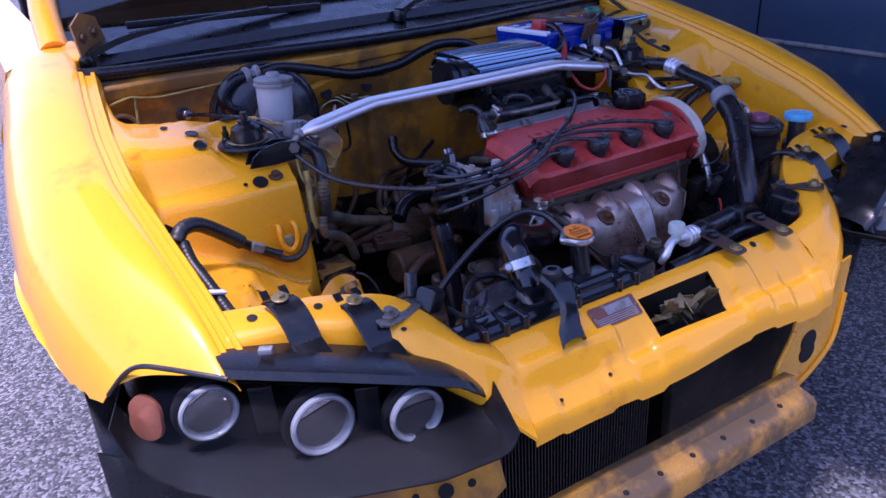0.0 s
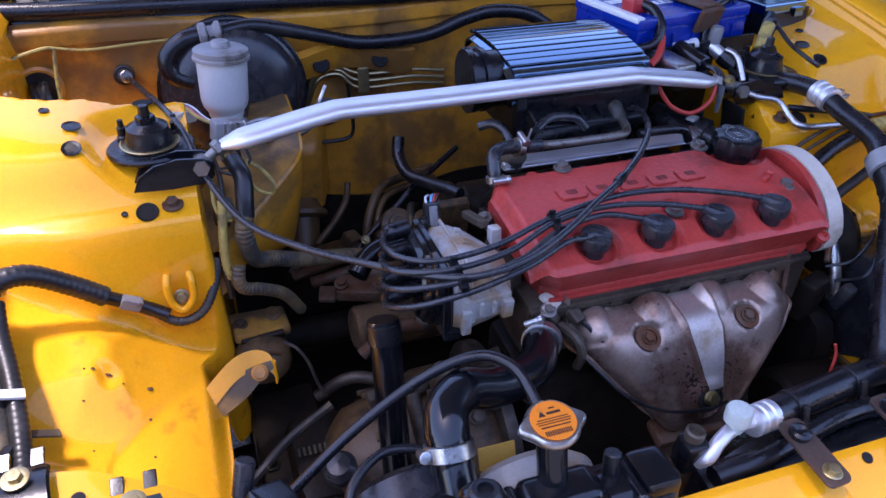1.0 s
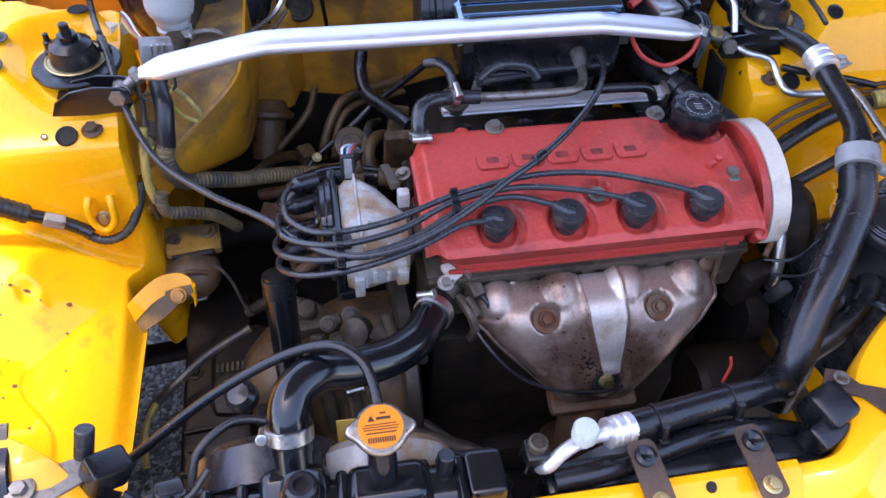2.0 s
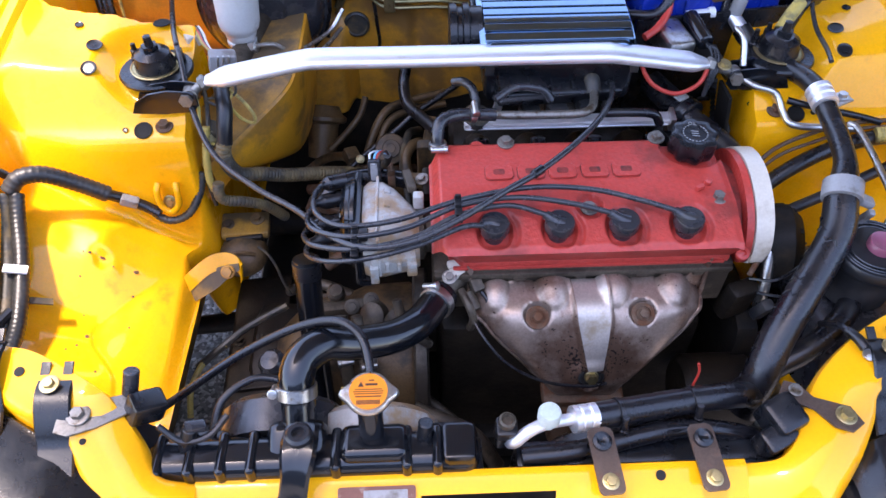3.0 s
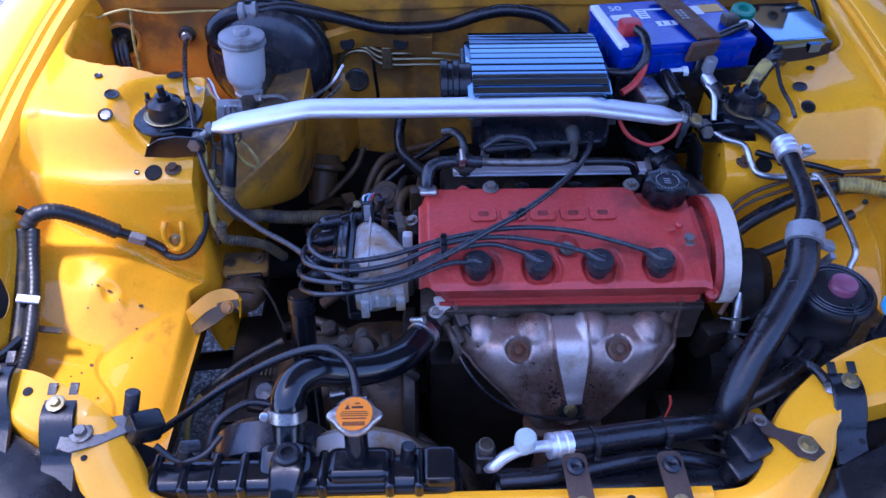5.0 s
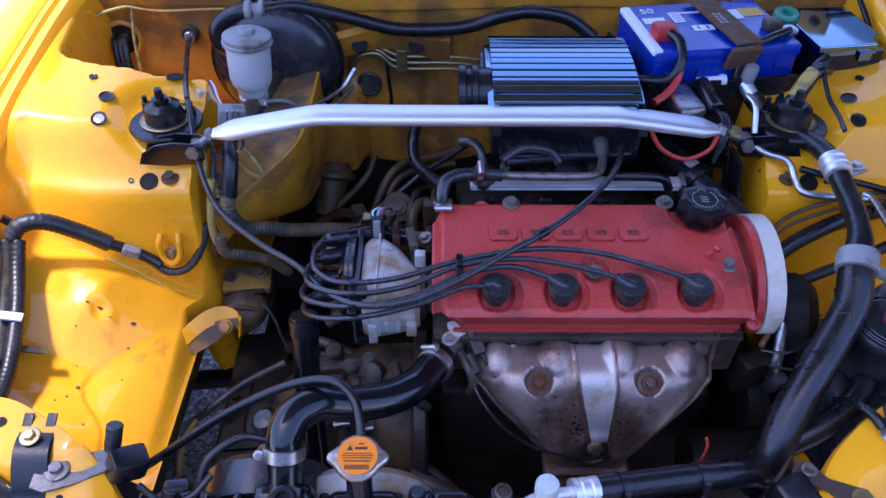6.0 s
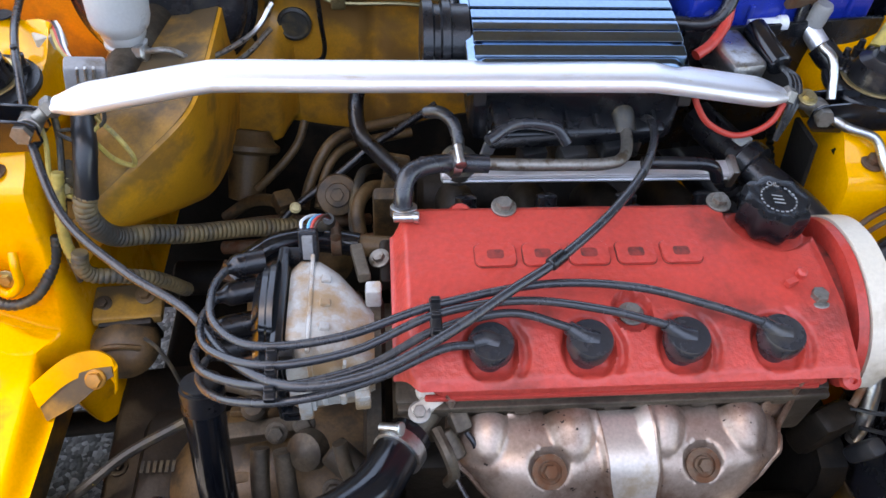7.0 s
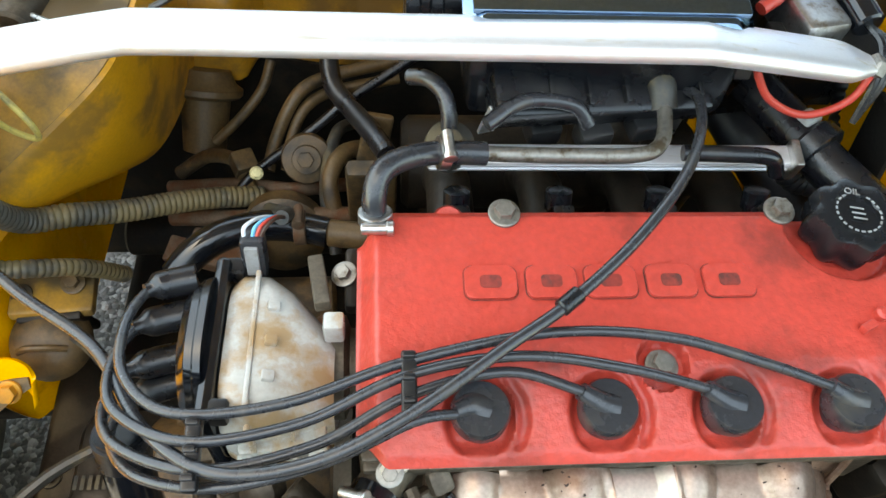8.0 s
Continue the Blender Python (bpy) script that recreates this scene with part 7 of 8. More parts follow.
part("throttle_lever", box((0.205, 0.530, 0.770), (0.010, 0.040, 0.038), (10, 0, 0), bev=0.004), "steel", im)
for x, y, z in ((0.13, 0.50, 0.765), (0.09, 0.515, 0.755), (0.175, 0.505, 0.772)):
    part("valve_block", box((x, y, z), (0.030, 0.022, 0.022), (8, 0, 12), bev=0.004), "dusty_black", im)
part("starter", rod((-0.10, 0.48, 0.52), (-0.24, 0.47, 0.53), 0.034, 20), "brown", im)
part("round_cover", lathe([(0.045, 0), (0.045, 0.02), (0.03, 0.03), (0.015, 0.032), (0, 0.03)], (-0.155, 0.56, 0.56), (0, -1, 0.4), 28), "brown", im)
part("bracket", box((-0.06, 0.55, 0.62), (0.05, 0.02, 0.12), (10, 0, 0), bev=0.006), "brown", im)
part("bracket_tall", box((-0.062, 0.600, 0.622), (0.030, 0.012, 0.11), (-18, 12, 0), bev=0.004), "brown", im)
for pts, r, mt in (
        (((-0.100, 0.705, 0.720), (-0.105, 0.690, 0.695), (-0.100, 0.655, 0.677), (-0.079, 0.620, 0.675), (-0.057, 0.580, 0.679), (-0.045, 0.555, 0.680)), 0.0105, "rubber"),
        (((-0.178, 0.630, 0.572), (-0.170, 0.660, 0.590), (-0.154, 0.680, 0.619), (-0.135, 0.700, 0.634), (-0.100, 0.720, 0.636), (-0.03, 0.74, 0.640)), 0.0075, "brown"),
        (((-0.158, 0.630, 0.572), (-0.152, 0.660, 0.592), (-0.140, 0.682, 0.612), (-0.120, 0.700, 0.620), (-0.09, 0.715, 0.620), (-0.03, 0.73, 0.622)), 0.0065, "brown"),
        (((-0.215, 0.585, 0.570), (-0.190, 0.612, 0.588), (-0.127, 0.640, 0.625), (-0.086, 0.660, 0.652), (-0.044, 0.680, 0.670), (0.0, 0.70, 0.69)), 0.0052, "rubber"),
        (((-0.300, 0.690, 0.50), (-0.262, 0.690, 0.530), (-0.225, 0.660, 0.560), (-0.205, 0.625, 0.575), (-0.185, 0.58, 0.570)), 0.0085, "brown"),
        (((-0.250, 0.700, 0.545), (-0.215, 0.715, 0.575), (-0.190, 0.735, 0.600), (-0.180, 0.760, 0.62)), 0.0060, "brown"),
        (((-0.060, 0.640, 0.600), (-0.090, 0.615, 0.618), (-0.105, 0.585, 0.610), (-0.100, 0.555, 0.580)), 0.0095, "brown")):
    part("pipe", tube(pts, r, 12), mt, im)
part("bolt_plate", lathe([(0.027, 0), (0.028, 0.004), (0.026, 0.012), (0.016, 0.014), (0.015, 0.020), (0, 0.021)], (-0.131, 0.618, 0.606), (0.05, -0.75, 0.65), 28), "brown", im)
hexbolt(im, (-0.131, 0.606, 0.617), (0.05, -0.75, 0.65), 0.009, "brown", 1.4)
part("joint_block", box((-0.204, 0.630, 0.585), (0.026, 0.026, 0.022), (20, 10, 30), bev=0.004), "brown", im)
hexbolt(im, (-0.186, 0.606, 0.595), (0.2, -0.6, 0.8), 0.006, "gold_zinc", 1.3)
wp_ = thing("coolant_pipework", (-0.16, 0.52, 0.5), "rusty brown coolant pipes and brackets behind the distributor", "pipes")
for k, (pts, r, mt) in enumerate((
        (((-0.101, 0.485, 0.647), (-0.127, 0.49, 0.649), (-0.161, 0.485, 0.658), (-0.194, 0.47, 0.663), (-0.218, 0.455, 0.657), (-0.235, 0.44, 0.644)), 0.0145, "gloss_black"),
        (((-0.05, 0.56, 0.58), (-0.12, 0.555, 0.585), (-0.20, 0.56, 0.575), (-0.28, 0.58, 0.55)), 0.009, "rusty"),
        (((-0.09, 0.62, 0.56), (-0.15, 0.60, 0.575), (-0.21, 0.62, 0.56), (-0.30, 0.65, 0.52)), 0.008, "rusty"),
        (((-0.10, 0.44, 0.56), (-0.14, 0.43, 0.545), (-0.19, 0.43, 0.55), (-0.24, 0.42, 0.52)), 0.010, "rusty"),
        (((-0.08, 0.68, 0.60), (-0.10, 0.64, 0.62), (-0.11, 0.58, 0.60), (-0.10, 0.53, 0.55)), 0.007, "conduit"),
        (((-0.20, 0.38, 0.49), (-0.26, 0.40, 0.50), (-0.31, 0.41, 0.47)), 0.009, "cast"))):
    part("pipe", tube(pts, r, 12), mt, wp_)
clamp(wp_, (-0.127, 0.490, 0.649), (1, 0.05, 0), 0.0150, 0.012, "rusty")
part("hose_neck", rod((-0.101, 0.485, 0.647), (-0.061, 0.480, 0.647), 0.013, 18), "brown", wp_)
part("bracket", box((-0.215, 0.520, 0.565), (0.075, 0.040, 0.022), (12, 4, -14), bev=0.005), "rusty", wp_)
part("bracket_ear", box((-0.265, 0.530, 0.558), (0.026, 0.030, 0.008), (12, 4, -14), bev=0.003), "rusty", wp_)
for c in ((-0.245, 0.518, 0.580), (-0.19, 0.50, 0.582), (-0.12, 0.42, 0.575)):
    hexbolt(wp_, c, (0, -0.3, 1), 0.007, "rusty", 1.5)
part("union", lathe([(0.012, 0), (0.016, 0.004), (0.016, 0.020), (0.012, 0.024), (0, 0.024)], (-0.135, 0.43, 0.555), (-0.4, -0.6, 0.7), 18), "cast", wp_)
fr = thing("fuel_rail", (0.13, 0.455, 0.76), "stained aluminium fuel rail behind the valve cover", "fuel rail")
part("rail", box((0.142, 0.476, 0.762), (0.310, 0.020, 0.012), (12, 0, 0), bev=0.003), "alu", fr)
for dz in (-0.003, 0.003):
    part("rail_ridge", box((0.142, 0.4662, 0.760 + dz * 0.8), (0.306, 0.002, 0.0025), (12, 0, 0), bev=0.0008), "alu", fr)
for x in PLUGS:
    part("injector", lathe([(0.008, 0), (0.008, 0.016), (0.011, 0.018), (0.011, 0.034), (0.007, 0.036)], (x, 0.430, 0.725), (0, 0.5, 1), 16), "black", fr)
    part("injector_plug", box((x, 0.420, 0.752), (0.018, 0.018, 0.014), (20, 0, 0), bev=0.003), "black", fr)
part("end_bolt", box((0.299, 0.474, 0.762), (0.008, 0.026, 0.026), (12, 0, 0), bev=0.002), "steel", fr)
bh = thing("breather_hose", (0.0, 0.44, 0.79), "grey breather hose with a spring clamp on the valve cover", "hose")
part("hose", tube([(-0.054, 0.394, 0.776), (-0.055, 0.402, 0.796), (-0.050, 0.416, 0.809), (-0.034, 0.430, 0.809), (-0.007, 0.442, 0.803), (0.03, 0.445, 0.799)], 0.0092, 16), "rubber_grey", bh)
part("pipe", tube([(0.02, 0.446, 0.799), (0.05, 0.446, 0.797), (0.10, 0.446, 0.796), (0.150, 0.447, 0.796), (0.170, 0.457, 0.797), (0.179, 0.482, 0.799), (0.180, 0.505, 0.804)], 0.0062, 14), "dull_steel", bh)
clamp(bh, (-0.0545, 0.396, 0.784), (0, 0.3, 1), 0.011, 0.010, screw=(0, -1, 0))
clamp(bh, (-0.003, 0.4425, 0.8025), (1, 0.15, -0.15), 0.011, 0.010, screw=(0, -0.3, 1))
part("second_hose", tube([(0.03, 0.46, 0.815), (0.06, 0.478, 0.822), (0.10, 0.482, 0.815), (0.115, 0.475, 0.800)], 0.0062, 10), "rubber_grey", bh)
part("up_hose", tube([(0.005, 0.488, 0.772), (0.005, 0.498, 0.790), (0.000, 0.511, 0.801), (-0.012, 0.522, 0.805), (-0.026, 0.532, 0.798)], 0.0068, 12), "rubber_grey", bh)
part("vacuum_valve", lathe([(0.010, -0.012), (0.020, -0.010), (0.021, 0.0), (0.020, 0.008), (0.010, 0.011), (0.008, 0.016), (0, 0.016)], (0.006, 0.484, 0.766), (0.1, -0.35, 1), 28), "conduit", bh, "round dusty vacuum valve")
part("lower_hose", tube([(0.19, 0.455, 0.79), (0.225, 0.452, 0.792), (0.262, 0.452, 0.788), (0.275, 0.452, 0.770)], 0.0068, 10), "rubber", bh)
part("throttle_hose", tube([(0.172, 0.560, 0.812), (0.175, 0.538, 0.817), (0.178, 0.516, 0.813), (0.181, 0.498, 0.796)], 0.0125, 14), "conduit", bh)

hh = thing("heater_hoses", (0.30, 0.52, 0.72), "dusty black corrugated hoses behind the valve cover", "hose")
part("corrugated_hose", ribbed([(0.309, 0.5, 0.731), (0.333, 0.495, 0.712), (0.351, 0.49, 0.712), (0.369, 0.49, 0.722), (0.401, 0.5, 0.723)], 0.013, 0.008, 0.14), "dusty_black", hh)
part("thick_hose", tube([(0.304, 0.68, 0.676), (0.332, 0.64, 0.659), (0.349, 0.6, 0.648), (0.372, 0.56, 0.63), (0.397, 0.52, 0.602)], 0.030, 18), "dusty_black", hh)
part("upright_hose", ribbed([(0.417, 0.62, 0.736), (0.425, 0.6, 0.706), (0.422, 0.575, 0.681), (0.42, 0.55, 0.654)], 0.015, 0.009, 0.12), "dusty_black", hh)

air = thing("air_filter_box", (0.125, 0.60, 0.78), "black plastic air filter box with a ribbed lid", "air filter box")
LID = [(0.506, 0.846), (0.509, 0.860), (0.516, 0.870), (0.54, 0.879), (0.60, 0.889), (0.67, 0.890), (0.695, 0.886), (0.704, 0.872)]


def lid_row(x):
    end = 0.010 * (ss(0.030, 0.012, x) + ss(0.222, 0.238, x))
    return [(x, p.y, p.z - end) for p in spline([(0, y, z) for y, z in LID], 4)]


part("lid", sheet([lid_row(0.012 + 0.227 * i / 40) for i in range(41)], 0.004), "lid_sky_tint", air)
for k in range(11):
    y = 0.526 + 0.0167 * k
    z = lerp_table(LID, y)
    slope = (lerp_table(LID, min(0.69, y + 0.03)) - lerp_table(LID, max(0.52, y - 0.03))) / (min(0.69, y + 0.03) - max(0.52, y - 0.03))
    part("lid_rib", box((0.126, y, z + 0.0008), (0.214, 0.0146, 0.006), (math.degrees(math.atan(slope)) - 1.5, 0, 0), bev=0.0012), "lid_sky_tint", air)
part("lid_rim", box((0.126, 0.605, 0.850), (0.240, 0.204, 0.010), (3, 0, 0), bev=0.004), "black", air)
part("case", box((0.130, 0.602, 0.812), (0.222, 0.185, 0.074), (2, 0, 0), bev=0.012), "black", air)
part("case_front", box((0.130, 0.516, 0.800), (0.190, 0.050, 0.034), (28, 4, 8), bev=0.006), "black", air)
for k in range(6):
    part("case_rib", box((0.052 + 0.031 * k, 0.500 + 0.004 * k, 0.800), (0.004, 0.026, 0.040), (28, 4, 8), bev=0.001), "black", air)
for x in (0.025, 0.236):
    part("lid_clip", box((x, 0.504, 0.842), (0.014, 0.006, 0.030), (-12, 0, 0), bev=0.002), "black", air)
part("metal_tab", box((0.041, 0.500, 0.782), (0.015, 0.004, 0.046), (20, 0, 18), bev=0.001), "alu", air)
part("inlet_tube", lathe([(0.046, 0), (0.046, 0.010), (0.041, 0.012), (0.041, 0.018), (0.046, 0.020), (0.046, 0.028), (0.041, 0.030), (0.041, 0.048)], (-0.030, 0.585, 0.848), (1, 0, 0), 32), "black", air)

sol = thing("boost_solenoid", (0.305, 0.52, 0.82), "shiny metal solenoid box beside the air filter", "solenoid")
part("box", box((0.308, 0.572, 0.838), (0.046, 0.070, 0.036), (6, 3, 14), bev=0.008), "steel", sol)
part("coil", rod((0.340, 0.606, 0.858), (0.352, 0.545, 0.846), 0.013, 18), "gloss_black", sol)
for k in range(3):
    part("wire", tube([(0.352, 0.545, 0.846), (0.357 + 0.004 * k, 0.525, 0.842), (0.353 + 0.004 * k, 0.505, 0.825), (0.345, 0.49, 0.79)], 0.003, 6), "rubber", sol)
part("bracket", box((0.33, 0.545, 0.825), (0.11, 0.05, 0.006), (10, 6, 8), bev=0.002), "grime", sol)
hexbolt(sol, (0.372, 0.508, 0.832), (0, -0.4, 1), 0.006, "gold_zinc")

# red loop cable below the brace
rl = thing("red_loop_cable", (0.28, 0.5, 0.78), "red cable looped below the strut brace", "cable")
part("cable", tube([(0.246, 0.515, 0.845), (0.254, 0.505, 0.825), (0.272, 0.500, 0.804), (0.306, 0.498, 0.791), (0.338, 0.500, 0.806), (0.351, 0.510, 0.835)], 0.0034, 10), "redwire", rl)

# big intake hose running back on the passenger side
ih = thing("intake_hose", (0.36, 0.45, 0.72), "thick black hose running past the timing cover", "hose")
part("hose", tube([(0.290, 0.57, 0.765), (0.312, 0.53, 0.758), (0.335, 0.48, 0.752), (0.372, 0.42, 0.742), (0.405, 0.36, 0.715), (0.415, 0.31, 0.66)], 0.020, 18), "rubber", ih)
part("collar", lathe([(0.022, 0), (0.026, 0.003), (0.026, 0.018), (0.022, 0.021)], (0.325, 0.505, 0.755), (0.5, -0.8, -0.1), 24), "black", ih)
part("metal_pipe", tube([(0.405, 0.33, 0.69), (0.408, 0.30, 0.69), (0.405, 0.27, 0.675), (0.402, 0.245, 0.635), (0.402, 0.24, 0.60)], 0.008, 12), "steel", ih)
part("yellow_clip", box((0.322, 0.512, 0.770), (0.020, 0.016, 0.016), (0, 0, 30), bev=0.003), "milky", ih)
part("side_bracket", box((0.388, 0.495, 0.735), (0.006, 0.050, 0.130), (0, -8, 0), bev=0.002), "grime", ih)
part("bracket_foot", box((0.372, 0.470, 0.715), (0.045, 0.025, 0.004), (0, 0, 10), bev=0.001), "cast", ih)

# ---- passenger side: hoses, reservoir, pump ----
ps = thing("power_steering_reservoir", (0.512, 0.222, 0.60), "round black power steering reservoir with a faded purple cap", "fluid reservoir")
part("drum", lathe([(0.044, 0.0), (0.046, 0.004), (0.048, 0.060), (0.050, 0.064), (0.053, 0.068), (0.053, 0.078), (0.050, 0.082), (0.030, 0.084), (0.0, 0.0845)], (0.512, 0.228, 0.652), (0, -0.08, 1), 48), "dusty_black", ps)
for r in (0.036, 0.042, 0.0465):
    part("lid_ring", lathe([(r - 0.001, 0.0), (r, 0.0012), (r + 0.001, 0.0)], (0.512, 0.2215, 0.7352), (0, -0.08, 1), 44), "rubber_grey", ps)
part("cap", lathe([(0.016, 0), (0.0185, 0.002), (0.0185, 0.011), (0.017, 0.014), (0.012, 0.010), (0.0, 0.009)], (0.516, 0.220, 0.7345), (0, -0.08, 1), 32), "purple", ps, "faded purple screw cap")
part("clip_wire", tube([(0.515, 0.165, 0.70), (0.515, 0.172, 0.735), (0.515, 0.19, 0.738)], 0.002, 6), "black", ps)
part("feed_hose", tube([(0.50, 0.20, 0.66), (0.47, 0.165, 0.655), (0.42, 0.13, 0.645), (0.36, 0.11, 0.62), (0.32, 0.10, 0.57)], 0.0155, 16), "rubber", ps)
ws = thing("washer_filler", (0.575, 0.19, 0.68), "washer bottle neck with a pale blue cap", "washer filler")
part("neck", lathe([(0.018, 0), (0.018, 0.05), (0.022, 0.055)], (0.580, 0.175, 0.68), (0, 0, 1), 24), "rubber_grey", ws)
part("cap", lathe([(0.026, 0), (0.028, 0.003), (0.028, 0.010), (0.026, 0.014), (0, 0.016)], (0.580, 0.175, 0.734), (0, 0, 1), 32), "skyblue", ws, "pale blue cap")

wb = thing("washer_bottle", (0.55, 0.2, 0.45), "dark plastic tank below the fluid reservoirs", "tank")
part("tank", box((0.545, 0.215, 0.545), (0.20, 0.24, 0.20), (0, 0, 4), bev=0.03, seg=3), "rubber_grey", wb)
part("tank_neck", rod((0.578, 0.176, 0.62), (0.580, 0.175, 0.69), 0.024, 20), "rubber_grey", wb)

hp = thing("steering_hoses", (0.47, 0.4, 0.7), "taped black hoses held by a grey plastic clip", "hose")
part("upper_hose", tube([(0.424, 0.600, 0.838), (0.434, 0.585, 0.828), (0.450, 0.562, 0.820), (0.472, 0.530, 0.816), (0.488, 0.490, 0.820), (0.495, 0.460, 0.820)], 0.0145, 16), "rubber", hp)
HOSE = spline([(0.497, 0.425, 0.813), (0.499, 0.400, 0.805), (0.497, 0.360, 0.799), (0.490, 0.320, 0.791), (0.476, 0.283, 0.775), (0.462, 0.240, 0.748), (0.435, 0.205, 0.724), (0.400, 0.165, 0.699), (0.369, 0.130, 0.670), (0.349, 0.100, 0.635), (0.338, 0.085, 0.575)], 8)
part("lower_hose", add_sweep(bmesh.new(), HOSE, lambda f: 0.0145 + 0.0075 * ss(0.25, 0.45, f), 18), "rubber", hp)
part("crimp", lathe([(0.012, 0), (0.0185, 0.003), (0.0185, 0.010), (0.016, 0.012), (0.0185, 0.014), (0.0185, 0.022), (0.016, 0.024), (0.0185, 0.026), (0.0185, 0.034), (0.013, 0.037)], (0.496, 0.460, 0.820), (0.03, -0.97, -0.16), 26), "alu", hp)
part("metal_elbow", tube([(0.402, 0.645, 0.862), (0.412, 0.625, 0.852), (0.424, 0.600, 0.838)], 0.0110, 14), "alu", hp)
part("port_cap", lathe([(0.011, 0), (0.011, 0.022), (0.009, 0.026), (0, 0.026)], (0.416, 0.618, 0.856), (0.1, -0.1, 1), 20), "greyplastic", hp)
part("end_sleeve", rod((0.372, 0.690, 0.868), (0.404, 0.645, 0.862), 0.019, 18), "rubber_grey", hp)
part("grey_clip", lathe([(0.0225, 0), (0.0255, 0.001), (0.0255, 0.026), (0.0225, 0.027)], (0.481, 0.297, 0.783), (-0.30, -0.85, -0.42), 28), "greyplastic", hp, "grey plastic clip")
part("clip_arm", box((0.503, 0.278, 0.768), (0.034, 0.018, 0.012), (0, 20, -12), bev=0.004), "greyplastic", hp)
part("clip_tail", box((0.508, 0.262, 0.752), (0.010, 0.010, 0.028), (20, 10, 0), bev=0.003), "greyplastic", hp)
# wrinkled tape: short raised folds round the thick hose
random.seed(6)
for k in range(15):
    q = 38 + 3 * k
    c, d = HOSE[q], (HOSE[min(q + 1, len(HOSE) - 1)] - HOSE[q - 1]).normalized()
    R = frame_of(d)
    a0 = random.uniform(1.2, 3.4)
    fold = [c + d * (0.004 * math.sin(2.1 * j + k)) + R @ Vector((0.0222 * math.cos(a0 + 0.22 * j), 0.0222 * math.sin(a0 + 0.22 * j), 0)) for j in range(random.randint(4, 8))]
    part("tape_fold", add_sweep(bmesh.new(), fold, 0.0011, 5), "black", hp)
random.seed(0)
part("clamp_tab", box((0.522, 0.440, 0.812), (0.034, 0.022, 0.003), (0, -10, 20), bev=0.001), "steel", hp)
hexbolt(hp, (0.528, 0.444, 0.814), (0, 0, 1), 0.007, "steel", 1.6)
pp = thing("metal_coolant_pipes", (0.46, 0.47, 0.78), "bent bare metal pipes over the passenger side wheelhouse", "pipes")
part("pipe", tube([(0.400, 0.505, 0.812), (0.420, 0.490, 0.806), (0.448, 0.478, 0.800), (0.458, 0.455, 0.780), (0.470, 0.438, 0.772), (0.52, 0.432, 0.770), (0.56, 0.428, 0.770)], 0.0052, 12), "steel", pp)
part("second_pipe", tube([(0.548, 0.435, 0.775), (0.560, 0.42, 0.772), (0.568, 0.36, 0.755), (0.570, 0.30, 0.738), (0.560, 0.280, 0.715)], 0.0050, 12), "steel", pp)
part("riser", tube([(0.398, 0.56, 0.862), (0.405, 0.54, 0.855), (0.404, 0.515, 0.825)], 0.0050, 12), "steel", pp)
rw = thing("wing_wiring", (0.52, 0.36, 0.73), "black and brown cables sagging over the passenger wheelhouse", "wiring")
for mt, r, pts in (
        ("rubber", 0.0115, ((0.408, 0.372, 0.690), (0.455, 0.394, 0.718), (0.525, 0.414, 0.744), (0.600, 0.424, 0.757), (0.675, 0.424, 0.755))),
        ("rusty", 0.0032, ((0.402, 0.398, 0.706), (0.440, 0.420, 0.738), (0.490, 0.434, 0.755), (0.560, 0.444, 0.768), (0.670, 0.452, 0.768))),
        ("rusty", 0.0026, ((0.404, 0.390, 0.704), (0.446, 0.412, 0.733), (0.500, 0.424, 0.750), (0.572, 0.436, 0.764), (0.670, 0.440, 0.764))),
        ("rubber", 0.0050, ((0.470, 0.478, 0.788), (0.505, 0.462, 0.786), (0.560, 0.448, 0.780), (0.600, 0.440, 0.772))),
        ("dusty_black", 0.0080, ((0.412, 0.340, 0.668), (0.470, 0.352, 0.688), (0.540, 0.372, 0.706), (0.610, 0.392, 0.728)))):
    part("cable", tube(pts, r, 10), mt, rw)
part("yellow_conduit", ribbed([(0.585, 0.418, 0.765), (0.61, 0.415, 0.768), (0.64, 0.41, 0.765), (0.67, 0.40, 0.76)], 0.012), "yellowwire", rw)
part("rubber_bump", lathe([(0.014, 0), (0.013, 0.006), (0.008, 0.010), (0.005, 0.010), (0, 0.010)], (0.432, 0.493, 0.772), (0, -0.2, 1), 20), "rubber", rw)
ppump = thing("power_steering_pump", (0.44, 0.30, 0.55), "grimy belt-driven pump beside the timing cover", "pump")
part("housing", lathe([(0.052, 0), (0.055, 0.006), (0.055, 0.04), (0.04, 0.055), (0, 0.06)], (0.410, 0.315, 0.655), (1, -0.2, 0.15), 32), "grime", ppump)
for k in range(9):
    a = 2 * math.pi * k / 9
    part("housing_rib", box((0.435, 0.315 + 0.052 * math.cos(a), 0.655 + 0.052 * math.sin(a)), (0.035, 0.008, 0.008), (math.degrees(a), 0, 0), bev=0.002), "grime", ppump)
part("bracket", box((0.375, 0.255, 0.60), (0.05, 0.03, 0.07), (10, 0, 20), bev=0.010), "cast_dark", ppump)
part("grey_plug", box((0.392, 0.215, 0.622), (0.020, 0.018, 0.042), (20, 0, 20), bev=0.006), "dusty_black", ppump)
part("alternator", rod((0.30, 0.19, 0.46), (0.41, 0.19, 0.46), 0.058, 28), "cast_dark", ppump)
part("belt_cover", box((0.395, 0.30, 0.45), (0.03, 0.16, 0.24), (0, 0, 0), bev=0.03), "grime", ppump)
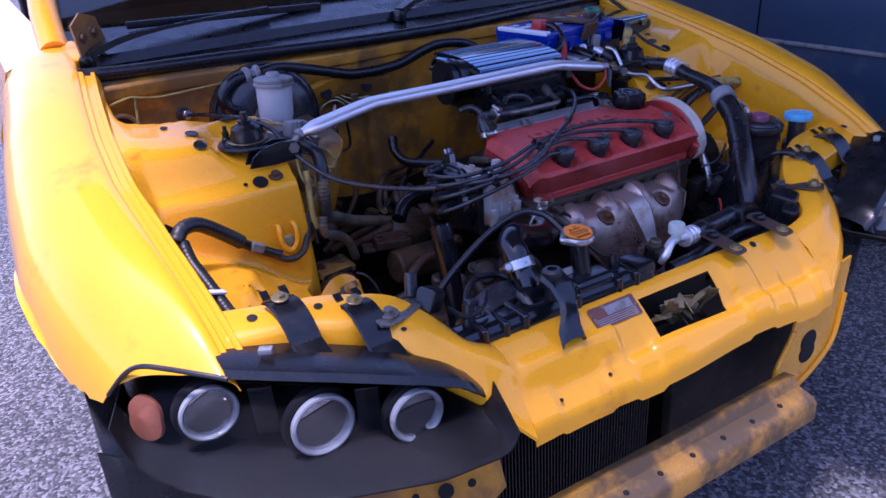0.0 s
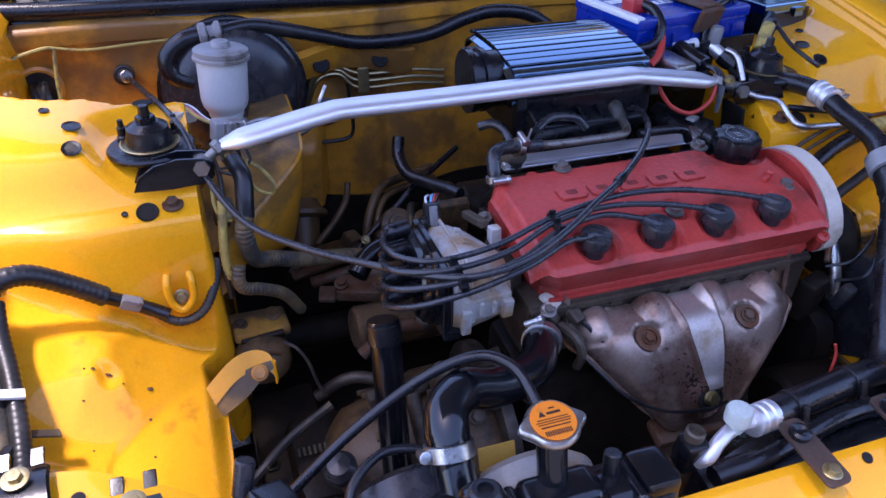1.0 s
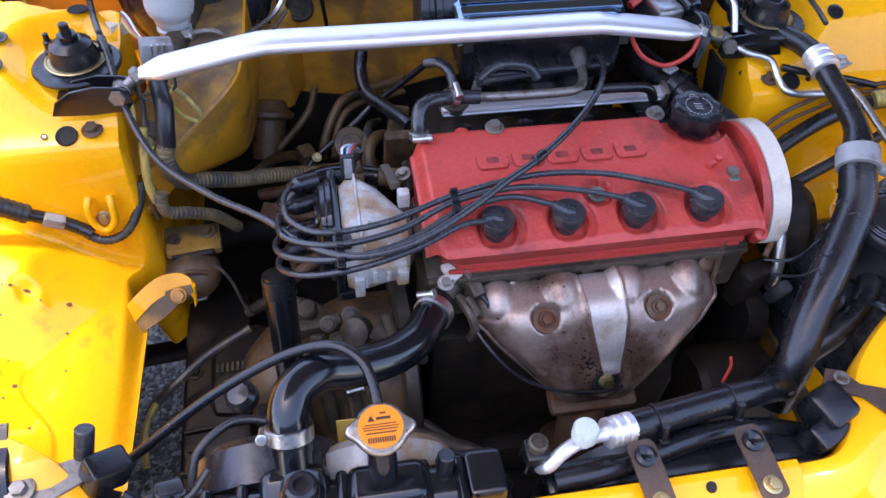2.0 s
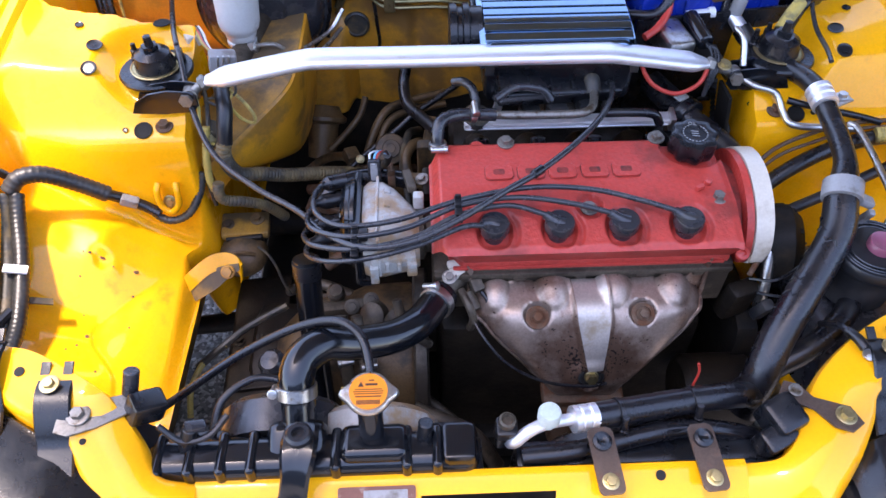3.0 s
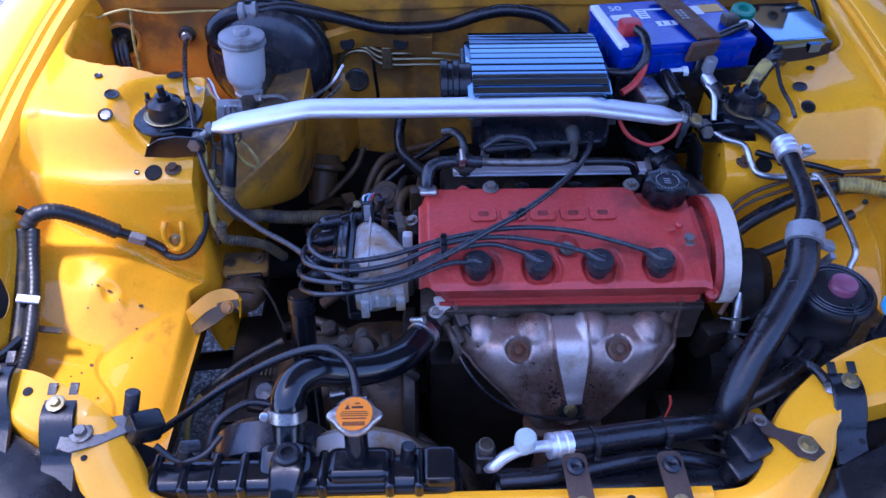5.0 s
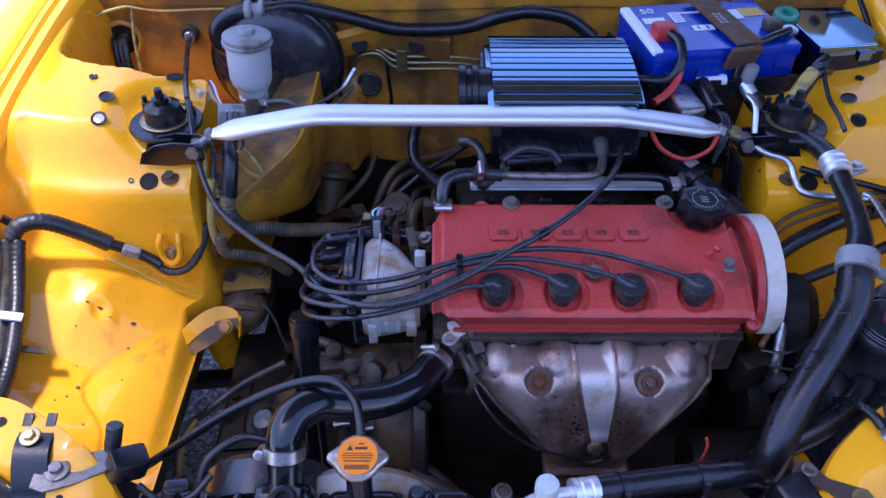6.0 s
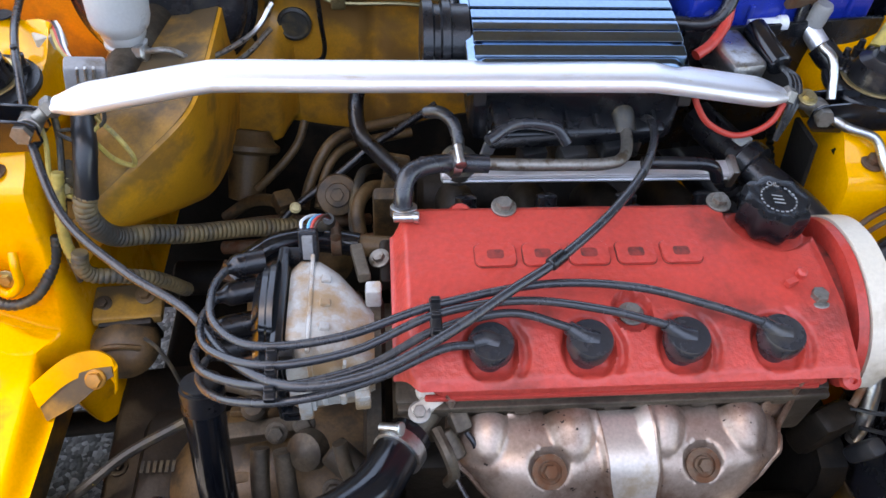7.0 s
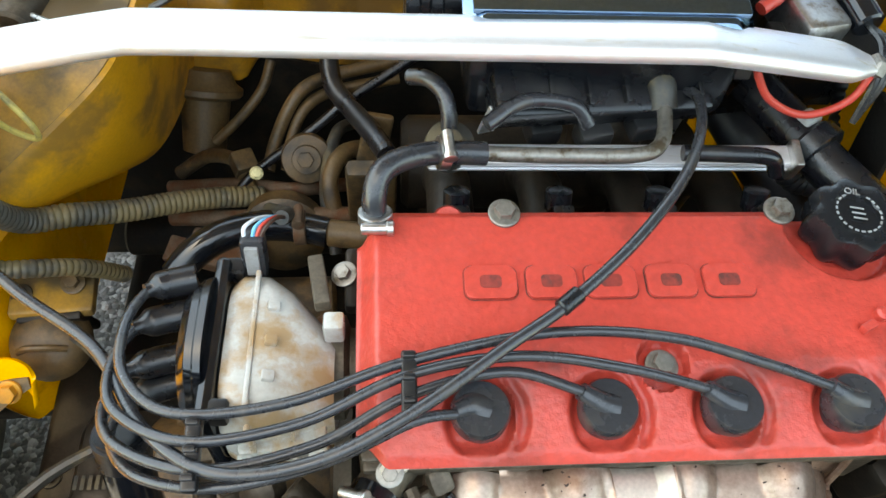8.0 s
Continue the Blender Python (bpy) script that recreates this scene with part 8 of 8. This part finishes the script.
for pts in (((0.372, 0.24, 0.66), (0.40, 0.225, 0.672), (0.432, 0.235, 0.688), (0.455, 0.25, 0.69)), ((0.385, 0.23, 0.64), (0.42, 0.215, 0.65), (0.445, 0.23, 0.67))):
    part("wire", tube(pts, 0.0022, 6), "rubber", ppump)
part("copper_bit", rod((0.366, 0.235, 0.672), (0.384, 0.255, 0.690), 0.004, 10), "rusty", ppump)

# ---- battery and fuse box ----
bat = thing("battery", (0.37, 0.67, 0.72), "blue and white car battery with a printed label", "battery")
bm_ = Matrix.Translation((0.368, 0.708, -0.012)) @ pose(0, 0, 0, 0, 0, 8).to_3x3().to_4x4()


def bbox(c, s, bev, rot=(0, 0, 0)):
    b = add_box(bmesh.new(), c, s, rot, bev)
    bmesh.ops.transform(b, matrix=bm_, verts=b.verts)
    return b


part("case", bbox((0, 0, 0.812), (0.232, 0.168, 0.180), 0.006), "blue", bat, "blue plastic case")
part("lid", bbox((0, 0, 0.908), (0.236, 0.172, 0.020), 0.005), "blue", bat)
part("white_edge", bbox((-0.112, -0.004, 0.916), (0.016, 0.160, 0.010), 0.003), "label_white", bat)
for k in range(5):
    part("case_rib", bbox((-0.085 + 0.042 * k, -0.085, 0.84), (0.006, 0.006, 0.10), 0.002), "blue", bat)
letters("50", 0.024, bm_ @ Matrix.Translation((-0.080, 0.058, 0.9185)), "label_white", bat)
for x, y, w, h, mt in ((-0.080, 0.022, 0.036, 0.020, "label_white"), (-0.040, 0.030, 0.018, 0.036, "label_white"), (-0.012, -0.012, 0.034, 0.018, "label_white"), (0.055, 0.030, 0.026, 0.034, "label_white"), (0.088, 0.034, 0.038, 0.030, "label_tan"), (-0.010, 0.045, 0.040, 0.005, "label_white")):
    part("printed_field", bbox((x, y, 0.9186), (w, h, 0.0008), 0.0), mt, bat)
for k in range(4):
    part("printed_bar", bbox((-0.040, 0.018 + 0.008 * k, 0.9192), (0.013, 0.002, 0.0006), 0.0), "blue", bat)
for x in (-0.02, -0.005, 0.010):
    part("printed_bar", bbox((x, -0.012, 0.9192), (0.003, 0.012, 0.0006), 0.0), "blue", bat)
part("positive_terminal", bbox((-0.088, -0.036, 0.928), (0.036, 0.034, 0.026), 0.008), "redplastic", bat, "red terminal cover")
part("handle_stub", lathe([(0.007, 0), (0.007, 0.036), (0.009, 0.038), (0.009, 0.046), (0.005, 0.048)], bm_ @ Vector((-0.045, -0.090, 0.868)), (1, 0.1, 0.02), 18), "label_white", bat)
part("hold_down", bbox((0.022, 0.0, 0.926), (0.042, 0.170, 0.006), 0.002, (2, 0, 6)), "rusty", bat, "rusty hold-down strap")
part("hold_down_lip", bbox((0.020, -0.092, 0.905), (0.050, 0.010, 0.040), 0.003, (20, 0, 6)), "rusty", bat)
for k in range(4):
    for j in range(2):
        part("stamped_mark", bbox((0.012 + 0.008 * j, -0.020 + 0.010 * k, 0.9297), (0.005, 0.006, 0.0006), 0.0, (0, 0, 6)), "greyplastic", bat)
part("negative_terminal", bbox((0.092, -0.030, 0.926), (0.026, 0.026, 0.018), 0.005), "cast", bat)
part("terminal_knob", lathe([(0.018, 0), (0.020, 0.003), (0.020, 0.012), (0.017, 0.015), (0.010, 0.014), (0.009, 0.009), (0, 0.009)], bm_ @ Vector((0.124, -0.010, 0.922)), (0, -0.2, 1), 32), "green", bat, "green plastic knob")
part("clamp_eye", lathe([(0.012, 0), (0.012, 0.004), (0.005, 0.005), (0, 0.005)], bm_ @ Vector((0.112, -0.050, 0.922)), (0, -0.2, 1), 24), "steel", bat)
part("positive_cable", tube([(0.290, 0.652, 0.920), (0.304, 0.632, 0.912), (0.304, 0.606, 0.890), (0.285, 0.596, 0.868), (0.245, 0.610, 0.860)], 0.008, 12), "rubber", bat)
part("red_cable", tube([(0.306, 0.612, 0.896), (0.300, 0.592, 0.872), (0.282, 0.572, 0.858), (0.262, 0.560, 0.850)], 0.006, 10), "redwire", bat)
part("negative_cable", tube([(0.482, 0.668, 0.915), (0.450, 0.650, 0.912), (0.418, 0.638, 0.900), (0.402, 0.626, 0.876), (0.398, 0.615, 0.83)], 0.0065, 10), "rubber", bat)
# dark filler plates added to cover the lower case, in place of hoses
part("front_dark_filler", box((0.381, 0.612, 0.778), (0.250, 0.006, 0.165), (0, 0, 8), bev=0.002), "black", bat)
part("side_dark_filler", box((0.242, 0.692, 0.778), (0.006, 0.180, 0.165), (0, 0, 8), bev=0.002), "black", bat)
part("tray", box((0.372, 0.710, 0.702), (0.27, 0.20, 0.012), bev=0.004), "grime", bat)

fb = thing("fuse_box", (0.58, 0.69, 0.76), "black fuse box with a polished lid", "fuse box")
fm = Matrix.Translation((0.568, 0.712, 0.004)) @ pose(0, 0, 0, 0, 0, 8).to_3x3().to_4x4()
part("lid", plate([(-0.056, -0.070), (0.040, -0.070), (0.040, -0.040), (0.062, -0.036), (0.066, 0.070), (-0.050, 0.075)], 0.016, fm @ Matrix.Translation((0, 0, 0.882)), 0.004), "lid_sky_tint", fb, "polished black lid")
part("case", plate([(-0.054, -0.066), (0.060, -0.062), (0.062, 0.068), (-0.048, 0.072)], 0.10, fm @ Matrix.Translation((0, 0, 0.782))), "black", fb)
part("latch", plate([(-0.010, -0.004), (0.010, -0.004), (0.010, 0.004), (-0.010, 0.004)], 0.014, fm @ Matrix.Translation((0.020, -0.072, 0.874))), "lid_sky_tint", fb)
part("bracket", box((0.570, 0.69, 0.76), (0.06, 0.08, 0.06), bev=0.008), "grime", fb)
fh = thing("fuse_box_harness", (0.49, 0.6, 0.87), "taped black harness with a yellow sleeve beside the battery", "wiring")
for k in range(3):
    part("loom", tube([(0.535 + 0.006 * k, 0.635, 0.885 - 0.01 * k), (0.515, 0.615 - 0.006 * k, 0.880), (0.490 + 0.004 * k, 0.590, 0.862), (0.470, 0.575 - 0.008 * k, 0.840), (0.455, 0.560, 0.80)], 0.0085, 10), "rubber", fh)
part("yellow_sleeve", tube([(0.505, 0.600, 0.880), (0.490, 0.588, 0.868), (0.474, 0.574, 0.850)], 0.0105, 12), "yellowwire", fh)
part("thin_lead", tube([(0.530, 0.62, 0.88), (0.520, 0.59, 0.875), (0.518, 0.555, 0.860), (0.524, 0.52, 0.848), (0.520, 0.49, 0.845)], 0.0035, 8), "rubber_grey", fh)
pr = thing("bonnet_prop", (0.66, 0.78, 0.85), "thin black bonnet stay clipped at the wing", "rod")
part("rod", tube([(0.640, 0.72, 0.87), (0.645, 0.74, 0.89), (0.640, 0.80, 0.92), (0.63, 0.85, 0.945)], 0.0045, 10), "black", pr)

# ---- blue vehicle parked alongside ----
bv = thing("parked_blue_van", (2.4, 1.4, 0.0), "dusty blue van parked beside the yellow car", "van")
SIDE = [(0.22, 1.64), (0.30, 1.615), (0.45, 1.600), (0.60, 1.595), (0.66, 1.600), (0.80, 1.605), (0.92, 1.625), (0.99, 1.66)]


def side_panel(y0, y1, push=0.0):
    return sheet([[(p.x + push, y, p.z) for p in spline([(x, 0, z) for z, x in SIDE], 4)] for y in [y0 + (y1 - y0) * i / 6 for i in range(7)]], 0.004)


for nm, a, b in (("front_wing", -0.75, 0.292), ("front_door", 0.300, 1.052), ("rear_door", 1.060, 2.02), ("rear_wing", 2.03, 3.2)):
    part(nm, side_panel(a, b), "bluepaint", bv)
part("sill_backing", box((1.72, 1.2, 0.60), (0.16, 3.9, 0.70), bev=0.02), "grime", bv)
for a, b in ((-0.70, 0.285), (0.307, 1.045), (1.067, 2.01)):
    part("side_moulding", box((1.592, (a + b) / 2, 0.660), (0.014, b - a, 0.014), bev=0.004), "greyplastic", bv, "pale side moulding")
part("far_side", box((3.18, 1.2, 0.62), (0.05, 3.9, 0.72), bev=0.02), "bluepaint", bv)
part("bonnet", sheet([[(x, y, 0.96 + 0.05 * math.sin((x - 1.6) * 2.0)) for x in [1.66 + 0.19 * i for i in range(9)]] for y in (-0.75, -0.2, 0.3)], 0.005), "bluepaint", bv)
# body above the side panels is unseen, made tall to block low sky
part("roof", sheet([[(x, y, 1.98 - 0.05 * ((x - 2.42) / 0.55) ** 2) for x in [1.87 + 0.1375 * i for i in range(9)]] for y in (0.7, 1.6, 3.15)], 0.006), "bluepaint", bv)
for x, s in ((1.66, 1), (3.18, -1)):
    for y0, y1 in ((0.45, 1.03), (1.09, 1.95)):
        part("side_window", sheet([[(x + s * 0.18 * f, y0 + (y1 - y0) * g + 0.25 * f * (1 if y0 < 1 else 0) * (1 - g), 0.99 + 0.95 * f) for g in (0, 0.33, 0.66, 1)] for f in (0, 0.5, 1)], 0.004), "windscreen", bv)
    for y in (0.40, 1.06, 2.05):
        part("window_pillar", tube([(x, y, 0.98), (x + s * 0.19, y + (0.28 if y < 0.6 else 0), 1.96)], 0.022, 8), "bluepaint", bv)
part("front_panel", box((2.42, -0.76, 0.62), (1.56, 0.06, 0.66), bev=0.03), "bluepaint", bv)
part("windscreen", sheet([[(2.42 + (0.76 - 0.20 * f) * g, 0.30 + 0.40 * f - 0.04 * (1 - g * g), 0.99 + 0.95 * f) for g in (-1, -0.6, -0.2, 0.2, 0.6, 1)] for f in (0, 0.5, 1)], 0.005), "windscreen", bv)
part("rear_window", sheet([[(2.42 + (0.74 - 0.18 * f) * g, 3.20 - 0.06 * f, 1.12 + 0.82 * f) for g in (-1, -0.5, 0, 0.5, 1)] for f in (0, 0.5, 1)], 0.005), "windscreen", bv)
part("floor_pan", box((2.42, 1.22, 0.34), (1.40, 3.86, 0.05), bev=0.01), "grime", bv)
part("load_side", sheet([[(1.66 + 0.18 * f, y, 0.99 + 0.95 * f) for y in (2.08, 2.6, 3.14)] for f in (0, 0.5, 1)], 0.004), "bluepaint", bv)
part("load_side", sheet([[(3.18 - 0.18 * f, y, 0.99 + 0.95 * f) for y in (2.08, 2.6, 3.14)] for f in (0, 0.5, 1)], 0.004), "bluepaint", bv)
part("rear_panel", box((2.42, 3.2, 0.72), (1.56, 0.06, 0.80), bev=0.03), "bluepaint", bv)
for x, s in ((1.62, -1), (3.2, 1)):
    for y in (-0.15, 2.5):
        wh = part("wheel", lathe([(0.19, 0.0), (0.27, 0.004), (0.292, 0.04), (0.292, 0.15), (0.27, 0.186), (0.19, 0.19)], (x - s * 0.17, y, 0.292), (s, 0, 0), 40), "tyre", bv)
        part("rim", lathe([(0.19, 0.03), (0.185, 0.17), (0.05, 0.13), (0, 0.14)], (x - s * 0.17, y, 0.292), (s, 0, 0), 30), "steel", wh)
